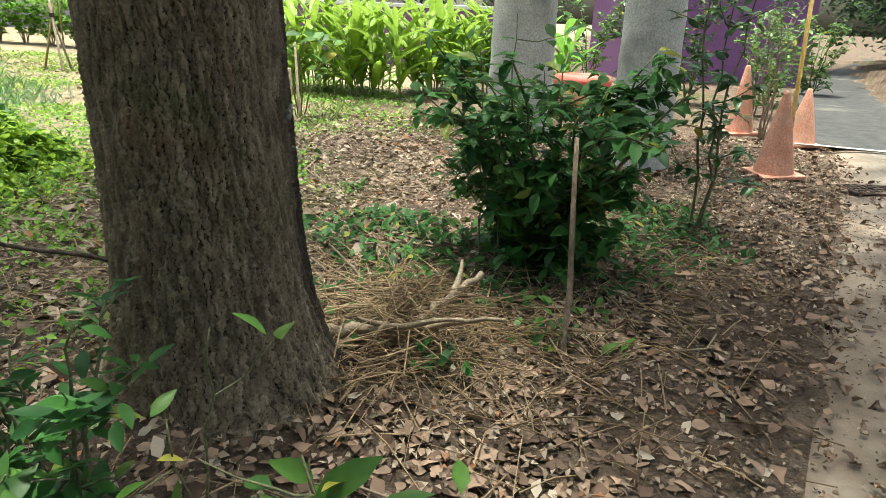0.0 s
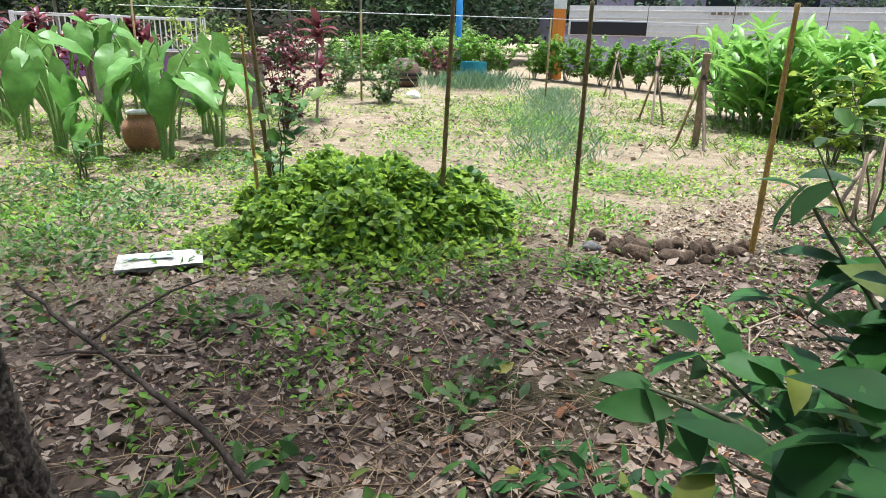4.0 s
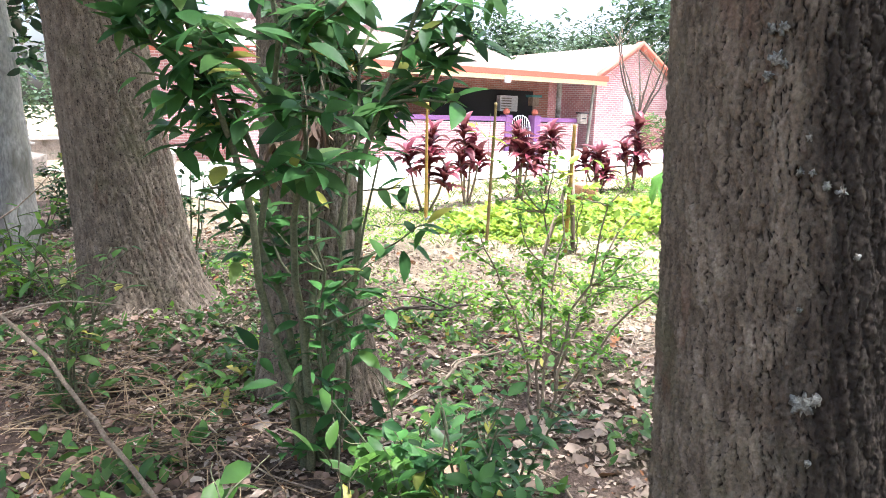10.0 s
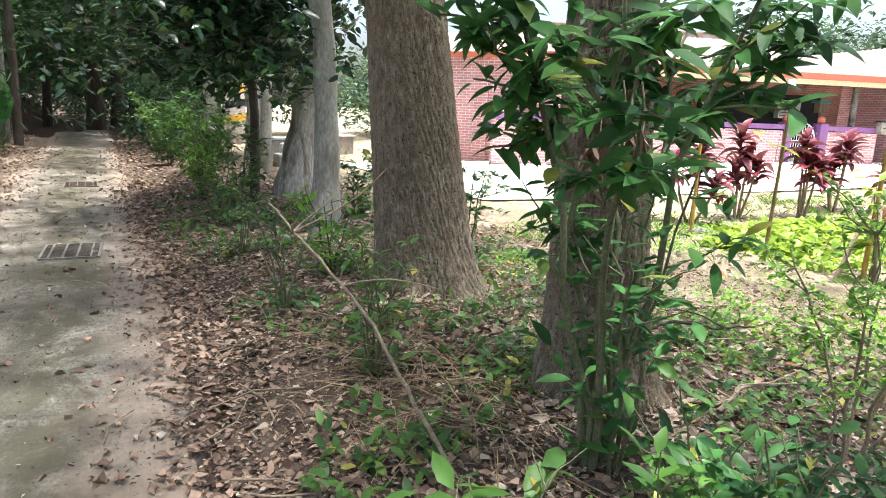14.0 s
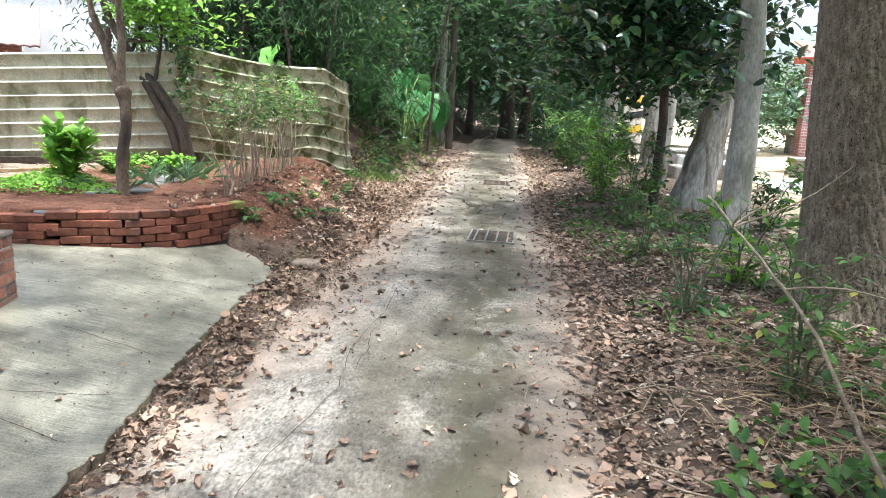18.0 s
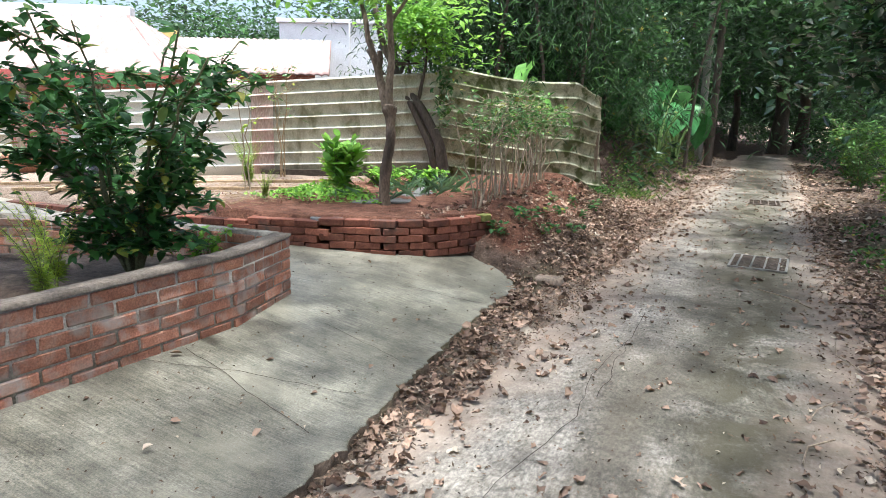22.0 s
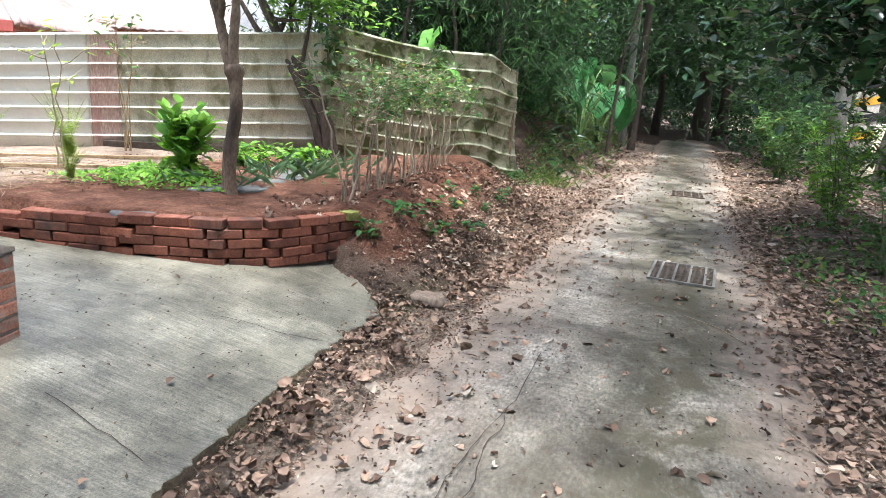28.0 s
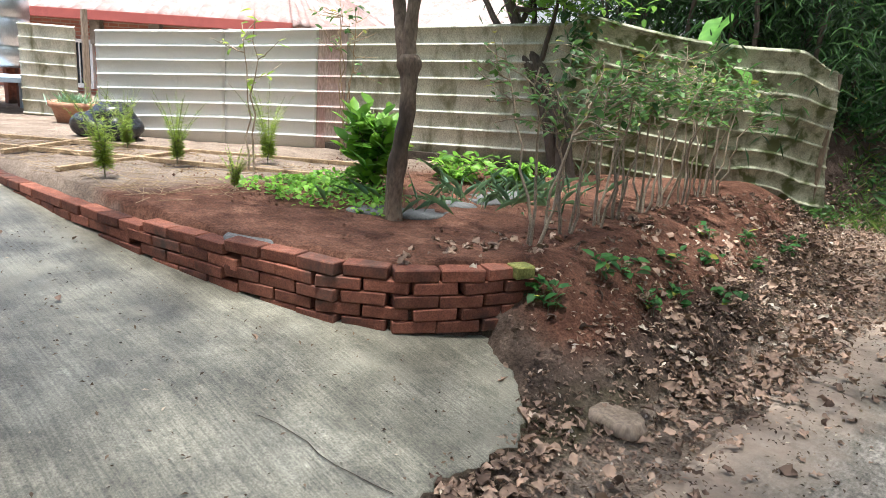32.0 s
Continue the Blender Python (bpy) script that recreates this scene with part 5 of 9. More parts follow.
def sheet(a, b, base, top, mat, label="", bend=None, ribs=8):
    """One sheet between two plan points with level raised ribs. base and top: heights at each end."""
    n, L = 26, math.dist(a, b)
    ux, uy = (b[0] - a[0]) / L, (b[1] - a[1]) / L
    ox, oy = uy, -ux
    rows = []
    for r in range(ribs):
        u0 = r / ribs
        for du, off in ((0.0, 0.0), (0.76, 0.0), (0.82, 0.021), (0.9, 0.021), (0.96, 0.0)):
            rows.append((u0 + du / ribs, off))
    rows.append((1.0, 0.0))
    v = []
    for u, off in rows:
        for k in range(n + 1):
            s = k / n
            zb, zt = base[0] + (base[1] - base[0]) * s, top[0] + (top[1] - top[0]) * s
            o = off + 0.008 * noise.noise((s * 4, u * 3, a[0]))
            z = zb + (zt - zb) * u
            if bend:
                dz, do = bend(s, u)
                z += dz
                o += do
            run = L * s * (1 - 0.07 * u if bend else 1.0)
            v.append((a[0] + ux * run + ox * o, a[1] + uy * run + oy * o, z))
    w = n + 1
    f = np.array([(j * w + k, j * w + k + 1, (j + 1) * w + k + 1, (j + 1) * w + k) for j in range(len(rows) - 1) for k in range(n)])
    ob = grid_part("panel", v, f, mat, fence, label)
    ob.matrix_parent_inverse = fence.matrix_world.inverted()
    md = ob.modifiers.new("thick", "SOLIDIFY")
    md.thickness = 0.006
    return ob


F0, F1, F2, F3, F4, F5 = (-7.32, 7.37), (-6.55, 8.3), (-5.98, 9.0), (-5.8, 9.22), (-3.95, 10.45), (-2.24, 13.4)
sheet((-9.4, 7.25), (-8.9, 7.7), (0.4, 0.4), (1.55, 1.55), M_sheet, "cream sheet beside the barred window")
sheet(F0, F1, (0.45, 0.5), (1.5, 1.6), M_sheet_white, "white ribbed steel sheet")
sheet(F1, F2, (0.5, 0.5), (1.6, 1.7), M_sheet_white, "white ribbed steel sheet")
sheet(F2, F3, (0.5, 0.5), (1.7, 1.73), M_rust, "sheet stained with red paint")
sheet(F3, F4, (0.5, 0.55), (1.73, 1.92), M_sheet, "cream sheet with dark moss stains")


def crumple(s, u):
    """The last sheet sags towards its torn end and bellies out."""
    sag = -0.1 * math.sin(s * math.pi) * u - 0.22 * sm(0.82, 1.0, s) * u * u + 0.16 * sm(0.55, 0.7, s) * (1 - sm(0.78, 0.9, s)) * (1 - u) ** 3
    belly = 0.02 * math.sin(s * 6 + u * 1.5) * u + 0.03 * sm(0.8, 1, s) * math.sin(u * 9 + 1)
    return sag, belly


sheet(F4, F5, (0.5, 0.02), (2.02, 1.95), M_sheet_mossy, "bent mossy steel sheet with a torn end", crumple)
for x, y, z0, z1 in ((-8.86, 7.74, 0.3, 1.75), (-7.34, 7.42, 0.4, 1.5), (-6.6, 8.35, 0.4, 1.62), (-5.9, 9.22, 0.4, 1.75), (-4.0, 10.55, 0.4, 1.95), (-2.35, 13.2, -0.1, 1.7)):
    p = part("post", box_bm(x - 0.03, x + 0.03, y + 0.02, y + 0.08, z0, z1, 0.004), M_wood, fence)
    p.matrix_parent_inverse = fence.matrix_world.inverted()
base_rail = part("base_rail", box_bm(-0.02, 2.3, -0.02, 0.02, 0, 0.09, 0.006), M_crack, fence, "dark timber at the foot of the fence")
base_rail.matrix_parent_inverse = fence.matrix_world.inverted()
base_rail.matrix_basis = pose(F4[0] - 0.05, F4[1] - 0.1, 0.49, 0, 0, 213.5)

# ---------- the garden bed ----------
gt = empty("garden_tree", -3.12, 7.52, 0.5, 0, "small pruned tree with a bent bare trunk in red soil", "tree")
s = np.linspace(0, 1, 26)


def bent(points):
    """A smoothed run of points."""
    p = np.array(points, float)
    c = np.stack([np.interp(s, np.linspace(0, 1, len(p)), p[:, k]) for k in range(3)], 1)
    c[1:-1] = (c[:-2] + 2 * c[1:-1] + c[2:]) / 4
    return c


knob = 0.028 * np.exp(-((s - 0.93) / 0.07) ** 2) + 0.03 * np.exp(-s * 22) + 0.01 * np.exp(-((s - 0.3) / 0.06) ** 2)
tube_part("trunk", [(bent(((0, 0, -0.06), (0.0, 0.0, 0.2), (0.025, 0.0, 0.4), (0.06, 0.01, 0.6), (0.055, 0.01, 0.78), (0.035, 0.02, 0.92))), 0.05 * (1 - 0.12 * s) * (1 + 0.05 * np.sin(s * 41)) + knob)], M_brown_bark, gt, sides=16)
for pts, r0, r1 in ((((0.03, 0.0, 0.86), (-0.04, 0.02, 1.06), (-0.09, 0.03, 1.22), (-0.2, 0.05, 1.5)), 0.045, 0.03), (((0.04, 0.01, 0.88), (0.03, 0.02, 1.08), (0.05, 0.03, 1.3), (0.03, 0.04, 1.6), (-0.01, 0.05, 2.0)), 0.042, 0.024),
        (((-0.2, 0.04, 1.48), (-0.24, 0.05, 1.7), (-0.32, 0.08, 1.88), (-0.5, 0.1, 2.05)), 0.026, 0.014), (((-0.09, 0.03, 1.22), (-0.06, 0.02, 1.32), (-0.07, 0.02, 1.4)), 0.03, 0.024), (((-0.02, 0.04, 1.6), (0.12, 0.1, 1.8), (0.3, 0.15, 2.1)), 0.022, 0.012)):
    tube_part("limb", [(bent(pts), np.linspace(r0, r1, 26) * (1 + 0.06 * np.sin(s * 33)))], M_brown_bark, gt, sides=10)
gr = np.random.default_rng(90)
v, f = clump_leaves(np.stack([gr.normal(-0.2, 0.3, 34), gr.normal(0.1, 0.25, 34), gr.normal(2.0, 0.14, 34)], 1), 0.1, 16, 0.11, 0.045, gr, False, 0.1, 0.2)
grid_part("crown", v, f, L_bright, gt)
gt2 = empty("garden_tree", -3.81, 10.35, 0.5, 0, "leaning dark tree with glossy leaves by the steel fence", "tree")
g2 = bent(((0, 0, -0.06), (-0.06, -0.02, 0.45), (-0.32, -0.05, 0.9), (-0.68, -0.08, 1.36), (-0.92, -0.1, 1.78), (-1.05, -0.1, 2.3)))
tube_part("trunk", [(g2, 0.085 * (1 - 0.55 * s) + 0.05 * np.exp(-s * 16))], M_dark_bark, gt2, sides=14)
g3 = bent(((-0.06, -0.06, -0.05), (-0.18, -0.1, 0.45), (-0.5, -0.12, 1.05), (-0.9, -0.15, 1.38), (-1.1, -0.2, 1.7)))
tube_part("stem", [(g3, np.linspace(0.055, 0.025, 26))], M_dark_bark, gt2, sides=12)
for k, (dx, dy, dz, L) in enumerate(((0.25, 0.0, 0.9, 0.9), (0.0, 0.2, 0.9, 0.9), (0.4, 0.1, 0.7, 0.7), (0.5, -0.05, -0.15, 0.45))):
    tube_part("limb", [(limb_path(g2[11 + 2 * k], (dx, dy, dz), L, 8, 0.22, 0.05), np.linspace(0.03, 0.01, 9))], M_dark_bark, gt2, sides=8)
v, f = clump_leaves(np.stack([gr.normal(-0.3, 0.3, 105), gr.normal(-0.05, 0.22, 105), gr.normal(2.0, 0.25, 105)], 1), 0.12, 18, 0.11, 0.05, gr, False, 0.1, 0.2)
grid_part("crown", v, f, L_bright, gt2)
v, f = clump_leaves(np.stack([gr.normal(0.0, 0.06, 14), gr.normal(-0.1, 0.06, 14), gr.uniform(0.85, 1.5, 14)], 1), 0.07, 9, 0.1, 0.045, gr, False, -0.3, 0.2)
grid_part("low_leaves", v, f, L_deep, gt2)
for k, (x, y, h, n) in enumerate(((-2.28, 7.78, 1.0, 70), (-2.33, 8.15, 1.05, 90), (-2.35, 8.55, 1.1, 110), (-2.4, 8.85, 1.12, 120), (-2.43, 9.25, 1.15, 130), (-2.47, 9.65, 1.15, 130), (-2.5, 10.1, 1.15, 130), (-2.55, 10.55, 1.15, 120), (-2.6, 11.0, 1.1, 110))):
    shrub("twiggy_shrub", x, y, h, 4, 0.34, int(n * 2.4), (0.06, 0.034), L_mid, "thin twiggy hedge plant with sparse leaves", group="twiggy row in red soil", seed=100 + k, stem_r=0.0095, low=0.7, stem_mat=M_twig, twigs=7)
shrub("shrub", -3.92, 8.0, 0.56, 10, 0.2, 300, (0.17, 0.075), L_bright, "bright green upright shrub in the garden bed", seed=110, stem_r=0.01, low=0.1, up=0.8, z=0.5, twigs=2, droop=0.1)
shrub("shrub", -4.35, 8.55, 0.3, 7, 0.2, 200, (0.1, 0.05), L_lime, "small yellow-green shrub in the garden bed", seed=111, stem_r=0.006, low=0.1, up=0.5, z=0.5, twigs=2)
shrub("shrub", -4.0, 9.0, 0.2, 12, 0.45, 360, (0.09, 0.05), L_bright, "low green leafy clump by the fence", seed=112, stem_r=0.005, low=0.2, z=0.5, twigs=3)
shrub("shrub", -3.55, 9.2, 0.2, 12, 0.42, 320, (0.09, 0.05), L_bright, "low green leafy clump by the fence", seed=113, stem_r=0.005, low=0.2, z=0.5, twigs=3)
shrub("sapling", -4.85, 7.6, 1.35, 2, 0.1, 26, (0.09, 0.04), L_lime, "bare thin sapling in the garden bed", "sapling", seed=114, stem_r=0.009, low=0.6, z=0.5, twigs=3, stem_mat=M_twig)
shrub("climber", -5.45, 8.95, 1.5, 4, 0.16, 60, (0.08, 0.035), L_mid, "dry vine stems climbing on the fence", "vine", seed=115, stem_r=0.008, low=0.75, z=0.5, twigs=5, stem_mat=M_straw)
for k, (x, y, h) in enumerate(((-4.9, 6.55, 0.42), (-5.25, 7.2, 0.38), (-4.2, 7.1, 0.2), (-5.1, 7.9, 0.45), (-6.2, 7.2, 0.35))):
    fern(x, y, 0.5, h * 1.55, 12, 120 + k, "feathery green plant in the garden bed")


def ground_cover(name, areas, leaf, mat, label, seed, up=0.5, simple=False):
    rng = np.random.default_rng(seed)
    Ps = []
    for x, y, rx, ry, n, h in areas:
        a, r = rng.uniform(0, 2 * np.pi, n), np.sqrt(rng.uniform(0, 1, n))
        r = r * (1 + 0.18 * np.sin(a * 3 + x) + 0.12 * np.sin(a * 5 + y))
        px, py = x + rx * r * np.cos(a), y + ry * r * np.sin(a)
        dome = np.clip(1 - r ** 2.5, 0.05, 1) * h
        pz = np.array([height(p, q) for p, q in zip(px, py)]) + dome * rng.uniform(0.35, 1.0, n)
        Ps.append(np.stack([px, py, pz], 1))
    P = np.concatenate(Ps)
    D = scatter_ways(len(P), up, rng)
    L = leaf[0] * rng.uniform(0.6, 1.25, len(P))
    v, f = leaf_blades(P, D, top_sides(D, rng, 0.4), L, leaf[1] * L / leaf[0], 0.1, 0.15, simple)
    return tagged(grid_part(name, v, f, mat), label, "plants", kind="stuff")


ground_cover("bed_ground_cover", ((-3.9, 7.55, 0.65, 0.42, 900, 0.08), (-4.0, 7.9, 0.5, 0.4, 500, 0.1)), (0.045, 0.032), L_bright, "low bright green ground cover in red soil", 130)
tufts = ((-1.99, 7.41), (-1.9, 7.42), (-1.9, 7.87), (-1.86, 8.07), (-1.85, 8.54), (-1.66, 8.35), (-1.69, 8.04), (-1.8, 9.02), (-1.58, 8.78), (-1.75, 10.5), (-1.89, 9.89), (-1.83, 10.9), (-2.0, 9.4), (-1.7, 9.6))
for k, (x, y) in enumerate(tufts):
    shrub("bank_weed", x, y, 0.1, 5, 0.08, 16, (0.07, 0.045), L_shrub, "small dark green weed on the leaf-strewn bank", "weed", "bank weeds", seed=700 + k, stem_r=0.002, low=0.4, twigs=1, droop=0.25)
ground_cover("bank_weeds", ((-2.25, 13.4, 0.2, 0.5, 260, 0.12), (-2.1, 15.0, 0.3, 1.5, 500, 0.14)), (0.06, 0.035), L_mid, "small weeds at the foot of the bank", 131)
M_stone = surface("grey_stone", ((0.3, (0.085, 0.083, 0.08)), (0.7, (0.17, 0.167, 0.16))), 8.0, 0.9, 0.5, 70.0, 0.008)


def stone(name, x, y, z, sx, sy, sz, label, seed, mat=M_stone, cat="stone", group="", flat=9.0):
    rng = np.random.default_rng(seed)
    bm = bmesh.new()
    bmesh.ops.create_icosphere(bm, subdivisions=3, radius=1)
    for v in bm.verts:
        k = 1 + 0.22 * noise.noise((v.co.x * 1.6 + seed, v.co.y * 1.6, v.co.z * 1.6))
        v.co = Vector((v.co.x * sx * k, v.co.y * sy * k, min(flat, max(-0.35, v.co.z)) * sz * k))
    ob = part(name, bm, mat, None, "", True)
    ob.matrix_world = pose(x, y, z, 0, 0, rng.uniform(0, 360))
    return tagged(ob, label, cat, group)


for k, (x, y) in enumerate(((-3.3, 7.55), (-3.1, 7.75), (-3.2, 8.15), (-3.25, 8.5), (-3.34, 8.85), (-3.13, 6.61))):
    stone("stepping_stone", x, y, 0.488 if k < 5 else 0.462, 0.2 - 0.02 * (k % 3), 0.13, 0.06, "flat grey stepping stone in red soil", 140 + k, group="stepping stones", flat=0.4)
stone("rock", -1.4, 7.25, 0.02, 0.13, 0.09, 0.07, "flat pale rock at the lane's edge", 150, M_wood, flat=0.45)
wg = np.random.default_rng(155)
wx = np.column_stack([wg.normal(-3.2, 0.22, 170), wg.normal(8.75, 0.5, 170)])
D = scatter_ways(170, 1.2, wg)
v, f = leaf_blades(np.column_stack([wx, [height(a_, b_) + 0.005 for a_, b_ in wx]]), D, top_sides(D, wg), wg.uniform(0.12, 0.3, 170), 0.004, 0.1, 0.35, True)
tagged(grid_part("wispy_grass", v, f, L_bluish), "thin blue-green wispy grass beside stepping stones", "grass", kind="stuff")
# pale edging strips laid on the bed
for k, (x0, y0, x1, y1) in enumerate(((-4.6, 8.9, -7.2, 6.4), (-4.4, 8.0, -6.6, 6.2), (-5.2, 6.35, -5.9, 7.6), (-6.1, 6.25, -6.9, 7.2))):
    st = part("edging_strip", box_bm(0, math.dist((x0, y0), (x1, y1)), -0.018, 0.018, 0, 0.035, 0.006), M_straw)
    st.matrix_world = pose(x0, y0, height(x0, y0) + 0.0, 0, 0, math.degrees(math.atan2(y1 - y0, x1 - x0)))
    tagged(st, "pale bamboo edging strip lying on the bed", "edging", "edging strips")

# things by the far end of the fence
M_terra = surface("terracotta", ((0.3, (0.3, 0.14, 0.08)), (0.7, (0.46, 0.25, 0.16))), 8.0, 0.85, 0.3, 70.0, 0.004)


def lathe(profile, sides=28):
    v, f = [], []
    for r, z in profile:
        for k in range(sides):
            a = 2 * np.pi * k / sides
            v.append((r * math.cos(a), r * math.sin(a), z))
    for j in range(len(profile) - 1):
        for k in range(sides):
            q = (k + 1) % sides
            f.append((j * sides + k, j * sides + q, (j + 1) * sides + q, (j + 1) * sides + k))
    return np.array(v), np.array(f)


def pot(name, x, y, z, profile, mat, label, category="pot"):
    t = empty(name, x, y, z, 0, label, category)
    v, f = lathe(profile)
    grid_part("body", v, f, mat, t, smooth=True)
    return t


fp = pot("flower_pot", -8.36, 7.50, 0.42, ((0.0, 0.0), (0.17, 0.0), (0.24, 0.24), (0.28, 0.27), (0.28, 0.32), (0.25, 0.32), (0.23, 0.28), (0.0, 0.26)), M_terra, "round terracotta pot with grey-green plant")
pr = np.random.default_rng(160)
D = scatter_ways(170, 1.0, pr)
v, f = leaf_blades(np.stack([pr.normal(0, 0.09, 170), pr.normal(0, 0.09, 170), np.full(170, 0.27)], 1), D, top_sides(D, pr), pr.uniform(0.1, 0.24, 170), 0.016, 0.1, 0.1, True)
grid_part("plant", v, f, L_bluish, fp, "spiky grey-green plant")
M_bag = plain("black_plastic", (0.018, 0.019, 0.022), 0.25, spec=0.6)
bm = bmesh.new()
bmesh.ops.create_icosphere(bm, subdivisions=5, radius=1)
for v in bm.verts:
    c = v.co.copy()
    lobe = 1 + 0.22 * math.sin(c.x * 3.2 + 0.6) + 0.3 * noise.noise((c.x * 1.7, c.y * 1.7, c.z * 1.7)) - 0.1 * abs(noise.noise((c.x * 5, c.y * 5, c.z * 3))) - 0.06 * abs(noise.noise((c.x * 13, c.y * 9, c.z * 7)))
    v.co = Vector((c.x * 0.34, c.y * 0.2 * lobe, max(-0.8, c.z) * 0.2 * lobe))
bag_ = part("rubbish_bag", bm, M_bag, None, "", True)
bag_.matrix_world = pose(-6.98, 7.32, 0.62, 0, 0, 48)
tagged(bag_, "crumpled black plastic bag against the fence", "bag")
M_blue = plain("blue_grey_paint", (0.33, 0.4, 0.47), 0.5)
tb = empty("work_table", -9.72, 7.2, 0.42, 0, "blue-grey metal table beside the brick house", "table")
part("tabletop", box_bm(-0.7, 0.3, -0.35, 0.35, 0.44, 0.5, 0.006), M_blue, tb)
for x, y in ((-0.66, -0.3), (0.24, -0.3), (-0.66, 0.3), (0.24, 0.3)):
    part("leg", box_bm(x - 0.045, x + 0.045, y - 0.03, y + 0.03, 0.0, 0.44, 0.005), M_blue, tb)
M_steel = surface("stainless_steel", ((0.3, (0.55, 0.56, 0.57)), (0.7, (0.72, 0.73, 0.74))), 3.0, 0.3, 0.05, 90.0, 0.001, metal=0.85)
wt = pot("water_tank", -10.85, 7.3, 1.0, ((0.0, 0.0), (0.42, 0.0), (0.45, 0.05), (0.46, 0.25), (0.45, 0.27), (0.46, 0.29), (0.46, 0.6), (0.45, 0.62), (0.46, 0.64), (0.46, 1.0), (0.2, 1.15), (0.0, 1.18)), M_steel, "round steel water tank on a brick stand", "water tank")
for x, y in ((-0.3, -0.3), (0.3, -0.3), (-0.3, 0.3), (0.3, 0.3)):
    part("stand_pillar", box_bm(x - 0.1, x + 0.1, y - 0.1, y + 0.1, -0.62, 0.0, 0.006), M_brick, wt)

# ---------- brick house and white building behind the steel fence ----------
def brick_wall_mat(name, c1, c2, mortar, w=0.21, h=0.065):
    m, n, l, b = nodes_of(name)
    tc = n.new("ShaderNodeTexCoord").outputs["Object"]
    sep = n.new("ShaderNodeSeparateXYZ")
    l.new(tc, sep.inputs[0])
    add = n.new("ShaderNodeMath")
    l.new(sep.outputs[0], add.inputs[0])
    l.new(sep.outputs[1], add.inputs[1])
    cmb = n.new("ShaderNodeCombineXYZ")
    l.new(add.outputs[0], cmb.inputs[0])
    l.new(sep.outputs[2], cmb.inputs[1])
    t = n.new("ShaderNodeTexBrick")
    t.inputs["Scale"].default_value = 1.0
    t.inputs["Brick Width"].default_value, t.inputs["Row Height"].default_value = w, h
    t.inputs["Mortar Size"].default_value = 0.009
    t.inputs["Color1"].default_value, t.inputs["Color2"].default_value, t.inputs["Mortar"].default_value = (*c1, 1), (*c2, 1), (*mortar, 1)
    l.new(cmb.outputs[0], t.inputs["Vector"])
    c = mixed(n, l, t.outputs[0], ramp(n, l, noise_node(n, l, tc, 2.2, 6), ((0.3, (0.75, 0.75, 0.75)), (0.7, (1.12, 1.12, 1.12)))), 0.8, "MULTIPLY")
    l.new(c, b.inputs["Base Color"])
    b.inputs["Roughness"].default_value = 0.85
    bp = n.new("ShaderNodeBump")
    bp.inputs["Distance"].default_value = 0.008
    l.new(t.outputs["Fac"], bp.inputs["Height"])
    bp.invert = True
    l.new(bp.outputs[0], b.inputs["Normal"])
    return m


M_house_brick = brick_wall_mat("house_brick", (0.36, 0.13, 0.09), (0.45, 0.19, 0.13), (0.42, 0.33, 0.28))
M_pink_brick = brick_wall_mat("painted_brick", (0.55, 0.23, 0.24), (0.63, 0.32, 0.31), (0.75, 0.66, 0.64), w=0.23, h=0.075)
M_tile = surface("faded_red_tile", ((0.3, (0.2, 0.12, 0.105)), (0.7, (0.33, 0.23, 0.205))), 4.0, 0.8, 0.4, 50.0, 0.006, stain=(0.38, 0.34, 0.315), stain_scale=1.5, stain_at=(0.5, 0.7))
M_white = plain("white_paint", (0.76, 0.76, 0.74), 0.6)
M_white_tile = surface("white_glazed_tile", ((0.3, (0.66, 0.67, 0.68)), (0.7, (0.78, 0.79, 0.8))), 2.0, 0.4, 0.1, 60.0, 0.002)
M_black = plain("black_paint_and_shade", (0.02, 0.02, 0.022), 0.7)
M_purple = plain("purple_paint", (0.23, 0.1, 0.26), 0.55)
M_glass = plain("dark_window_glass", (0.03, 0.035, 0.04), 0.12, spec=0.6)


def ribbed_roof(name, corners, ribs, mat, parent, rib=0.05, thick=0.05, label=""):
    """A tiled slope between eave corners a, b and ridge corners c, d: rows of round cover tiles."""
    a, b, c, d = (np.array(p, float) for p in corners)
    nrm = unit(np.cross(b - a, d - a))
    if nrm[2] < 0:
        nrm = -nrm
    v, n = [], ribs * 4
    prof = (0.0, rib * 0.8, rib, rib * 0.8)
    steps = 14
    for j in range(steps + 1):
        u = j / steps
        for k in range(n + 1):
            s = k / n
            p = a + (b - a) * s
            q = d + (c - d) * s
            v.append(p + (q - p) * u + nrm * (prof[k % 4] + 0.012 * ((u * steps) % 1.0)) + nrm * 0.012 * (j % 2))
    w = n + 1
    f = np.array([(j * w + k, j * w + k + 1, (j + 1) * w + k + 1, (j + 1) * w + k) for j in range(steps) for k in range(n)])
    ob = grid_part(name, v, f, mat, parent, label)
    md = ob.modifiers.new("thick", "SOLIDIFY")
    md.thickness = thick
    return ob


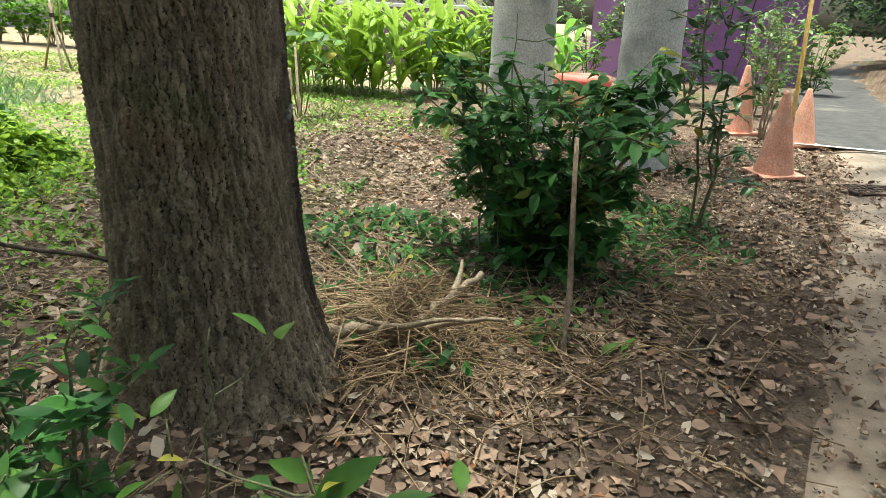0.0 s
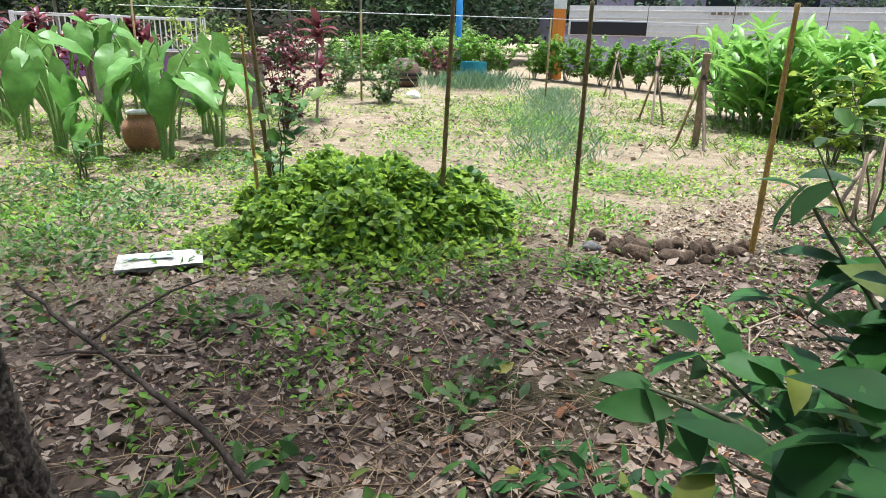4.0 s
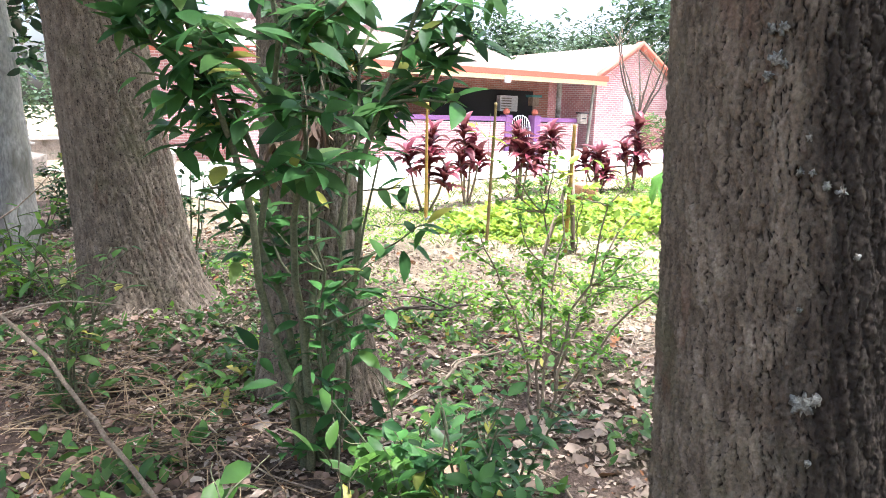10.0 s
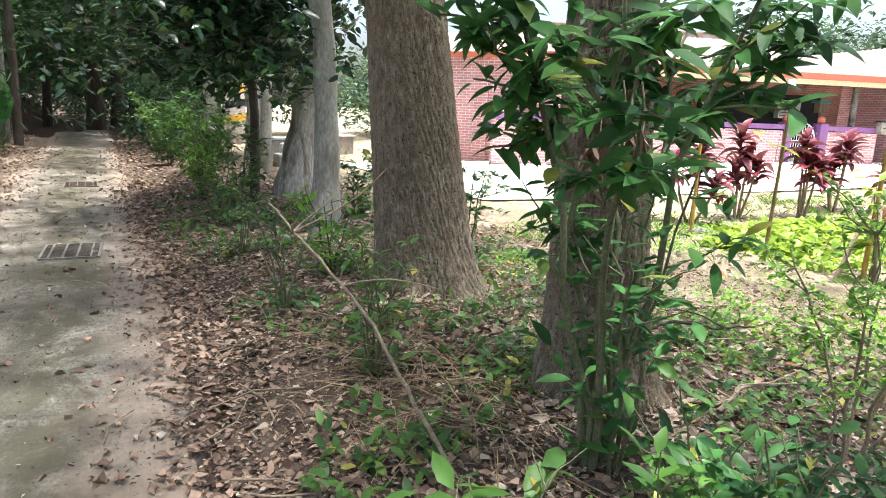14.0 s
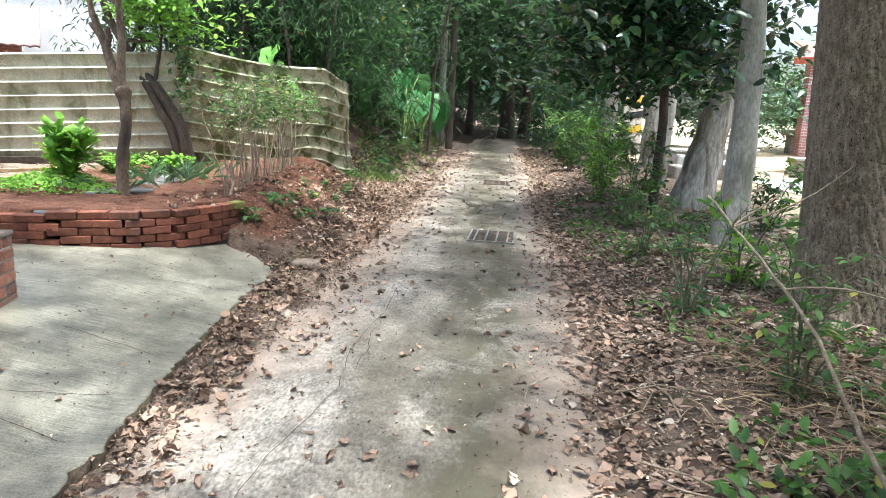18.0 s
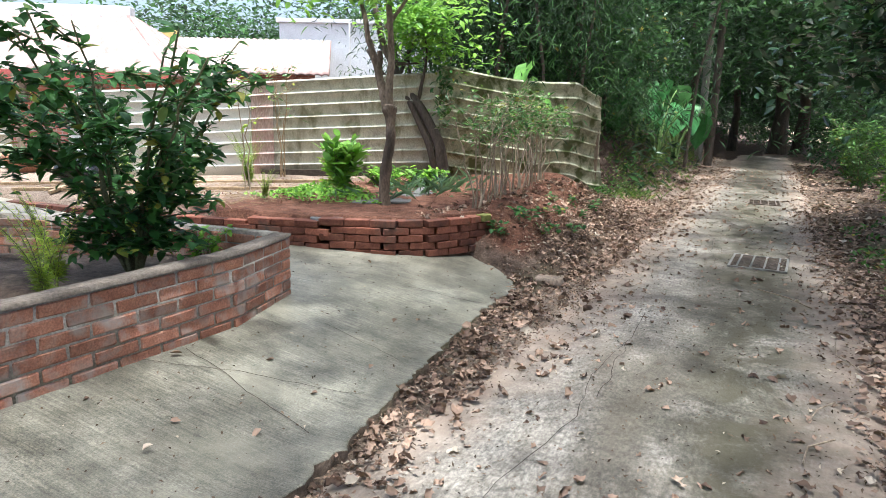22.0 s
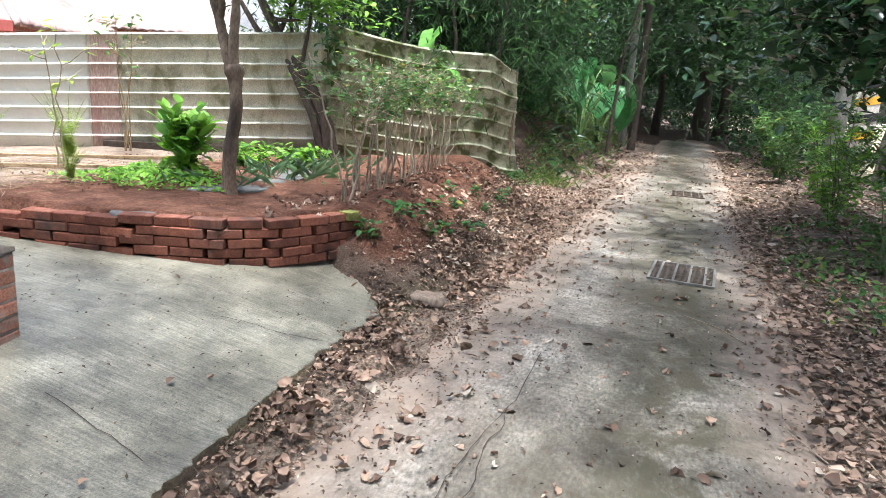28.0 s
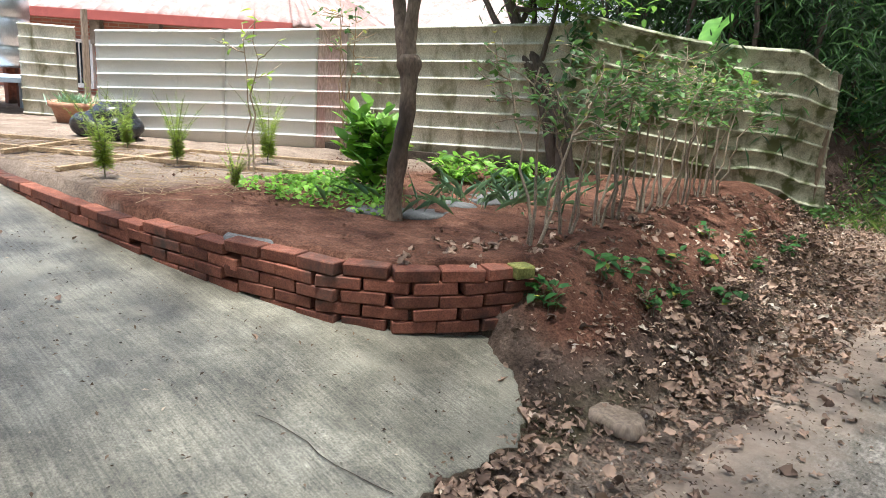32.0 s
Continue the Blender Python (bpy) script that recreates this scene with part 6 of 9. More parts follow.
hw = empty("brick_house", -13.5, 9.5, 0.3, 28, "red brick house with a faded tiled roof behind the fence", "house")
part("wall", box_bm(-5.5, 3.9, 0.0, 0.25, -0.3, 1.62), M_house_brick, hw)
ribbed_roof("roof", ((4.2, -0.45, 1.62), (4.2, 6.2, 1.62), (2.2, 3.0, 3.05), (2.2, 2.8, 3.05)), 20, M_tile, hw)
part("gable_wall", box_bm(3.65, 3.9, 0.25, 5.0, -0.3, 1.7), M_house_brick, hw)
ribbed_roof("roof", ((-6, -0.45, 1.62), (4.2, -0.45, 1.62), (2.2, 2.9, 3.05), (-6, 2.9, 3.05)), 40, M_tile, hw)
ribbed_roof("roof", ((-6, 6.2, 1.62), (4.2, 6.2, 1.62), (2.2, 2.9, 3.05), (-6, 2.9, 3.05)), 40, M_tile, hw)
part("ridge", box_bm(-6.1, 2.3, 2.75, 3.05, 3.0, 3.25, 0.03), M_white, hw, "pale raised ridge")
part("eave_board", box_bm(-6, 4.2, -0.49, -0.45, 1.5, 1.66, 0.005), plain("red_eave_paint", (0.4, 0.1, 0.08), 0.6), hw, "red eave board")
WX, WZ, WW, WH = -0.27, 0.75, 0.20, 0.36
win = part("window", box_bm(WX - WW, WX + WW, -0.03, 0.05, WZ - WH, WZ + WH, 0.004), M_glass, hw)
for x0, x1, z0, z1 in ((WX - WW - 0.06, WX - WW, WZ - WH, WZ + WH), (WX + WW, WX + WW + 0.06, WZ - WH, WZ + WH), (WX - WW - 0.06, WX + WW + 0.06, WZ + WH, WZ + WH + 0.06), (WX - WW - 0.06, WX + WW + 0.06, WZ - WH - 0.08, WZ - WH)):
    part("frame", box_bm(x0, x1, -0.06, 0.04, z0, z1, 0.004), M_white, win)
for k in range(4):
    part("bar", box_bm(WX - WW * 0.7 + WW * 0.45 * k, WX - WW * 0.7 + WW * 0.45 * k + 0.02, -0.055, -0.04, WZ - WH, WZ + WH), M_white, win)
for x in (0.1, 1.35, 2.6):
    part("pier", box_bm(x - 0.11, x + 0.11, -0.1, 0.0, 1.1, 1.62, 0.01), M_mortar, hw)

hw2 = empty("tiled_house", -17.5, 18.0, 0.3, 24, "low house with a pale tiled roof and yellow ridge", "house")
part("wall", box_bm(-4, 5, 0, 0.25, -0.3, 2.4), M_house_brick, hw2)
ribbed_roof("roof", ((-4.6, -0.5, 2.2), (5.6, -0.5, 2.2), (5.0, 3.2, 3.6), (-4.0, 3.2, 3.6)), 40, M_tile, hw2)
part("ridge", box_bm(-4.1, -0.6, 3.1, 3.35, 3.5, 3.85, 0.04), plain("yellow_glaze", (0.62, 0.46, 0.16), 0.4), hw2, "yellow glazed ridge")
wb = empty("white_building", -14.6, 23.4, 0.3, 23, "plain white tiled building with a barred window", "building")
part("wall", box_bm(-1.9, 6.0, 0, 5.0, -0.3, 4.3, 0.02), M_white_tile, wb)
part("parapet", box_bm(-2.0, 6.1, -0.08, 5.1, 4.3, 4.45, 0.02), M_white_tile, wb)
part("downpipe", box_bm(0.7, 0.78, -0.1, -0.02, -0.3, 4.3, 0.02), M_white, wb)
wwin = part("window", box_bm(-1.7, -0.65, -0.03, 0.06, 2.35, 2.95, 0.004), M_glass, wb)
for k in range(11):
    part("bar", box_bm(-1.68 + 0.1 * k, -1.66 + 0.1 * k, -0.07, -0.045, 2.32, 2.98), M_white, wwin)
part("sill", box_bm(-1.8, -0.55, -0.12, 0.0, 2.25, 2.32, 0.005), M_white, wwin)

# ---------- bamboo thicket and big-leaved plants on the bank ----------
bam = empty("bamboo_clump", -4.6, 14.6, 0.6, 0, "dense dark bamboo thicket behind the fence", "bamboo")
bgr = np.random.default_rng(170)
for k in range(40):
    x, y = bgr.normal(0, 1.2), bgr.normal(0.6, 1.1)
    a = bgr.uniform(0, 6.28)
    tube_part("culm", [(np.array([(x, y, -0.2), (x + 0.1 * math.cos(a), y + 0.1 * math.sin(a), 1.6), (x + 0.5 * math.cos(a), y + 0.5 * math.sin(a), 3.6), (x + 1.2 * math.cos(a), y + 1.2 * math.sin(a), 5.2)]), (0.035, 0.03, 0.022, 0.01))], M_dark_bark, bam, sides=7)
c = np.stack([bgr.normal(0.4, 1.35, 1500), bgr.normal(0.1, 1.2, 1500), bgr.uniform(0.5, 5.4, 1500)], 1)
P = np.repeat(c, 26, axis=0) + bgr.normal(0, 0.2, (1500 * 26, 3))
D = scatter_ways(len(P), -0.55, bgr)
v, f = leaf_blades(P, D, top_sides(D, bgr), bgr.uniform(0.12, 0.24, len(P)), 0.02, 0.1, 0.2, True)
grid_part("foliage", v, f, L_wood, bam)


def heart_leaf(L=0.5, W=0.4, seed=1, fold=0.35):
    """A broad arrow-shaped leaf with a midrib fold, rippled edge and drooping tip. Foot at the origin, tip along +x."""
    rng = np.random.default_rng(seed)
    v, f = [], []
    knots = ((-0.28, 0.16), (-0.16, 0.4), (0.0, 0.5), (0.18, 0.5), (0.36, 0.45), (0.55, 0.35), (0.74, 0.22), (0.9, 0.09), (1.0, 0.0))
    rows = np.linspace(-0.28, 1.0, 20)
    prof = [(q, float(np.interp(q, [k[0] for k in knots], [k[1] for k in knots]))) for q in rows]
    cols = 12
    for q, w in prof:
        for k in range(cols + 1):
            u = k / cols * 2 - 1
            x = q * L + 0.28 * L * (1 - abs(u)) * min(1.0, max(0.0, -q / 0.28))
            y = u * w * W
            vein = 0.012 * L * math.sin(q * 30 - abs(u) * 9) * abs(u) * (1 - abs(u) * 0.4)
            wave = 0.03 * L * math.sin(q * 11 + seed * 2 + (2.0 if u > 0 else 0.0)) * abs(u) ** 2
            v.append((x, y, abs(u) * w * W * fold - 0.28 * L * max(q, 0) ** 2 + vein + wave + rng.normal(0, 0.002 * L)))
    c = cols + 1
    for j in range(len(prof) - 1):
        for k in range(cols):
            f.append((j * c + k, j * c + k + 1, (j + 1) * c + k + 1, (j + 1) * c + k))
    return mesh_of("leaf", v, np.array(f))


heart = [heart_leaf(0.6, 0.44, s, 0.2) for s in range(3)]
for me in heart:
    me.materials.append(L_taro)
    me.polygons.foreach_set("use_smooth", [True] * len(me.polygons))


def big_leaf_plant(name, x, y, z, tall, n, label, seed, size=1.0, category="plant", group="", hang=55, open_=0.5, leaves=heart):
    """Long arching stalks, each with one broad heart-shaped leaf."""
    rng = np.random.default_rng(seed)
    t = empty(name, x, y, z, 0, label, category, group)
    for k in range(n):
        a = 2 * np.pi * k / n + rng.uniform(-0.5, 0.5)
        h = tall * rng.uniform(0.6, 1.0)
        out = open_ * rng.uniform(0.5, 1.1) * tall
        s = np.linspace(0, 1, 10)[:, None]
        p0, p2 = np.array([0.05 * math.cos(a), 0.05 * math.sin(a), -0.03]), np.array([out * math.cos(a), out * math.sin(a), h])
        p1 = np.array([0.15 * out * math.cos(a), 0.15 * out * math.sin(a), h * 0.75])
        path = (1 - s) ** 2 * p0 + 2 * s * (1 - s) * p1 + s ** 2 * p2
        tube_part("stalk", [(path, np.linspace(0.028, 0.011, 10) * size)], M_stalk, t, sides=7)
        lf = new("leaf", leaves[rng.integers(0, 3)])
        lf.parent = t
        sc = size * rng.uniform(0.75, 1.15)
        lf.matrix_basis = pose(*p2, 0, 0, math.degrees(a)) @ pose(0, 0, 0, rng.uniform(-25, 25), hang + rng.uniform(-34, 30), 0) @ Matrix.Diagonal((sc, sc, sc, 1))
    return t


M_stalk = surface("pale_green_stalk", ((0.3, (0.16, 0.27, 0.08)), (0.7, (0.28, 0.4, 0.14))), 9.0, 0.5, 0.1, 80.0, 0.003)
ear = [heart_leaf(0.6, 0.7, s + 7, 0.12) for s in range(3)]
for me in ear:
    me.materials.append(foliage("elephant_ear_leaf", (0.03, 0.14, 0.045), (0.08, 0.27, 0.08), 0.35, 0.3))
    me.polygons.foreach_set("use_smooth", [True] * len(me.polygons))
big_leaf_plant("elephant_ear", -1.95, 18.0, 0.35, 1.8, 10, "giant green elephant-ear plant on the bank", 180, 0.9, group="elephant ears", hang=42, open_=0.5, leaves=ear)
big_leaf_plant("elephant_ear", -2.35, 16.9, 0.7, 1.2, 7, "giant green elephant-ear plant on the bank", 181, 0.95, group="elephant ears", hang=55, leaves=ear)
big_leaf_plant("elephant_ear", -1.8, 20.4, 0.25, 1.5, 7, "giant green elephant-ear plant on the bank", 183, 1.1, group="elephant ears", hang=50, leaves=ear)
big_leaf_plant("elephant_ear", -3.2, 12.1, 0.55, 1.55, 3, "lone broad green leaf over the fence", 182, 0.75, group="elephant ears", hang=20, open_=0.1)
for x, y in ((-1.55, 25.2), (-1.2, 24.6)):
    up_ = empty("utility_pole", x, y, height(x, y) - 0.1, 0, "tall weathered pole at the lane's edge", "pole", "poles at the lane")
    tube_part("shaft", [([(0, 0, 0), (0.02, 0, 2), (0.03, 0, 4), (0.05, 0, 7.5)], (0.13, 0.12, 0.11, 0.1))], M_pale_bark if x < -1.4 else M_dark_bark, up_, sides=14)

# ---------- canes and stakes in the garden ----------
def cane(x, y, tall, lean, r, mat, label, nodes_=7, name="garden_pole", group="garden poles"):
    t = empty(name, x, y, height(x, y), 0, label, "pole", group)
    s = np.linspace(0, 1, nodes_ * 6 + 1)
    p = np.stack([lean[0] * s, lean[1] * s, -0.05 + (tall + 0.05) * s], 1)
    ring = np.array([1.22 if i % 6 == 0 else 1.0 for i in range(len(s))])
    tube_part("shaft", [(p, r * (1 - 0.25 * s) * ring)], mat, t, sides=9)
    return t


cane(6.32, 0.92, 1.4, (0.02, 0.06), 0.014, M_bamboo, "thin yellow bamboo pole leaning on a darker one")
cane(6.72, 0.76, 1.7, (0.02, 0.12), 0.022, M_cane, "dark old cane standing in ground ivy")
cane(5.53, -0.33, 1.78, (0.0, -0.06), 0.019, M_cane, "tall dark bamboo cane with a blue tip")
cane(4.81, -1.05, 1.66, (0.0, 0.0), 0.018, M_cane, "tall brown bamboo cane beside a small stone")
cane(4.29, -2.22, 1.68, (0.0, -0.02), 0.021, M_bamboo, "bright yellow bamboo pole in the garden")
cane(7.3, 7.8, 1.62, (0.0, 0.02), 0.024, M_bamboo, "yellow bamboo pole among red plants")
cane(6.62, 6.25, 1.62, (0.05, -0.02), 0.02, M_cane, "thin brown cane with a drooping leaf")
q3 = cane(6.95, 5.4, 1.4, (0.01, -0.02), 0.026, M_bamboo, "yellow pole tied to a wooden stake")
tube_part("stake", [([(-0.25, 0.12, 0), (0.0, 0.0, 0.85)], (0.025, 0.02))], M_wood, q3, sides=7)
tube_part("stake", [([(0.1, -0.05, 0), (0.02, -0.02, 0.95)], (0.03, 0.022))], M_wood, q3, sides=7)
shrub("seedling", 6.98, 5.32, 1.0, 4, 0.3, 60, (0.16, 0.09), L_lime, "young yellow-green plant tied to a pole", "sapling", seed=200, stem_r=0.008, low=0.4, twigs=3)
shrub("seedling", 6.6, 0.72, 1.05, 4, 0.28, 70, (0.15, 0.1), L_mid, "young lobed-leaf plant tied to canes", "sapling", seed=201, stem_r=0.008, low=0.35, twigs=4)
shrub("seedling", 6.62, 6.28, 1.5, 1, 0.06, 10, (0.13, 0.05), L_lime, "thin seedling beside a cane", "sapling", seed=202, stem_r=0.005, low=0.85, twigs=2)
shrub("seedling", 8.05, 2.35, 0.45, 3, 0.16, 22, (0.17, 0.1), L_mid, "small broad-leaved seedling in weeds", "sapling", seed=203, stem_r=0.009, low=0.4, twigs=2)
shrub("sapling", 4.72, -4.05, 1.25, 3, 0.5, 40, (0.22, 0.12), L_mid, "young broad-leaved sapling held by crossed stakes", "sapling", seed=204, stem_r=0.011, low=0.4, twigs=3, lean=(-0.1, 0.15))


def tripod(x, y, tall, spread, label, board=False, seed=1):
    rng = np.random.default_rng(seed)
    t = empty("tripod_stake", x, y, height(x, y), rng.uniform(0, 90), label, "stake", "plant supports")
    for k in range(3):
        a = 2 * np.pi * k / 3
        tube_part("leg", [([(spread * math.cos(a), spread * math.sin(a), -0.04), (-0.06 * math.cos(a), -0.06 * math.sin(a), tall * rng.uniform(0.92, 1.05))], (0.022, 0.018))], M_wood if k else M_cane, t, sides=7)
    if board:
        b = part("board", box_bm(-0.05, 0.05, -0.015, 0.015, 0, tall * 1.12, 0.006), M_wood, t)
        b.matrix_basis = pose(0.0, -0.3, -0.05, 0, 0, 0) @ pose(0, 0, 0, -17, 0, 0)
    bm = bmesh.new()
    bmesh.ops.create_cone(bm, cap_ends=True, segments=10, radius1=0.045, radius2=0.04, depth=0.07)
    bmesh.ops.translate(bm, verts=bm.verts, vec=(0, 0, tall * 0.78))
    part("binding", bm, M_crack, t)
    return t


tripod(8.35, -5.35, 1.25, 0.28, "tripod of stakes with a weathered board", True, 1)
tripod(10.5, -6.3, 1.2, 0.26, "tripod of thin bare stakes", False, 2)
tripod(14.0, -8.0, 1.05, 0.34, "tripod of thin bare stakes", False, 3)
xs = empty("crossed_stakes", 4.8, -3.85, 0, 0, "crossed wooden stakes beside a sapling", "stake")
for a, b in (((0.05, 0.18, -0.03), (0.1, -0.3, 0.58)), ((-0.05, 0.0, -0.03), (-0.05, 0.0, 0.6)), ((-0.08, -0.16, -0.03), (0.05, -0.36, 0.9))):
    tube_part("stake", [([a, b], (0.02, 0.016))], M_wood, xs, sides=7)

# ---------- ground ivy mound, ground cover, weeds ----------
def ivy_mound(x, y, rx, ry, tall, n, leaf, seed):
    """A steep-sided cushion of creeping leaves: leaves all over its top and flanks."""
    rng = np.random.default_rng(seed)
    a = rng.uniform(0, 2 * np.pi, n)
    q = rng.uniform(0, 1, n) ** 0.6
    wob = 1 + 0.12 * np.sin(a * 3 + 1) + 0.08 * np.sin(a * 7) + 0.05 * np.sin(a * 13)
    px, py = x + rx * q * wob * np.cos(a), y + ry * q * wob * np.sin(a)
    lump = np.array([0.8 + 0.4 * noise.noise((u * 2.2, w * 2.2, 3.0)) + 0.2 * noise.noise((u * 6, w * 6, 1.0)) for u, w in zip(px, py)])
    pz = np.array([height(u, w) for u, w in zip(px, py)]) + tall * lump * (1 - q ** 5) * (1 - 0.35 * rng.random(n) ** 2) + 0.02
    out = np.column_stack([np.cos(a) * q, np.sin(a) * q, 0.25 - 0.2 * q])
    D = unit(out + rng.normal(0, 0.5, (n, 3)))
    N = unit(np.column_stack([np.cos(a) * q ** 3, np.sin(a) * q ** 3, np.full(n, 0.9)]) + rng.normal(0, 0.3, (n, 3)))
    L = leaf[0] * rng.uniform(0.55, 1.2, n)
    v, f = leaf_blades(np.column_stack([px, py, pz]), D, N, L, leaf[1] * L / leaf[0], 0.12, 0.2)
    return tagged(grid_part("ivy_mound", v, f, L_ivy), "mound of bright green ground ivy", "plants", kind="stuff")


ivy_mound(6.05, 0.12, 1.2, 1.05, 0.42, 11000, (0.075, 0.058), 210)
ground_cover("ivy_fringe", ((4.95, 0.5, 0.55, 0.7, 900, 0.1), (5.5, 1.2, 0.5, 0.35, 500, 0.1), (4.95, -0.35, 0.4, 0.4, 420, 0.08), (7.0, 0.3, 0.9, 0.9, 900, 0.12), (6.2, -1.0, 0.9, 0.4, 600, 0.12)), (0.055, 0.04), L_ivy, "ground ivy straggling over the litter", 209)
ground_cover("bright_crop", ((8.3, 6.7, 1.6, 1.0, 1700, 0.2), (9.6, 5.6, 1.6, 1.1, 1500, 0.22), (7.6, 6.9, 0.8, 0.5, 500, 0.15)), (0.12, 0.09), L_lime, "bed of bright yellow-green crop leaves", 211)
wr = np.random.default_rng(212)
patches = []
for k in range(420):
    x, y = wr.uniform(2.8, 13.0), wr.uniform(-8.5, 9.0)
    if noise.noise((x * 0.35, y * 0.35, 4.0)) > -0.1:
        patches.append((x, y, wr.uniform(0.2, 0.7), wr.uniform(0.2, 0.6), int(wr.uniform(30, 110)), wr.uniform(0.03, 0.1)))
patches += [(6.4, 2.5, 0.9, 0.6, 700, 0.12), (6.2, 3.3, 0.6, 0.5, 300, 0.1), (4.9, 2.6, 0.6, 0.8, 200, 0.06), (5.6, -1.7, 0.8, 0.5, 500, 0.1), (7.5, -2.5, 1.4, 0.7, 600, 0.1), (11.0, -4.0, 2.2, 0.8, 900, 0.12), (4.4, 4.4, 1.0, 0.7, 260, 0.05), (3.0, 4.9, 0.5, 0.6, 220, 0.08), (9.0, -1.5, 1.4, 0.6, 420, 0.1)]
ground_cover("shade_weeds", ((6.9, 1.9, 1.0, 0.6, 700, 0.1), (7.6, 3.0, 1.0, 0.8, 800, 0.1), (5.7, 2.3, 0.6, 0.5, 320, 0.1), (8.3, 0.9, 0.7, 0.5, 380, 0.12)), (0.06, 0.035), L_mid, "patches of low green weeds in the shade", 214, simple=True)
ground_cover("garden_weeds", patches, (0.05, 0.028), L_bright, "scattered low green weeds in dry soil", 213, simple=True)
wp = np.column_stack([wr.uniform(3.4, 16.0, 62000), wr.uniform(-8.5, 9.0, 62000)])
keep = np.array([noise.noise((x * 0.55, y * 0.55, 12.0)) + 0.5 * noise.noise((x * 2.1, y * 2.1, 3.0)) - 0.12 * sm(1.5, 4.0, y) - 0.45 * (1 - sm(4.6, 6.2, x)) > wr.uniform(-0.28, 0.3) for x, y in wp])
wp = wp[keep]
wz = np.array([height(x, y) for x, y in wp]) + wr.uniform(0.005, 0.05, len(wp))
D = scatter_ways(len(wp), 0.5, wr)
v, f = leaf_blades(np.column_stack([wp, wz]), D, top_sides(D, wr, 0.4), wr.uniform(0.03, 0.075, len(wp)), 0.03, 0.12, 0.15, True)
tagged(grid_part("creeping_weeds", v, f, L_ivy), "carpet of small creeping weeds over dry soil", "weeds", kind="stuff")
gb = []
for k in range(1500):
    x, y = wr.uniform(4.0, 14.0), wr.uniform(-8.0, 9.5)
    if noise.noise((x * 0.5 + 9, y * 0.5, 2.0)) > 0.05:
        gb.append((x, y))
gb += [(wr.normal(-1.95, 0.25), wr.uniform(13.5, 26)) for _ in range(500)]
gb += [(wr.normal(10.5, 0.7), wr.normal(8.9, 0.5)) for _ in range(60)]
gb = np.array(gb)
P = np.repeat(gb, 7, axis=0) + wr.normal(0, 0.035, (len(gb) * 7, 2))
P = np.column_stack([P, [height(a, b) for a, b in P]])
D = scatter_ways(len(P), 1.3, wr)
v, f = leaf_blades(P, D, top_sides(D, wr), wr.uniform(0.06, 0.2, len(P)), 0.007, 0.1, 0.2, True)
tagged(grid_part("grass", v, f, L_grass), "thin tufts of green and straw grass", "grass", kind="stuff")
q = wr.uniform(0, 1, 2600)
sx = 7.6 + 8.0 * q ** 0.8
sy = -2.6 - 4.7 * q ** 0.8 + wr.normal(0, 0.45, 2600)
P = np.column_stack([sx, sy, [height(a, b) for a, b in zip(sx, sy)]])
D = scatter_ways(2600, 1.8, wr)
v, f = leaf_blades(P, D, top_sides(D, wr), wr.uniform(0.08, 0.22, 2600), 0.012, 0.1, 0.2, True)
tagged(grid_part("seedling_rows", v, f, L_bluish), "rows of thin blue-green seedlings", "crop", kind="stuff")
P = np.column_stack([wr.normal(16.2, 0.55, 700), wr.normal(-5.3, 0.6, 700), np.full(700, 0.28)])
D = scatter_ways(700, 2.0, wr)
v, f = leaf_blades(P, D, top_sides(D, wr), wr.uniform(0.35, 0.6, 700), 0.016, 0.1, 0.1, True)
tagged(grid_part("scallion_bed", v, f, L_bluish), "clump of blue-green scallion leaves", "crop", kind="stuff")

# ---------- strap-leaved and broad-leaved plants ----------
def strap_leaf(L, W, arch, n=7):
    v, f = [], []
    for i in range(n + 1):
        s = i / n
        w = W * 0.5 * math.sin(math.pi * min(1, 0.12 + 0.88 * s)) ** 0.75 if s < 1 else 0.0
        x, z = L * s * (1 - 0.25 * arch * s), L * (0.25 * s - arch * s * s * 0.6)
        for u in (-1, 0, 1):
            v.append((x, u * w, z + abs(u) * w * 0.45))
    for i in range(n):
        for k in range(2):
            f.append((i * 3 + k, i * 3 + k + 1, (i + 1) * 3 + k + 1, (i + 1) * 3 + k))
    return mesh_of("leaf", v, np.array(f))


cord = [strap_leaf(0.46, 0.135, 0.75 + 0.15 * k) for k in range(3)]
for me in cord:
    me.materials.append(L_red)


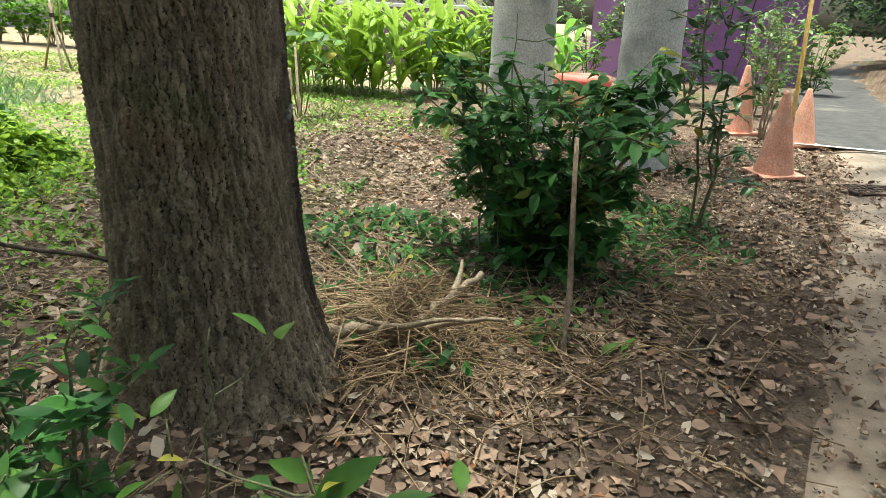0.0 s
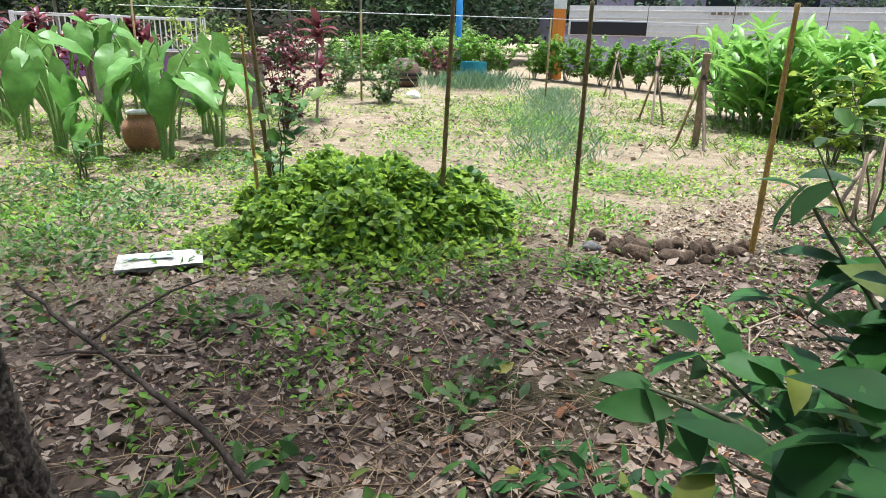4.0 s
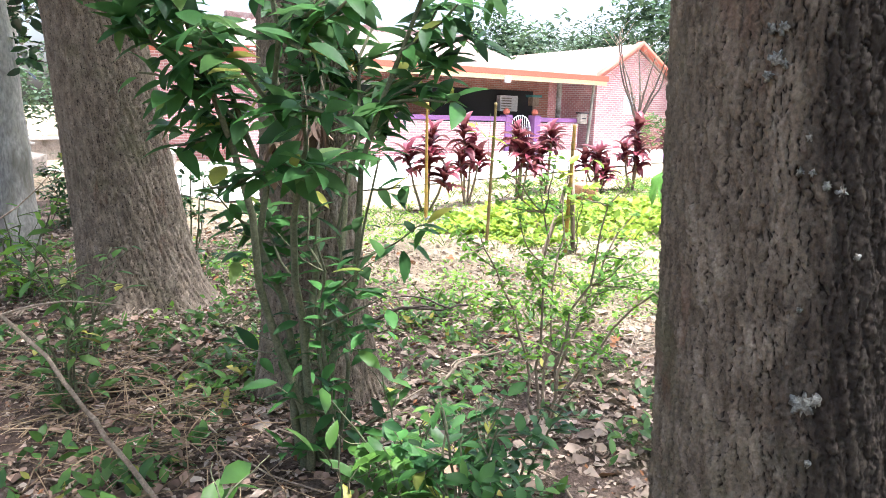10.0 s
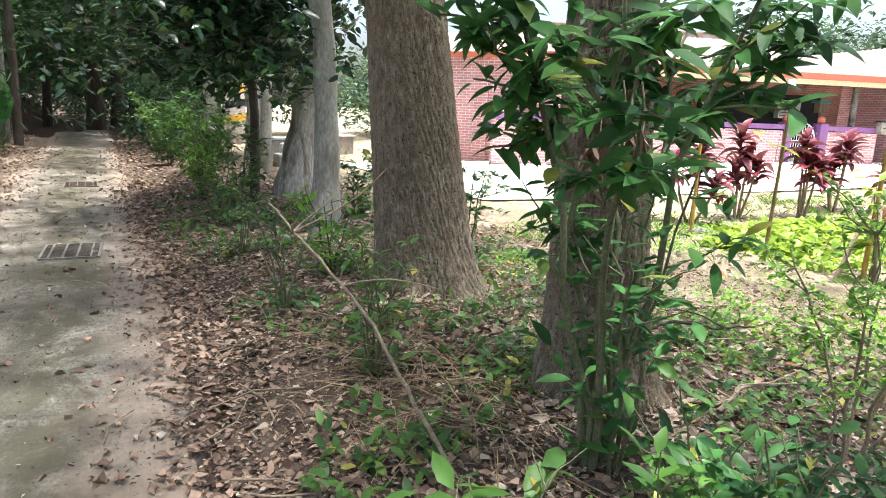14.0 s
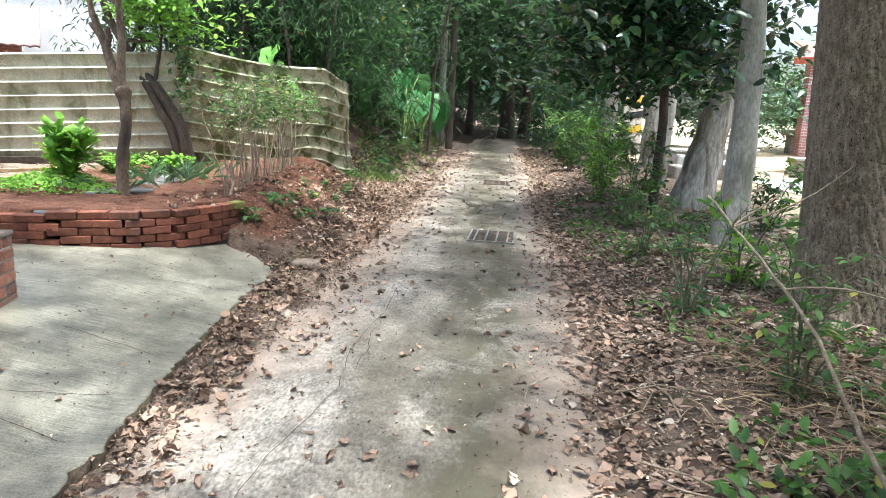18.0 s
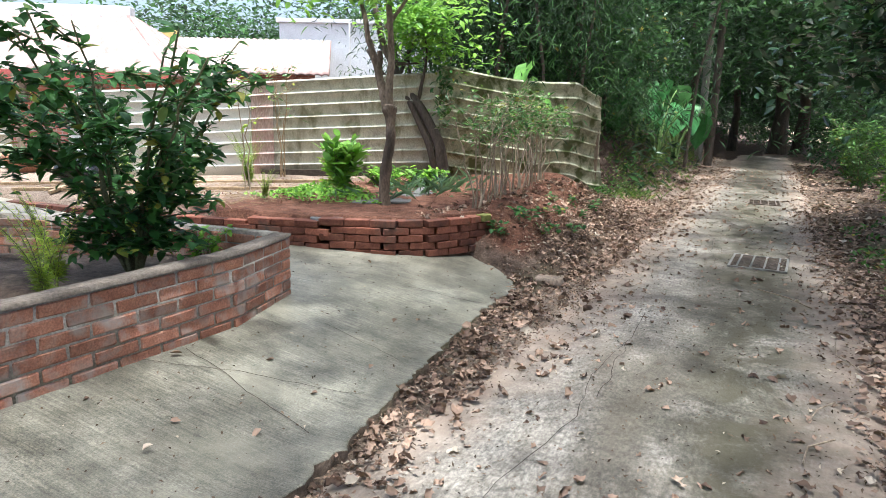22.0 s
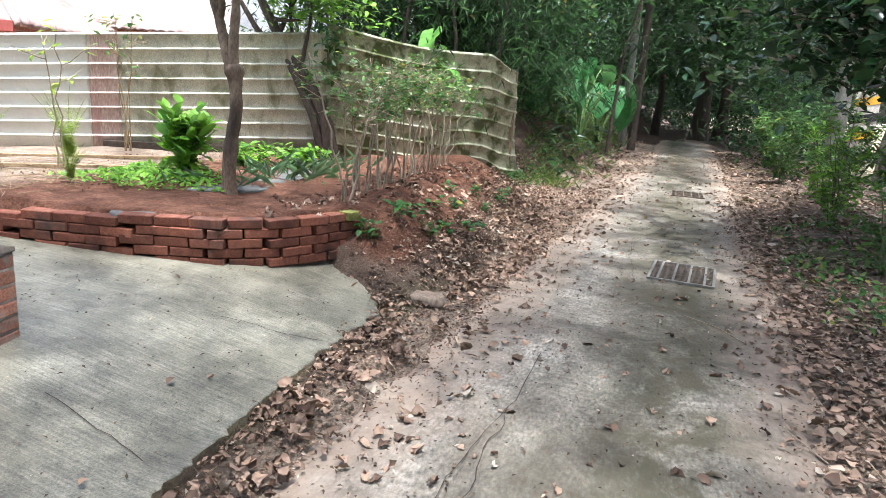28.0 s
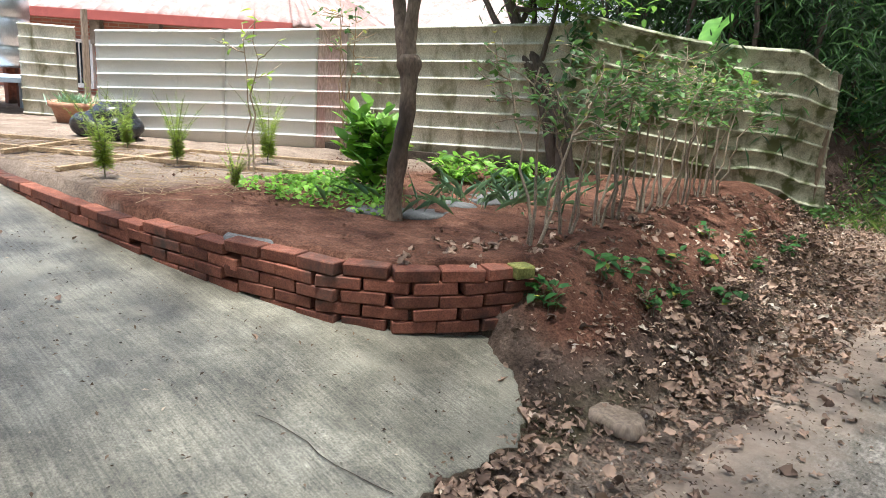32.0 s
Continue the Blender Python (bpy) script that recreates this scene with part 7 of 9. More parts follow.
def red_ti(x, y, tall, n, label, seed, z=None, heads=4):
    """Canes topped with whorls of long dark-red leaves."""
    rng = np.random.default_rng(seed)
    t = empty("ti_plant", x, y, height(x, y) if z is None else z, 0, label, "plant", "red ti plants")
    for h in range(heads):
        a0 = rng.uniform(0, 6.28)
        far = 0.08 if h == 0 else rng.uniform(0.12, 0.34)
        top = np.array([far * math.cos(a0), far * math.sin(a0), tall * (0.9 if h == 0 else rng.uniform(0.42, 0.82))])
        tube_part("cane", [(np.array([(0.03 * math.cos(a0), 0.03 * math.sin(a0), -0.05), top * np.array([0.7, 0.7, 0.5]), top]), (0.022, 0.018, 0.014))], M_twig, t, sides=7)
        for k in range(n):
            lf = new("leaf", cord[rng.integers(0, 3)])
            lf.parent = t
            q = k / n
            sc = rng.uniform(0.6, 1.05)
            lf.matrix_basis = pose(top[0], top[1], top[2] - 0.2 * tall * q * rng.uniform(0.4, 1.2), 0, 0, math.degrees(k * 2.4) + rng.uniform(-25, 25)) @ pose(0, 0, 0, rng.uniform(-20, 20), -66 + 70 * q + rng.uniform(-26, 26), 0) @ Matrix.Diagonal((sc, sc, sc, 1))
    return t


for k, (x, y, h) in enumerate(((7.9, 8.35, 1.25), (8.9, 8.35, 1.3), (9.68, 7.85, 1.25), (10.9, 8.1, 1.2), (11.7, 7.45, 0.75), (12.2, 7.0, 1.3), (13.0, 6.5, 1.45), (14.2, 6.4, 1.5), (14.6, 5.7, 1.5), (15.0, 5.0, 1.5), (15.0, 4.3, 1.45), (15.1, 3.6, 1.5), (15.2, 2.9, 1.45), (15.3, 2.0, 1.4))):
    red_ti(x, y, h, 22 if x < 13.5 else 15, "dark red ti plant with drooping glossy leaves", 220 + k, heads=4 if x < 13.5 else 7)
red_ti(11.4, -0.55, 1.55, 20, "bright red ti plant above a red-leaved bush", 240, heads=2)
shrub("shrub", 10.5, 0.05, 1.45, 9, 0.42, 1100, (0.085, 0.05), L_red, "dark red-leaved bush in the garden", seed=241, stem_r=0.01, low=0.1, twigs=6)
shrub("shrub", 17.6, -5.1, 1.0, 8, 0.7, 900, (0.08, 0.05), L_red, "dark purple-leaved bush near the hedge", seed=242, stem_r=0.01, low=0.1, twigs=6)
shrub("shrub", 13.0, 0.9, 1.5, 8, 0.7, 700, (0.09, 0.05), L_lime, "light green bush behind the taro", seed=243, stem_r=0.01, low=0.2, twigs=6)
shrub("shrub", 13.6, -2.4, 0.9, 9, 0.8, 700, (0.1, 0.06), L_mid, "leafy vegetable bush in the garden", seed=244, stem_r=0.008, low=0.15, twigs=5)
shrub("shrub", 15.0, -1.8, 1.2, 9, 0.8, 700, (0.1, 0.06), L_mid, "leafy vegetable bush in the garden", seed=245, stem_r=0.008, low=0.15, twigs=5)
for k, (x, y, n, tl) in enumerate(((8.9, 2.3, 6, 0.7), (9.9, 3.6, 6, 0.75), (10.1, 1.5, 6, 0.8), (11.2, 4.6, 6, 1.3), (12.0, 4.2, 6, 1.3), (8.8, 1.6, 11, 1.3), (9.5, 1.0, 6, 1.1), (9.4, 2.7, 5, 1.0), (10.3, 3.2, 7, 1.35), (10.7, 3.9, 6, 1.3), (11.3, 2.8, 7, 1.45), (10.9, 1.9, 6, 1.4), (10.4, 1.1, 6, 1.3), (11.8, 2.3, 5, 1.4), (11.6, 3.6, 6, 1.4), (9.6, 4.3, 5, 0.9), (8.7, 4.9, 5, 0.8))):
    big_leaf_plant("taro", x, y, height(x, y), tl * 0.95, n, "tall taro plant with broad pale green leaves", 250 + k, 0.6 if tl < 0.85 else 0.86, "plant", "taro plants", 46, 0.36)
urn = pot("jar", 9.45, 1.85, 0.07, ((0.0, 0.0), (0.15, 0.0), (0.21, 0.1), (0.23, 0.24), (0.2, 0.34), (0.15, 0.38), (0.15, 0.42), (0.17, 0.43), (0.13, 0.43), (0.12, 0.36)), M_terra, "brown clay jar with a pale lid among taro", "jar")
v, f = lathe(((0.0, 0.47), (0.16, 0.46), (0.17, 0.43), (0.0, 0.42)))
grid_part("lid", v, f, M_pave, urn, "pale lid", True)
bj = pot("jar", 16.9, -3.9, 0.3, ((0.0, 0.0), (0.3, 0.0), (0.38, 0.16), (0.4, 0.34), (0.3, 0.55), (0.22, 0.6), (0.22, 0.66), (0.0, 0.66)), plain("dark_brown_glaze", (0.13, 0.075, 0.05), 0.5), "large brown clay jar with dark bands", "jar")
for z, r in ((0.14, 0.378), (0.26, 0.4)):
    v, f = lathe(((r + 0.002, z), (r + 0.012, z + 0.03), (r + 0.002, z + 0.06)))
    grid_part("band", v, f, M_black, bj, "dark painted band", True)
pot("jar", 10.6, 7.1, 0.1, ((0.0, 0.0), (0.14, 0.0), (0.2, 0.12), (0.21, 0.26), (0.18, 0.3), (0.16, 0.28), (0.0, 0.26)), M_terra, "clay pot behind the crop bed", "jar")

# ginger clump
L_ginger = foliage("ginger_leaf", (0.06, 0.2, 0.02), (0.2, 0.42, 0.05), 0.4, 0.4)
gl = [strap_leaf(0.8, 0.15, 0.3 + 0.25 * k) for k in range(3)]
for me in gl:
    me.materials.append(L_ginger)
gl2 = [strap_leaf(0.75, 0.13, 0.3 + 0.3 * k) for k in range(2)]
for me in gl2:
    me.materials.append(L_ivy)


def ginger(x, y, rx, ry, canes, tall, label, seed, meshes):
    rng = np.random.default_rng(seed)
    t = empty("ginger_clump", x, y, height(x, y), 0, label, "plant", "ginger clumps")
    for c in range(canes):
        a, r = rng.uniform(0, 6.28), math.sqrt(rng.uniform(0, 1))
        bx, by = rx * r * math.cos(a), ry * r * math.sin(a)
        h = tall * rng.uniform(0.7, 1.05)
        lean = rng.normal(0, 0.12, 2) + 0.22 * np.array([math.cos(a), math.sin(a)]) * r
        top = np.array([bx + lean[0], by + lean[1], h])
        tube_part("cane", [(np.array([(bx, by, -0.03), (bx + lean[0] * 0.4, by + lean[1] * 0.4, h * 0.55), top]), (0.012, 0.01, 0.006))], M_stalk, t, sides=5)
        az = rng.uniform(0, 360)
        for k in range(7):
            q = 0.14 + 0.86 * k / 6
            lf = new("leaf", meshes[rng.integers(0, len(meshes))])
            lf.parent = t
            sc = rng.uniform(0.75, 1.1)
            p = np.array([bx + lean[0] * q, by + lean[1] * q, h * q])
            lf.matrix_basis = pose(*p, 0, 0, az + (k % 2) * 180 + rng.uniform(-30, 30)) @ pose(0, 0, 0, 0, rng.uniform(-50, -15), 0) @ Matrix.Diagonal((sc, sc, sc, 1))
    return t


ginger(9.4, -8.3, 1.7, 1.1, 100, 1.42, "dense clump of tall ginger leaves", 270, gl)
ginger(5.2, -7.0, 1.3, 0.8, 46, 1.3, "sunlit clump of bright ginger leaves", 271, gl2)
ginger(3.5, -7.7, 1.1, 0.7, 40, 1.2, "sunlit clump of bright ginger leaves", 272, gl2)
ginger(2.4, -9.2, 0.8, 0.6, 12, 1.0, "clump of ginger leaves before the purple wall", 273, gl)
shrub("shrub", 7.6, -7.6, 0.55, 12, 0.7, 900, (0.08, 0.045), L_mid, "green undergrowth below the ginger clump", seed=274, stem_r=0.006, low=0.1, twigs=5)
shrub("shrub", 6.9, -6.3, 1.3, 6, 0.5, 420, (0.13, 0.07), L_lime, "pale green young bush beside the ginger", seed=275, stem_r=0.01, low=0.25, twigs=5)


# ---------- hedge ----------
def hedge(a, b, n, tall, label, seed, mat=L_bright):
    for k in range(n):
        u = (k + 0.5) / n
        x, y = a[0] + (b[0] - a[0]) * u, a[1] + (b[1] - a[1]) * u
        shrub("hedge_bush", x, y, tall * (0.9 + 0.2 * ((k * 7) % 5) / 5), 9, 0.62, 1500, (0.105, 0.06), mat, label, "hedge", "hedge bushes", seed + k, 0.012, 0.3, M_twig, twigs=5)


hedge((18.5, -2.6), (19.6, -8.2), 9, 1.2, "leafy green hedge bush with bare stems below", 280)
hedge((19.6, -8.8), (12.6, -11.2), 12, 1.25, "leafy green hedge bush with bare stems below", 290)

# ---------- hoarding, purple wall, orange post, white railing ----------
M_orange = plain("orange_paint", (0.75, 0.24, 0.03), 0.5)
M_lilac = surface("lilac_wall_paint", ((0.3, (0.36, 0.32, 0.46)), (0.7, (0.46, 0.42, 0.56))), 1.5, 0.8, 0.2, 40.0, 0.003)
hd = empty("hoarding", 24.6, -13.3, 0.4, math.degrees(math.atan2(-7.5, -7.5)), "white ribbed hoarding above a lilac wall", "wall")
part("base_wall", box_bm(-0.5, 24, 0.0, 0.2, -0.3, 1.35), M_lilac, hd, "lilac painted wall")
for k in range(8):
    part("panel", box_bm(0.0 + 3.0 * k, 2.97 + 3.0 * k, -0.04, 0.0, 1.35, 2.45), M_white, hd)
    for r in range(4):
        part("rib", box_bm(0.0 + 3.0 * k, 2.97 + 3.0 * k, -0.075, -0.041, 1.5 + 0.25 * r, 1.54 + 0.25 * r, 0.008), M_white, hd)
part("dark_panel", box_bm(0.1, 3.0, -0.09, -0.077, 1.38, 1.85), M_black, hd, "dark green netting")
for k in range(6):
    part("vent_mark", box_bm(5.2 + 0.22 * k, 5.36 + 0.22 * k, -0.09, -0.078, 2.15, 2.25), M_mortar, hd)
tall_b = empty("grey_building", 30, -24, 0.3, -135, "pale grey building behind the hoarding", "building")
part("wall", box_bm(-8, 9, 0, 5, -0.3, 5.2), M_lilac, tall_b)
for k in range(4):
    w_ = part("window", box_bm(-6.5 + 3.6 * k, -4.9 + 3.6 * k, -0.06, 0.05, 2.2, 3.5), M_glass, tall_b)
    part("sill", box_bm(-6.6 + 3.6 * k, -4.8 + 3.6 * k, -0.14, -0.0, 2.1, 2.2), M_white, w_)
op = empty("boundary_post", 19.25, -9.6, 0.3, 0, "orange and white painted post above the hedge", "post")
part("shaft", box_bm(-0.14, 0.14, -0.14, 0.14, -0.05, 2.1, 0.02), M_orange, op)
part("cap", box_bm(-0.145, 0.145, -0.145, 0.145, 2.1, 2.9, 0.02), M_white, op, "white upper part")
rail = empty("railing", 19.6, 0.6, 0.36, 90 + 8, "white metal railing behind the taro bed", "railing")
part("top_rail", box_bm(0, 4.1, -0.03, 0.03, 1.33, 1.4, 0.01), M_white, rail)
part("bottom_rail", box_bm(0, 4.1, -0.025, 0.025, 0.6, 0.65, 0.01), M_white, rail)
for k in range(34):
    part("bar", box_bm(0.05 + 0.12 * k, 0.08 + 0.12 * k, -0.015, 0.015, 0.62, 1.36), M_white, rail)
for k in range(3):
    part("post", box_bm(2.05 * k - 0.05, 2.05 * k + 0.05, -0.05, 0.05, -0.05, 1.42, 0.01), M_white, rail)
part("base_wall", box_bm(-0.3, 8.4, -0.1, 0.1, -0.1, 0.6, 0.01), M_purple, rail, "purple painted base wall")
blue_wall = empty("blue_wall", 19.3, 4.9, 0.36, 98, "low pale blue painted wall behind the red plants", "wall")
part("face", box_bm(0.0, 3.0, -0.08, 0.08, -0.1, 1.2, 0.01), plain("pale_blue_paint", (0.35, 0.56, 0.66), 0.6), blue_wall)
part("coping", box_bm(-0.03, 3.03, -0.1, 0.1, 1.202, 1.27, 0.01), M_white, blue_wall)
bp_ = empty("blue_post", 21.0, -7.05, 0.3, 0, "tall bright blue painted post behind the hedge", "post")
tube_part("shaft", [([(0, 0, -0.1), (0, 0, 4.2)], (0.1, 0.1))], plain("bright_blue_paint", (0.03, 0.22, 0.5), 0.45), bp_, sides=14)
trough = empty("water_trough", 13.4, 1.3, 0.2, 80, "grey concrete ledge behind the taro", "trough")
part("slab", box_bm(-1.4, 1.4, -0.3, 0.3, 0.82, 0.9, 0.01), M_mortar, trough)
for x in (-1.2, 0.0, 1.2):
    part("block", box_bm(x - 0.15, x + 0.15, -0.22, 0.22, -0.05, 0.82, 0.01), M_mortar, trough)
wire = empty("wire_line", 14.0, -2.0, 0.2, 0, "thin white rail strung between posts", "rail")
bpy.context.view_layer.update()
tube_part("rail", [([(0, 4.2, 1.62), (0, -8.5, 1.75)], (0.008, 0.008))], M_white, wire, sides=6)
for y in (4.0, 0.0, -4.2, -8.2):
    tube_part("post", [([(0, y, -0.1), (0, y, 1.7)], (0.022, 0.02))], M_cane, wire, sides=7)

crate = empty("crate", 17.9, -6.2, height(17.9, -6.2), 10, "teal plastic crate before the hedge", "crate")
M_teal = plain("teal_plastic", (0.03, 0.27, 0.33), 0.45)
for x0, x1, y0, y1 in ((-0.3, 0.3, -0.22, -0.19), (-0.3, 0.3, 0.19, 0.22), (-0.3, -0.27, -0.187, 0.187), (0.27, 0.3, -0.187, 0.187)):
    part("side", box_bm(x0, x1, y0, y1, 0.0, 0.55, 0.008), M_teal, crate)
part("base", box_bm(-0.268, 0.268, -0.186, 0.186, 0.0, 0.03), M_teal, crate)
stone("plastic_scrap", 14.6, -3.3, 0.24, 0.22, 0.14, 0.12, "crumpled white plastic sheet on dry soil", 298, M_white, "plastic sheet")
# paper sheet on the ground
bag = empty("cement_bag", 5.25, 1.66, 0.01, -92, "flat pale printed paper bag lying on leaves", "bag")
bv = []
for h in (0.0, 0.012, 0.024):
    for i in range(9):
        for j in range(6):
            bv.append((-0.25 + 0.0625 * i, -0.15 + 0.06 * j + 0.02 * i / 8, h + 0.012 + 0.012 * noise.noise((i * 0.5, j * 0.6, h * 40))))
bf = []
for h in range(3):
    bf += [(h * 54 + i * 6 + j, h * 54 + (i + 1) * 6 + j, h * 54 + (i + 1) * 6 + j + 1, h * 54 + i * 6 + j + 1) for i in range(8) for j in range(5)]
M_paper = surface("aged_paper", ((0.3, (0.6, 0.57, 0.48)), (0.7, (0.76, 0.74, 0.66))), 6.0, 0.85, 0.3, 40.0, 0.004)
grid_part("sheet", bv, np.array(bf), M_paper, bag)
part("print_bar", box_bm(-0.18, 0.08, -0.02, 0.05, 0.052, 0.054), plain("pale_blue_print", (0.6, 0.69, 0.74), 0.8), bag, "faded blue print")

# stones and clods
for k, (x, y, s) in enumerate(((4.72, -1.16, 0.07), (7.35, 7.75, 0.1), (7.5, 7.62, 0.09))):
    stone("rock", x, y, 0.02, s, s * 0.8, s * 0.7, "rounded grey stone at the foot of a pole", 300 + k)
M_clod = surface("dark_clod", ((0.3, (0.07, 0.048, 0.032)), (0.7, (0.17, 0.12, 0.08))), 12.0, 0.95, 0.9, 50.0, 0.02)
cr = random.Random(3)
for k in range(26):
    u = k / 25
    stone("soil_clod", 4.75 - 0.5 * u + cr.uniform(-0.24, 0.24), -1.3 - 0.8 * u + cr.uniform(-0.12, 0.12), 0.02, cr.uniform(0.03, 0.085), cr.uniform(0.03, 0.07), cr.uniform(0.03, 0.085), "dark clod of dug earth", 310 + k, M_clod, "clod", "dug clods")

# ---------- the courtyard house ----------
M_red_paint = plain("red_roof_edge", (0.5, 0.14, 0.085), 0.6)
M_cream = plain("cream_fascia", (0.72, 0.6, 0.36), 0.6)
WL, WR = Vector((14.05, 15.55, 0)), Vector((21.35, 13.3, 0))
ang = math.degrees(math.atan2(WR.y - WL.y, WR.x - WL.x))
house = empty("courtyard_house", WL.x, WL.y, 0.3, ang, "red brick courtyard house with a deep porch and tiled roof", "house")
H = math.dist((WL.x, WL.y), (WR.x, WR.y))
part("back_wall", box_bm(-3.2, H + 0.6, 2.2, 2.45, -0.2, 3.0), M_house_brick, house)
part("porch_floor", box_bm(-3.2, H + 0.8, 0.3, 2.2, -0.25, 0.04), M_pave, house)
# black panel on the solid back wall paints the porch's shade
part("shade_panel", box_bm(3.0, H - 0.2, 2.14, 2.21, 0.0, 2.1), M_black, house, "black panel painting the shade of the hall")
dr = part("door", box_bm(0.25, 1.35, 2.1, 2.2, 0.04, 2.05, 0.01), plain("dark_green_door", (0.05, 0.07, 0.06), 0.6), house, "dark door in a white frame")
for x0, x1, z0, z1 in ((0.15, 0.27, 0.04, 2.15), (1.33, 1.45, 0.04, 2.15), (0.15, 1.45, 2.04, 2.16)):
    part("frame", box_bm(x0, x1, 2.05, 2.18, z0, z1, 0.005), M_white, dr)
# another black panel, painted shade in place of an open doorway
part("door", box_bm(-2.6, -1.6, 2.1, 2.2, 0.04, 2.05, 0.01), M_black, house, "black panel painting the shaded doorway")
for x in (-0.9, H - 0.55):
    tube_part("porch_post", [([(x, 0.35, 0.0), (x, 0.35, 2.45)], (0.09, 0.09))], M_mortar, house, sides=14)
ribbed_roof("porch_roof", ((-3.6, -0.35, 2.58), (H + 1.0, -0.35, 2.52), (H + 1.0, 2.4, 3.0), (-3.6, 2.4, 3.05)), 52, M_tile, house, 0.035)
part("fascia", box_bm(-3.6, H + 1.0, -0.36, -0.3, 2.3, 2.5, 0.005), M_cream, house, "cream fascia board")
part("eave_trim", box_bm(-3.62, H + 1.02, -0.42, -0.36, 2.44, 2.62, 0.015), M_red_paint, house, "red eave trim")
ribbed_roof("main_roof", ((-3.4, 2.2, 2.95), (H - 0.5, 2.2, 2.95), (H - 1.4, 4.8, 4.0), (-3.0, 4.8, 4.0)), 46, M_tile, house, 0.06)
part("ridge", box_bm(-3.0, H - 1.4, 4.65, 4.95, 3.95, 4.2, 0.04), M_tile, house)
part("lamp", box_bm(4.1, 4.3, -0.5, -0.38, 2.2, 2.4, 0.03), M_white, house, "small porch lamp")
ac = part("air_conditioner", box_bm(H - 1.9, H - 1.1, 1.9, 2.13, 1.35, 1.9, 0.02), M_white, house, "white air conditioner box")
for k in range(5):
    part("grille", box_bm(H - 1.85, H - 1.4, 1.885, 1.899, 1.42 + 0.09 * k, 1.46 + 0.09 * k), M_mortar, ac)
bm = bmesh.new()
# right wing with its gable to the garden
gx0, gx1 = H + 1.15, H + 5.1
for p in ((gx0, 0.25, -0.2), (gx1, 0.25, -0.2), (gx1, 0.25, 2.55), ((gx0 + gx1) / 2, 0.25, 3.7), (gx0, 0.25, 2.55)):
    bm.verts.new(p)
bm.verts.ensure_lookup_table()
face = bm.faces.new(bm.verts[:])
r_ = bmesh.ops.extrude_face_region(bm, geom=[face])
bmesh.ops.translate(bm, verts=[g for g in r_["geom"] if isinstance(g, bmesh.types.BMVert)], vec=(0, 8.0, 0))
bmesh.ops.recalc_face_normals(bm, faces=bm.faces[:])
part("wing_wall", bm, M_pink_brick, house, "pink painted brick gable wing")
mid = (gx0 + gx1) / 2
ribbed_roof("wing_roof", ((gx0 - 0.3, 0.0, 2.45), (gx0 - 0.3, 8.3, 2.45), (mid, 8.3, 3.82), (mid, 0.0, 3.82)), 34, M_tile, house, 0.05)
ribbed_roof("wing_roof", ((gx1 + 0.3, 0.0, 2.45), (gx1 + 0.3, 8.3, 2.45), (mid, 8.3, 3.82), (mid, 0.0, 3.82)), 34, M_tile, house, 0.05)
for sgn in (-1, 1):
    vb = [(mid, -0.02, 3.78), (mid, -0.02, 3.98), (mid + sgn * 2.4, -0.02, 2.55), (mid + sgn * 2.4, -0.02, 2.38), (mid, 0.25, 3.78), (mid, 0.25, 3.98), (mid + sgn * 2.4, 0.25, 2.55), (mid + sgn * 2.4, 0.25, 2.38)]
    grid_part("gable_trim", vb, np.array([(0, 1, 2, 3), (4, 7, 6, 5), (0, 4, 5, 1), (1, 5, 6, 2), (2, 6, 7, 3), (3, 7, 4, 0)]), M_red_paint, house, "red gable edge")
gw = part("window", box_bm(mid - 0.5, mid - 0.05, 0.2, 0.27, 1.4, 2.0, 0.005), plain("pale_blue_panel", (0.55, 0.68, 0.72), 0.4), house)
part("frame", box_bm(mid - 0.55, mid, 0.22, 0.248, 1.35, 2.05, 0.005), M_white, gw)
# left wing, its long brick wall to the garden
lw = empty("side_wing", 9.85, 18.9, 0.25, math.degrees(math.atan2(16.5 - 18.9, 11.6 - 9.85)), "pink painted brick side wing of the courtyard house", "house")
part("wall", box_bm(-2.15, 3.4, 0, 4.0, -0.2, 2.85), M_pink_brick, lw)
ribbed_roof("roof", ((-2.45, -0.3, 2.75), (3.7, -0.3, 2.75), (3.7, 2.0, 3.6), (-2.45, 2.0, 3.6)), 28, M_tile, lw, 0.05)
part("eave_trim", box_bm(-2.45, 3.7, -0.33, -0.27, 2.68, 2.85, 0.01), M_red_paint, lw, "red eave trim")
part("pilaster", box_bm(0.9, 1.15, -0.08, 0.0, -0.2, 2.7, 0.01), M_pink_brick, lw)
# low front wall with purple coping and gate
fw = empty("front_wall", WL.x, WL.y, 0.3, ang, "low pink brick front wall with purple coping", "wall")
g0 = 4.42
for a, b in ((-4.3, g0), (g0 + 1.45, H)):
    part("brickwork", box_bm(a, b, -0.1, 0.1, -0.15, 0.98), M_pink_brick, fw)
    part("coping", box_bm(a - 0.0, b + 0.0, -0.15, 0.15, 1.02, 1.16, 0.02), M_purple, fw, "purple painted coping")
for x in (g0 + 0.13, g0 + 1.32):
    pl_ = part("gate_pillar", box_bm(x - 0.13, x + 0.13, -0.17, 0.17, -0.15, 1.22, 0.015), M_purple, fw, "purple gate pillar")
    bm = bmesh.new()
    bmesh.ops.create_uvsphere(bm, u_segments=16, v_segments=10, radius=0.11)
    bmesh.ops.translate(bm, verts=bm.verts, vec=(x, 0, 1.32))
    part("ball", bm, M_red_paint, pl_, "red ball finial", True)
gate = empty("gate", WL.x, WL.y, 0.3, ang, "white arched metal gate in the front wall", "gate")
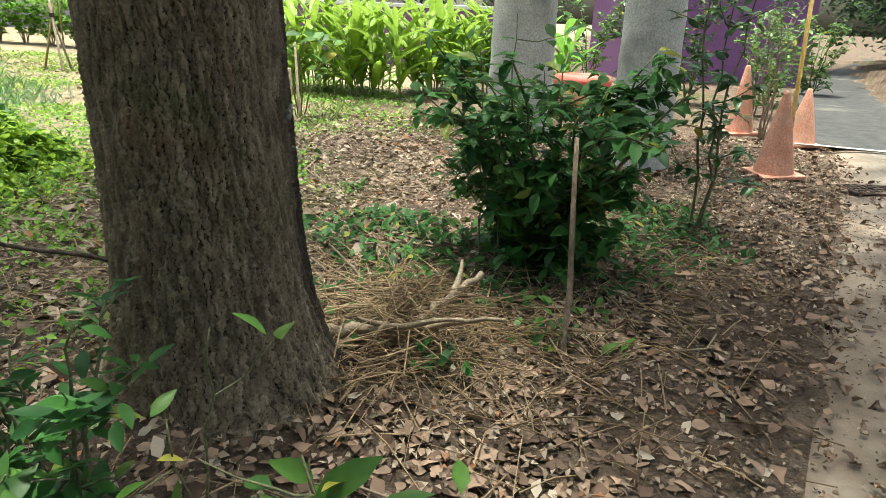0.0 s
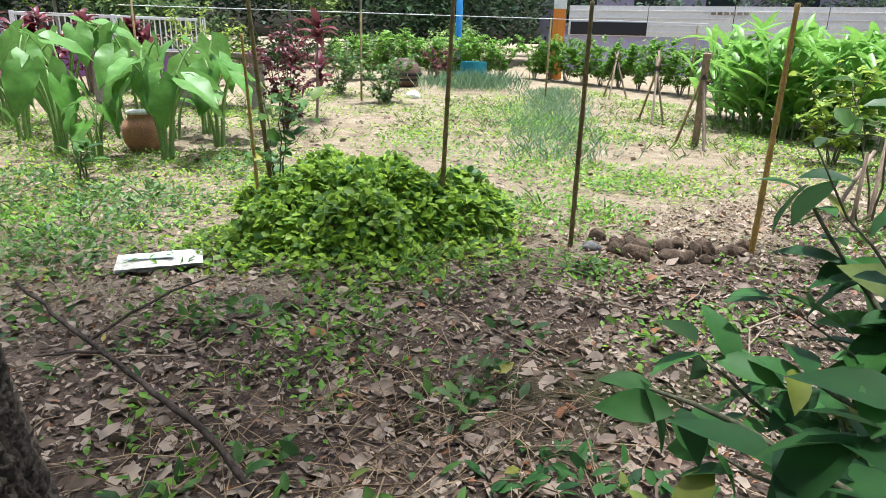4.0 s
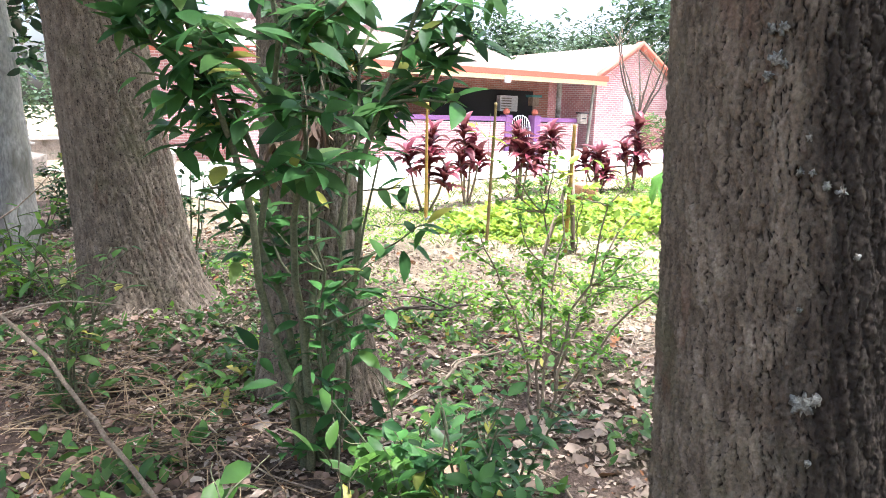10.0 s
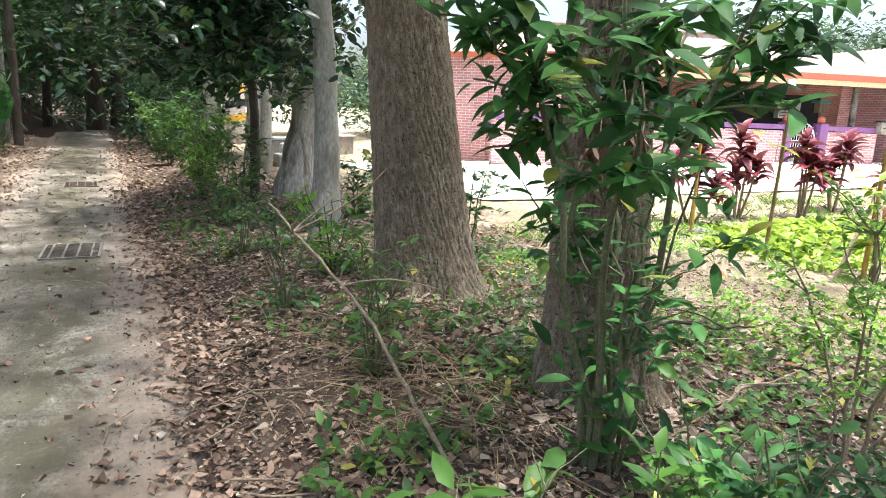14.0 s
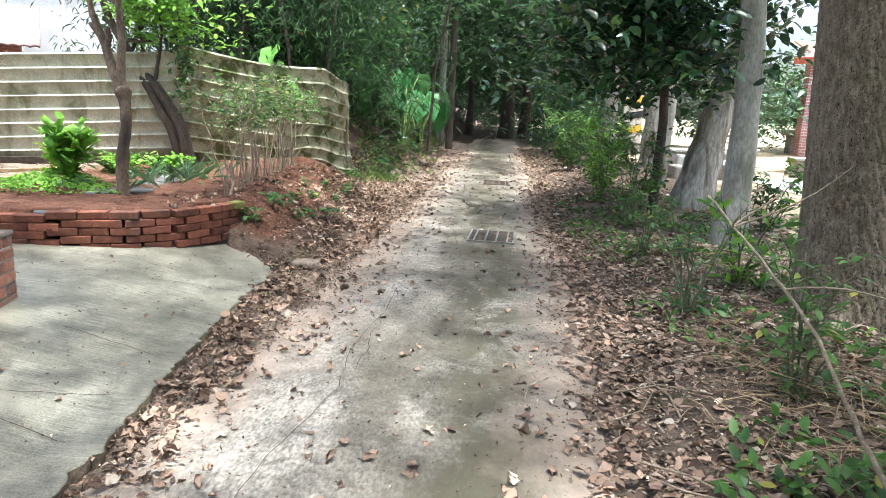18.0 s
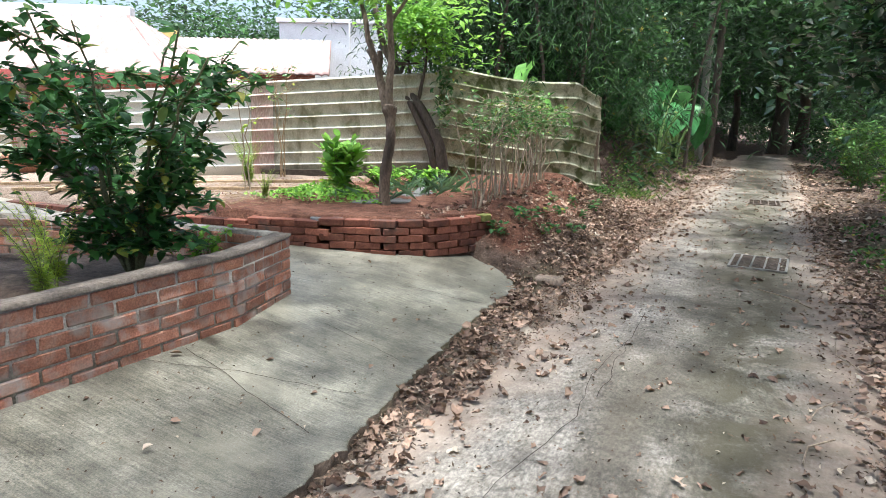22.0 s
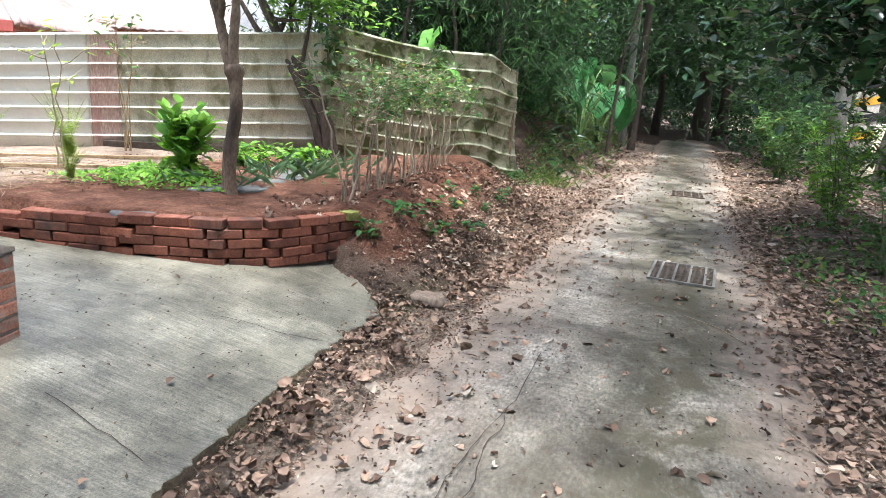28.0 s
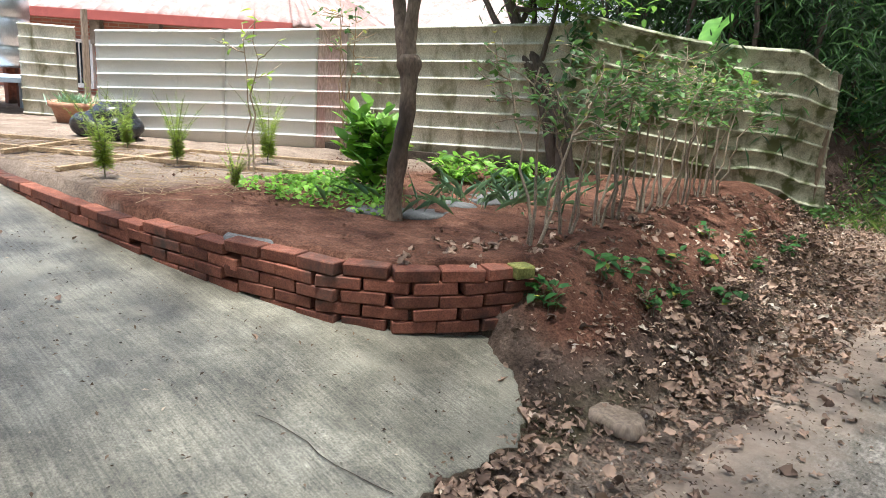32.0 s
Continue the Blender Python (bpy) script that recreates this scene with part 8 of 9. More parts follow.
for k in range(11):
    x = g0 + 0.31 + 0.083 * k
    top = 0.72 + 0.5 * math.sqrt(max(0, 1 - ((k - 5) / 5.2) ** 2))
    tube_part("bar", [([(x, 0, 0.05), (x, 0, top)], (0.012, 0.012))], M_white, gate, sides=6)
arc = [(g0 + 0.725 + 0.43 * math.cos(a), 0, 0.72 + 0.5 * math.sin(a)) for a in np.linspace(0, np.pi, 17)]
tube_part("arch", [(arc, np.full(17, 0.02))], M_white, gate, sides=7)
for z in (0.08, 0.7):
    tube_part("rail", [([(g0 + 0.29, 0, z), (g0 + 1.16, 0, z)], (0.018, 0.018))], M_white, gate, sides=7)
mb = empty("mailbox", WR.x - 0.1, WR.y - 0.25, 0.3, ang, "small grey mailbox on the front wall", "mailbox")
part("body", box_bm(-0.15, 0.15, -0.12, 0.06, 0.98, 1.32, 0.015), M_mortar, mb)
part("roof", box_bm(-0.19, 0.19, -0.16, 0.1, 1.325, 1.37, 0.01), M_black, mb)
part("slot", box_bm(-0.1, 0.1, -0.126, -0.121, 1.15, 1.18), M_black, mb)
bh = empty("birdhouse", WR.x - 0.6, WR.y + 1.4, 0.3, ang, "green-roofed wooden birdhouse on a bracket", "birdhouse")
part("body", box_bm(-0.15, 0.15, -0.12, 0.12, 1.55, 1.85, 0.01), M_wood, bh)
part("roof", box_bm(-0.22, 0.22, -0.18, 0.18, 1.85, 1.93, 0.01), plain("teal_paint", (0.08, 0.28, 0.26), 0.5), bh)
part("post", box_bm(-0.03, 0.03, -0.03, 0.03, -0.2, 1.55), M_wood, bh)
up1 = empty("utility_pole", 22.0, 13.2, 0.3, 0, "leaning pale pole before the gable", "pole")
tube_part("shaft", [([(0, 0, -0.1), (0.25, -0.1, 3.6)], (0.06, 0.045))], M_pale_bark, up1, sides=10)
# bare tree before the gable wing
dt = empty("bare_tree", 19.8, 10.3, 0.36, 0, "leafless many-branched small tree before the house", "tree")
dr_ = np.random.default_rng(330)
tp = limb_path((0, 0, -0.05), (0.05, 0.05, 1), 1.1, 6, 0.08, 0.0, dr_)
tube_part("trunk", [(tp, np.linspace(0.09, 0.07, 7))], M_dark_bark, dt, sides=10)
for k in range(7):
    a = 2 * np.pi * k / 7
    lp = limb_path(tp[-1], (0.55 * math.cos(a), 0.55 * math.sin(a), 1.0), dr_.uniform(2.0, 2.9), 9, 0.16, 0.05, dr_)
    tube_part("limb", [(lp, np.linspace(0.04, 0.012, 10))], M_dark_bark, dt, sides=6)
    tw = []
    for q in range(12):
        i = dr_.integers(2, 10)
        b = dr_.uniform(0, 6.28)
        tw.append((limb_path(lp[i], (math.cos(b), math.sin(b), 0.9), dr_.uniform(0.4, 1.1), 5, 0.2, 0.03, dr_), np.linspace(0.009, 0.003, 6)))
    tagged(tube_part("branchwork", tw, M_wood, dt, sides=4), kind="stuff")
# yard clutter far off beyond the tree row
for k, (x, y, sx, sy, sz, m) in enumerate(((5.6, 20.5, 0.9, 0.5, 0.5, M_mortar), (6.9, 21.5, 0.8, 0.45, 0.55, M_mortar), (9.0, 19.5, 1.2, 0.5, 0.42, M_mortar), (8.2, 17.4, 1.0, 0.5, 0.4, M_mortar))):
    t = empty("concrete_planter", x, y, height(x, y), 20 * k, "grey concrete planter box in the yard", "planter", "yard planters")
    part("box", box_bm(-sx, sx, -sy, sy, -0.05, sz, 0.02), m, t)
    part("rim", box_bm(-sx - 0.04, sx + 0.04, -sy - 0.04, sy + 0.04, sz, sz + 0.06, 0.015), M_pave, t)
rp = empty("red_pavilion", 12.5, 28.5, 0.3, 15, "red-roofed brick pavilion beyond the yard", "pavilion")
part("pillar", box_bm(-0.35, 0.35, -0.35, 0.35, -0.2, 3.4, 0.02), M_house_brick, rp)
part("pillar", box_bm(2.6, 3.3, -0.35, 0.35, -0.2, 3.4, 0.02), M_house_brick, rp)
ribbed_roof("roof", ((-0.9, -1.2, 3.3), (4.0, -1.2, 3.3), (3.6, 1.0, 4.2), (-0.5, 1.0, 4.2)), 20, M_red_paint, rp, 0.05)
sp = empty("striped_post", 5.3, 26.5, height(5.3, 26.5), 0, "thick post with yellow and black warning stripes", "post")
tube_part("shaft", [([(0, 0, -0.1), (0, 0, 2.4)], (0.34, 0.34))], M_mortar, sp, sides=20)
M_warn = plain("yellow_warning_paint", (0.72, 0.42, 0.04), 0.5)
for k in range(4):
    vv = []
    for j in range(21):
        a = 2 * np.pi * j / 20
        zz = 0.5 + 0.5 * k + 0.25 * a / np.pi * 0.8
        vv += [(0.348 * math.cos(a), 0.348 * math.sin(a), zz), (0.348 * math.cos(a), 0.348 * math.sin(a), zz + 0.24)]
    grid_part("stripe", vv, np.array([(2 * j, 2 * j + 2, 2 * j + 3, 2 * j + 1) for j in range(20)]), M_warn if k % 2 == 0 else M_black, sp, "yellow stripe" if k % 2 == 0 else "black stripe")

# low parapet and stone blocks in the yard
pw = empty("low_wall", 12.3, 30.2, height(12.3, 30.2), 8, "weathered concrete low wall with a flat coping", "wall")
part("body", box_bm(0.2, 4.4, -0.2, 0.2, -0.1, 0.75, 0.03), M_mortar, pw)
part("coping", box_bm(0.0, 4.6, -0.3, 0.3, 0.75, 0.98, 0.04), M_mortar, pw)
for k, (x, y, sx, sz, m) in enumerate(((5.0, 18.2, 0.36, 0.5, M_pave), (4.6, 17.5, 0.26, 0.32, M_mortar), (5.7, 17.9, 0.3, 0.42, M_mortar))):
    bk = part("stone_block", box_bm(-sx, sx, -sx * 0.7, sx * 0.7, -0.05, sz, 0.05), m)
    bk.matrix_world = pose(x, y, height(x, y), 4 * k, 5 - 4 * k, 25 * k - 10)
    tagged(bk, "rough pale concrete block dumped among weeds", "block", "dumped blocks")

# ---------- beside the lane behind the start ----------
st = empty("broken_stake", 0.94, 1.45, height(0.94, 1.45), 0, "pale broken wooden stake before the dark shrub", "stake")
tube_part("shaft", [([(0, 0, -0.05), (0.0, -0.14, 0.25), (0.03, -0.32, 0.55), (0.05, -0.47, 0.8)], (0.013, 0.0125, 0.0115, 0.01))], M_brown_bark, st, sides=9)
M_palm = surface("palm_bark", ((0.3, (0.46, 0.46, 0.44)), (0.7, (0.66, 0.66, 0.63))), 3.0, 0.85, 0.3, 60.0, 0.005, stain=(0.25, 0.25, 0.22), stain_scale=2.0)
for k, (x, y, r, h) in enumerate(((0.57, -2.75, 0.25, 5.2), (1.95, -4.3, 0.34, 5.4))):
    pt = empty("palm_tree", x, y, height(x, y), 0, "pale smooth grey palm trunk beside the lane", "tree", "palms")
    s = np.linspace(0, 1, 46)
    tube_part("trunk", [(np.stack([0.04 * s, 0.02 * s, -0.05 + h * s], 1), r * (1.15 - 0.3 * s) * (1 + 0.015 * (np.arange(46) % 3 == 0)))], M_palm, pt, sides=24)
    for q in range(9):
        a = 2 * np.pi * q / 9
        sp_ = np.linspace(0, 1, 10)
        path = np.stack([2.2 * sp_ * math.cos(a), 2.2 * sp_ * math.sin(a), h + 0.9 * sp_ - 1.5 * sp_ ** 2], 1)
        i = np.repeat(np.linspace(0.1, 1, 34), 2)
        foot = np.stack([np.interp(i, sp_, path[:, c]) for c in range(3)], 1)
        side = np.tile([1, -1], 34)
        D = np.stack([-math.sin(a) * side + 0.4 * math.cos(a), math.cos(a) * side + 0.4 * math.sin(a), np.full(68, -0.35)], 1)
        v, f = leaf_blades(foot, D, np.tile([0, 0, 1.0], (68, 1)), 0.55 * (1.1 - 0.6 * np.abs(i - 0.5)), 0.035, 0.1, 0.2, True)
        grid_part("frond", v, f, L_mid, pt)

M_cone = surface("faded_cone_plastic", ((0.3, (0.62, 0.26, 0.17)), (0.7, (0.75, 0.42, 0.31))), 6.0, 0.6, 0.2, 70.0, 0.003, stain=(0.5, 0.3, 0.22), stain_scale=7.0)


def traffic_cone(x, y, tall, tilt, label):
    t = empty("traffic_cone", x, y, height(x, y) + 0.01, 0, label, "traffic cone", "faded cones")
    bpy.context.view_layer.update()
    t.matrix_world = pose(x, y, height(x, y) + 0.01, tilt[0], tilt[1], 20)
    v, f = lathe(((0.175, 0.03), (0.17, 0.05), (0.1, tall * 0.55), (0.03, tall - 0.02), (0.02, tall), (0.0, tall)), 30)
    grid_part("body", v, f, M_cone, t, smooth=True)
    part("base", box_bm(-0.2, 0.2, -0.2, 0.2, 0.0, 0.035, 0.01), M_cone, t)
    return t


traffic_cone(-0.76, -5.4, 0.85, (0, 2), "tall faded orange traffic cone on bare soil")
traffic_cone(-0.66, -2.78, 0.76, (-2, 3), "faded orange traffic cone at the lane's edge")
traffic_cone(-1.35, -4.85, 0.66, (0, 0), "faded orange traffic cone with a yellow bar")
yb = empty("barrier_bar", -0.9, -3.4, 0.0, 0, "yellow pole standing among the cones", "pole")
tube_part("shaft", [([(0, 0, -0.05), (0.03, -0.25, 1.9)], (0.022, 0.02))], M_bamboo, yb, sides=9)
shrub("sapling", -1.0, -5.2, 1.6, 5, 0.35, 300, (0.09, 0.045), L_mid, "thin leafy sapling among traffic cones", "sapling", seed=350, stem_r=0.012, low=0.45, twigs=5, stem_mat=M_twig)
shrub("sapling", -1.3, -7.6, 1.7, 6, 0.6, 500, (0.1, 0.05), L_mid, "leafy bush behind the cones", "shrub", seed=351, stem_r=0.012, low=0.2, twigs=5, stem_mat=M_twig)
# stack of painted tyres
for k, (z, c, s) in enumerate(((0.0, (0.78, 0.62, 0.2), 0.4), (0.2, (0.75, 0.42, 0.22), 0.38), (0.4, (0.68, 0.16, 0.12), 0.38))):
    t = empty("painted_tyre", 1.3, -5.9, height(1.3, -5.9) + z, 10 * k, "painted tyre stacked as a planter", "tyre", "stacked painted tyres")
    v, f = lathe(((s - 0.12, 0.0), (s, 0.02), (s + 0.03, 0.1), (s, 0.18), (s - 0.12, 0.2), (s - 0.15, 0.1), (s - 0.12, 0.0)), 30)
    grid_part("body", v, f, plain("tyre_paint", c, 0.6), t, smooth=True)
pw = empty("purple_wall", 3.2, -14.6, 0, 3, "long purple wall with a pale slatted screen", "wall")
part("wall", box_bm(-0.5, 7.6, 0, 0.25, -0.2, 1.5), M_purple, pw)
part("coping", box_bm(-0.55, 7.65, -0.05, 0.3, 1.502, 1.6, 0.02), M_white, pw)
for k in range(46):
    part("slat", box_bm(0.4 + 0.15 * k, 0.5 + 0.15 * k, -0.06, -0.003, 1.05, 1.48), M_white, pw)
pb = empty("purple_building", -2.75, -18.7, 0, 14, "purple painted building behind the palms", "building")
part("wall", box_bm(0.0, 4.6, 0, 4, -0.2, 3.6), M_purple, pb)
for k in range(1):
    wi = part("window", box_bm(1.2 + 2.6 * k, 2.4 + 2.6 * k, -0.05, 0.05, 1.2, 2.4), M_glass, pb)
    part("frame", box_bm(1.12 + 2.6 * k, 2.48 + 2.6 * k, -0.04, -0.003, 1.12, 1.19), M_white, wi)
part("roof_slab", box_bm(-0.2, 4.8, -0.3, 4.2, 3.602, 3.8, 0.02), M_white, pb)

# steel grating and drains in the lane
M_iron = surface("rusty_iron", ((0.3, (0.1, 0.075, 0.06)), (0.7, (0.24, 0.19, 0.15))), 14.0, 0.6, 0.4, 120.0, 0.003, metal=0.4)
M_galv = surface("worn_galvanised_steel", ((0.3, (0.19, 0.18, 0.165)), (0.7, (0.34, 0.33, 0.3))), 20.0, 0.5, 0.2, 120.0, 0.002, metal=0.6)


def drain(x, y, w, d, rz, label, mat, nx_=14, ny_=6, wide=0.004):
    t = empty("drain_grate", x, y, 0.018, rz, label, "drain grate", "drain grates")
    # flat dark sheet paints the shade of a pit under the bars
    part("pit_shade", box_bm(-w / 2, w / 2, -d / 2, d / 2, 0.0, 0.003), M_crack, t, "flat dark sheet painting the shaded pit")
    for a, b, c, e in ((-w / 2, w / 2, -d / 2 - 0.02, -d / 2), (-w / 2, w / 2, d / 2, d / 2 + 0.02), (-w / 2 - 0.02, -w / 2, -d / 2 - 0.02, d / 2 + 0.02), (w / 2, w / 2 + 0.02, -d / 2 - 0.02, d / 2 + 0.02)):
        part("frame", box_bm(a, b, c, e, 0.0, 0.016), mat, t)
    for k in range(nx_):
        xx = -w / 2 + w * (k + 0.5) / nx_
        part("bar", box_bm(xx - wide, xx + wide, -d / 2, d / 2, 0.004, 0.016), mat, t)
    for k in range(ny_):
        yy = -d / 2 + d * (k + 0.5) / ny_
        part("cross_bar", box_bm(-w / 2, w / 2, yy - 0.006, yy + 0.006, 0.0045, 0.0135), M_iron, t)
    return t


drain(0.18, 8.95, 0.46, 0.62, -4, "square steel drain grate in the concrete lane", M_galv, 4, 17, 0.009)
drain(0.3, 14.4, 0.46, 0.6, 0, "steel drain grate far along the lane", M_iron, 4, 9, 0.007)
drain(-1.05, -0.5, 0.3, 0.6, -10, "iron drain grate in the lane", M_iron, 6, 5)
drain(-2.0, -2.55, 1.7, 0.3, 12, "long rusty iron grating across the lane", M_iron, 26, 4)

# ---------- fallen wood and straw ----------
def stick(name, pts, r, mat, label, cat="branch", group="fallen branches", forks=0, seed=1):
    rng = np.random.default_rng(seed)
    p = np.array(pts, float)
    x, y = p[0][:2]
    t = empty(name, x, y, height(x, y), 0, label, cat, group)
    q = p - np.array([x, y, height(x, y)])
    s = np.linspace(0, 1, 24)
    c = np.stack([np.interp(s, np.linspace(0, 1, len(q)), q[:, k]) for k in range(3)], 1)
    c[1:-1] = (c[:-2] + c[1:-1] + c[2:]) / 3
    c[1:-1] += rng.normal(0, r * 0.35, (22, 3))
    tube_part("wood", [(c, np.linspace(r, r * 0.4, 24))], mat, t, sides=8)
    for k in range(forks):
        i = rng.integers(5, 20)
        a = rng.uniform(0, 6.28)
        tube_part("twig", [(limb_path(c[i], (math.cos(a), math.sin(a), 0.35), rng.uniform(0.15, 0.5), 6, 0.25, 0.0, rng), np.linspace(r * 0.5, r * 0.2, 7))], mat, t, sides=6)
    return t


stick("dead_branch", ((2.75, 1.36, 0.05), (2.95, 1.5, 0.2), (3.2, 1.7, 0.28), (3.5, 1.95, 0.42), (3.7, 2.1, 0.5)), 0.014, M_dark_bark, "thin dark dead branch rising from litter", forks=2, seed=1)
stick("dead_branch", ((1.9, 1.95, 0.16), (1.75, 1.75, 0.16), (1.5, 1.68, 0.15), (1.42, 1.45, 0.2), (1.3, 1.3, 0.28)), 0.03, M_twig, "pale forked branch on dry straw", forks=4, seed=2)
stick("dead_branch", ((2.2, 1.6, 0.14), (1.95, 1.4, 0.14), (1.7, 1.25, 0.12), (1.3, 1.1, 0.1)), 0.02, M_twig, "grey branch lying in litter", forks=3, seed=3)
stick("dead_branch", ((3.9, -0.5, 0.03), (3.75, -0.62, 0.05), (3.6, -0.75, 0.04)), 0.014, M_twig, "short pale branch on fallen leaves", forks=2, seed=4)
stick("dead_branch", ((3.5, 4.95, 0.06), (3.7, 4.85, 0.16), (3.95, 4.7, 0.12), (4.15, 4.55, 0.15)), 0.016, M_dark_bark, "dark curved branch in the litter", forks=2, seed=5)
stick("dead_branch", ((1.52, 3.95, 0.06), (1.4, 4.15, 0.35), (1.3, 4.3, 0.62), (1.1, 4.55, 0.9), (1.0, 4.75, 1.05)), 0.01, M_twig, "bare leaning sapling stem at the lane's edge", forks=4, seed=6)
stick("dead_branch", ((3.0, 3.9, 0.06), (3.3, 4.0, 0.1), (3.7, 3.95, 0.07)), 0.013, M_twig, "thin branch in the litter", forks=3, seed=7)
stick("dead_branch", ((0.35, 3.6, 0.03), (0.45, 3.75, 0.035), (0.6, 3.8, 0.03)), 0.006, M_twig, "small twig on the lane", seed=8)
for k, (x, y, h, n, m) in enumerate(((-0.4, -8.6, 2.0, 700, L_deep), (0.5, -9.8, 2.2, 800, L_deep), (-1.9, -9.5, 1.7, 600, L_mid), (1.4, -10.6, 1.8, 600, L_mid), (-3.2, -12.0, 1.6, 600, L_mid))):
    shrub("shrub", x, y, h, 7, 0.75, n, (0.13, 0.065), m, "leafy bush before the purple wall", group="bushes by the purple wall", seed=360 + k, stem_r=0.012, low=0.15, twigs=6)

# ---------- fallen leaves, straw and twigs: uncounted ----------
lr = np.random.default_rng(400)


def litter(name, pts, size, label, curl=0.13, mat=L_litter, lift=0.012, close=False):
    pts = np.asarray(pts)
    z = np.array([max(height(x, y) + 0.012 * noise.noise((x * 6, y * 6, 1.3)), 0.018 if abs(x - road_mid(y)) < 1.12 else -1) for x, y in pts])
    P = np.column_stack([pts, z + lr.uniform(0.0, lift, len(pts))])
    a = lr.uniform(0, 2 * np.pi, len(P))
    D = np.stack([np.cos(a), np.sin(a), lr.normal(0.06, 0.22, len(P))], 1)
    N = np.array([0, 0, 1.0]) + lr.normal(0, 0.38, (len(P), 3))
    L = size[0] * (0.45 + 0.95 * lr.random(len(P)) ** 1.4)
    v, f = leaf_blades(P, D, N, L, size[1] * L / size[0] * lr.uniform(0.7, 1.2, len(P)), curl, 0.12 if not close else lr.uniform(-0.25, 0.45, (len(P), 1)), smooth_edge=close)
    crush = 0.09 if close else 0.05
    v = v + lr.normal(0, 1, v.shape) * np.repeat(L, len(v) // len(P))[:, None] * crush
    return tagged(grid_part(name, v, f, mat), label, "leaves", kind="stuff")


def in_zone(n, x0, x1, y0, y1, keep):
    p = np.column_stack([lr.uniform(x0, x1, n), lr.uniform(y0, y1, n)])
    w = np.array([keep(x, y) for x, y in p])
    return p[lr.random(n) < w]


verge = in_zone(70000, -2.0, 5.4, -5.0, 11.0, lambda x, y: sm(0.75, 1.25, x - road_mid(y)) * (0.55 + 0.45 * noise.noise((x, y, 2.0))) * (1 - 0.65 * sm(3.8, 5.4, x)))
near = verge[:, 0] < 2.2 + 0.5 * lr.normal(size=len(verge))
litter("lane_side_litter", verge[near], (0.06, 0.04), "brown leaves thick along the lane's edge", mat=L_litter_dark)
litter("leaf_litter", verge[~near], (0.078, 0.05), "thick litter of dry brown leaves under the trees")
edge_pts = in_zone(22000, 0.5, 2.6, -4.5, 13.0, lambda x, y: sm(0.7, 1.0, x - road_mid(y)) * (1 - 0.8 * sm(1.3, 2.6, x)))
litter("edge_litter", edge_pts, (0.055, 0.036), "reddish-brown leaves drifted against the lane", mat=L_litter_dark)
verge2 = in_zone(9000, 0.6, 3.6, 11.0, 27.0, lambda x, y: sm(0.8, 1.2, x - road_mid(y)) * 0.8)
litter("leaf_litter_far", verge2, (0.085, 0.052), "dry brown leaves along the lane", mat=L_litter_dark)
strip = in_zone(9500, -1.9, -0.7, 1.5, 7.5, lambda x, y: 0.62 * (1 - sm(0.14, 0.46, x - slab_edge(y))) * (0.15 + 0.85 * sm(-0.15, 0.3, noise.noise((x * 3, y * 3, 5.0)))) if x > slab_edge(y) - (0.02 if y < 6.75 else 0.14) else 0.0)
slope = in_zone(11000, -2.5, -0.95, 6.9, 14.5, lambda x, y: (0.16 + 0.84 * (1 - sm(0.25, 0.75, up_bank(x, y)))) * (1 - 0.85 * sm(0.05, 0.3, x - toe_x(y))) * behind_wall(x, y) * (0.4 + 0.6 * sm(-0.2, 0.3, noise.noise((x * 2.2, y * 2.2, 5.0)))))
far_left = in_zone(5000, -2.4, -0.9, 14.5, 30.0, lambda x, y: 0.7 * (1 - 0.8 * sm(0.0, 0.4, x - toe_x(y))))
litter("leaf_litter_bank", np.concatenate([strip, slope, far_left]), (0.062, 0.036), "dry leaves caught between the apron and the lane", 0.3, L_litter_dark, 0.03, True)
onroad = in_zone(14000, -1.6, 1.2, -6.0, 24.0, lambda x, y: 0.5 * (0.25 + sm(0.2, 1.0, abs(x - road_mid(y) - 0.1))))
litter("lane_leaves", onroad, (0.052, 0.033), "scattered dry leaves on the concrete lane", 0.3, L_litter_dark, 0.004, True)
garden = in_zone(28000, 4.5, 13.0, -8.0, 9.0, lambda x, y: 0.55 * (0.5 + noise.noise((x * 0.6, y * 0.6, 8.0))))
litter("garden_leaves", garden, (0.075, 0.048), "dry leaves scattered over the garden soil")
ap = lr.uniform(0, 1, (30, 2))
apx = np.column_stack([-1.6 - 3.6 * ap[:, 0] ** 1.6, 3.6 + 3.0 * ap[:, 1]])
apx = np.array([p for p in apx if p[1] < wall_y(p[0]) - 0.2 and not (p[0] < -2.35 and p[1] < 5.5)])
P = np.column_stack([apx, [slab_z(x) + 0.012 for x, _ in apx]])
D = scatter_ways(len(P), 0.05, lr)
v, f = leaf_blades(P, D, top_sides(D, lr, 0.3), lr.uniform(0.03, 0.062, len(P)), 0.03, 0.4, 0.1)
tagged(grid_part("apron_leaves", v, f, L_litter_dark), "a few dry leaves on the concrete apron", "leaves", kind="stuff")
bits = in_zone(30000, -2.4, -0.8, 1.5, 14.0, lambda x, y: (1 - 0.75 * sm(0.3, 0.7, up_bank(x, y))) * (1 - 0.6 * sm(-1.25, -0.9, x)) * (1.0 if x > slab_edge(min(y, 7.4)) else 0.0))
D = scatter_ways(len(bits), 0.15, lr)
v, f = leaf_blades(np.column_stack([bits, [height(x, y) + 0.016 for x, y in bits]]), D, top_sides(D, lr, 0.5), lr.uniform(0.01, 0.04, len(bits)), lr.uniform(0.006, 0.02, len(bits)), 0.3, 0.1, True)
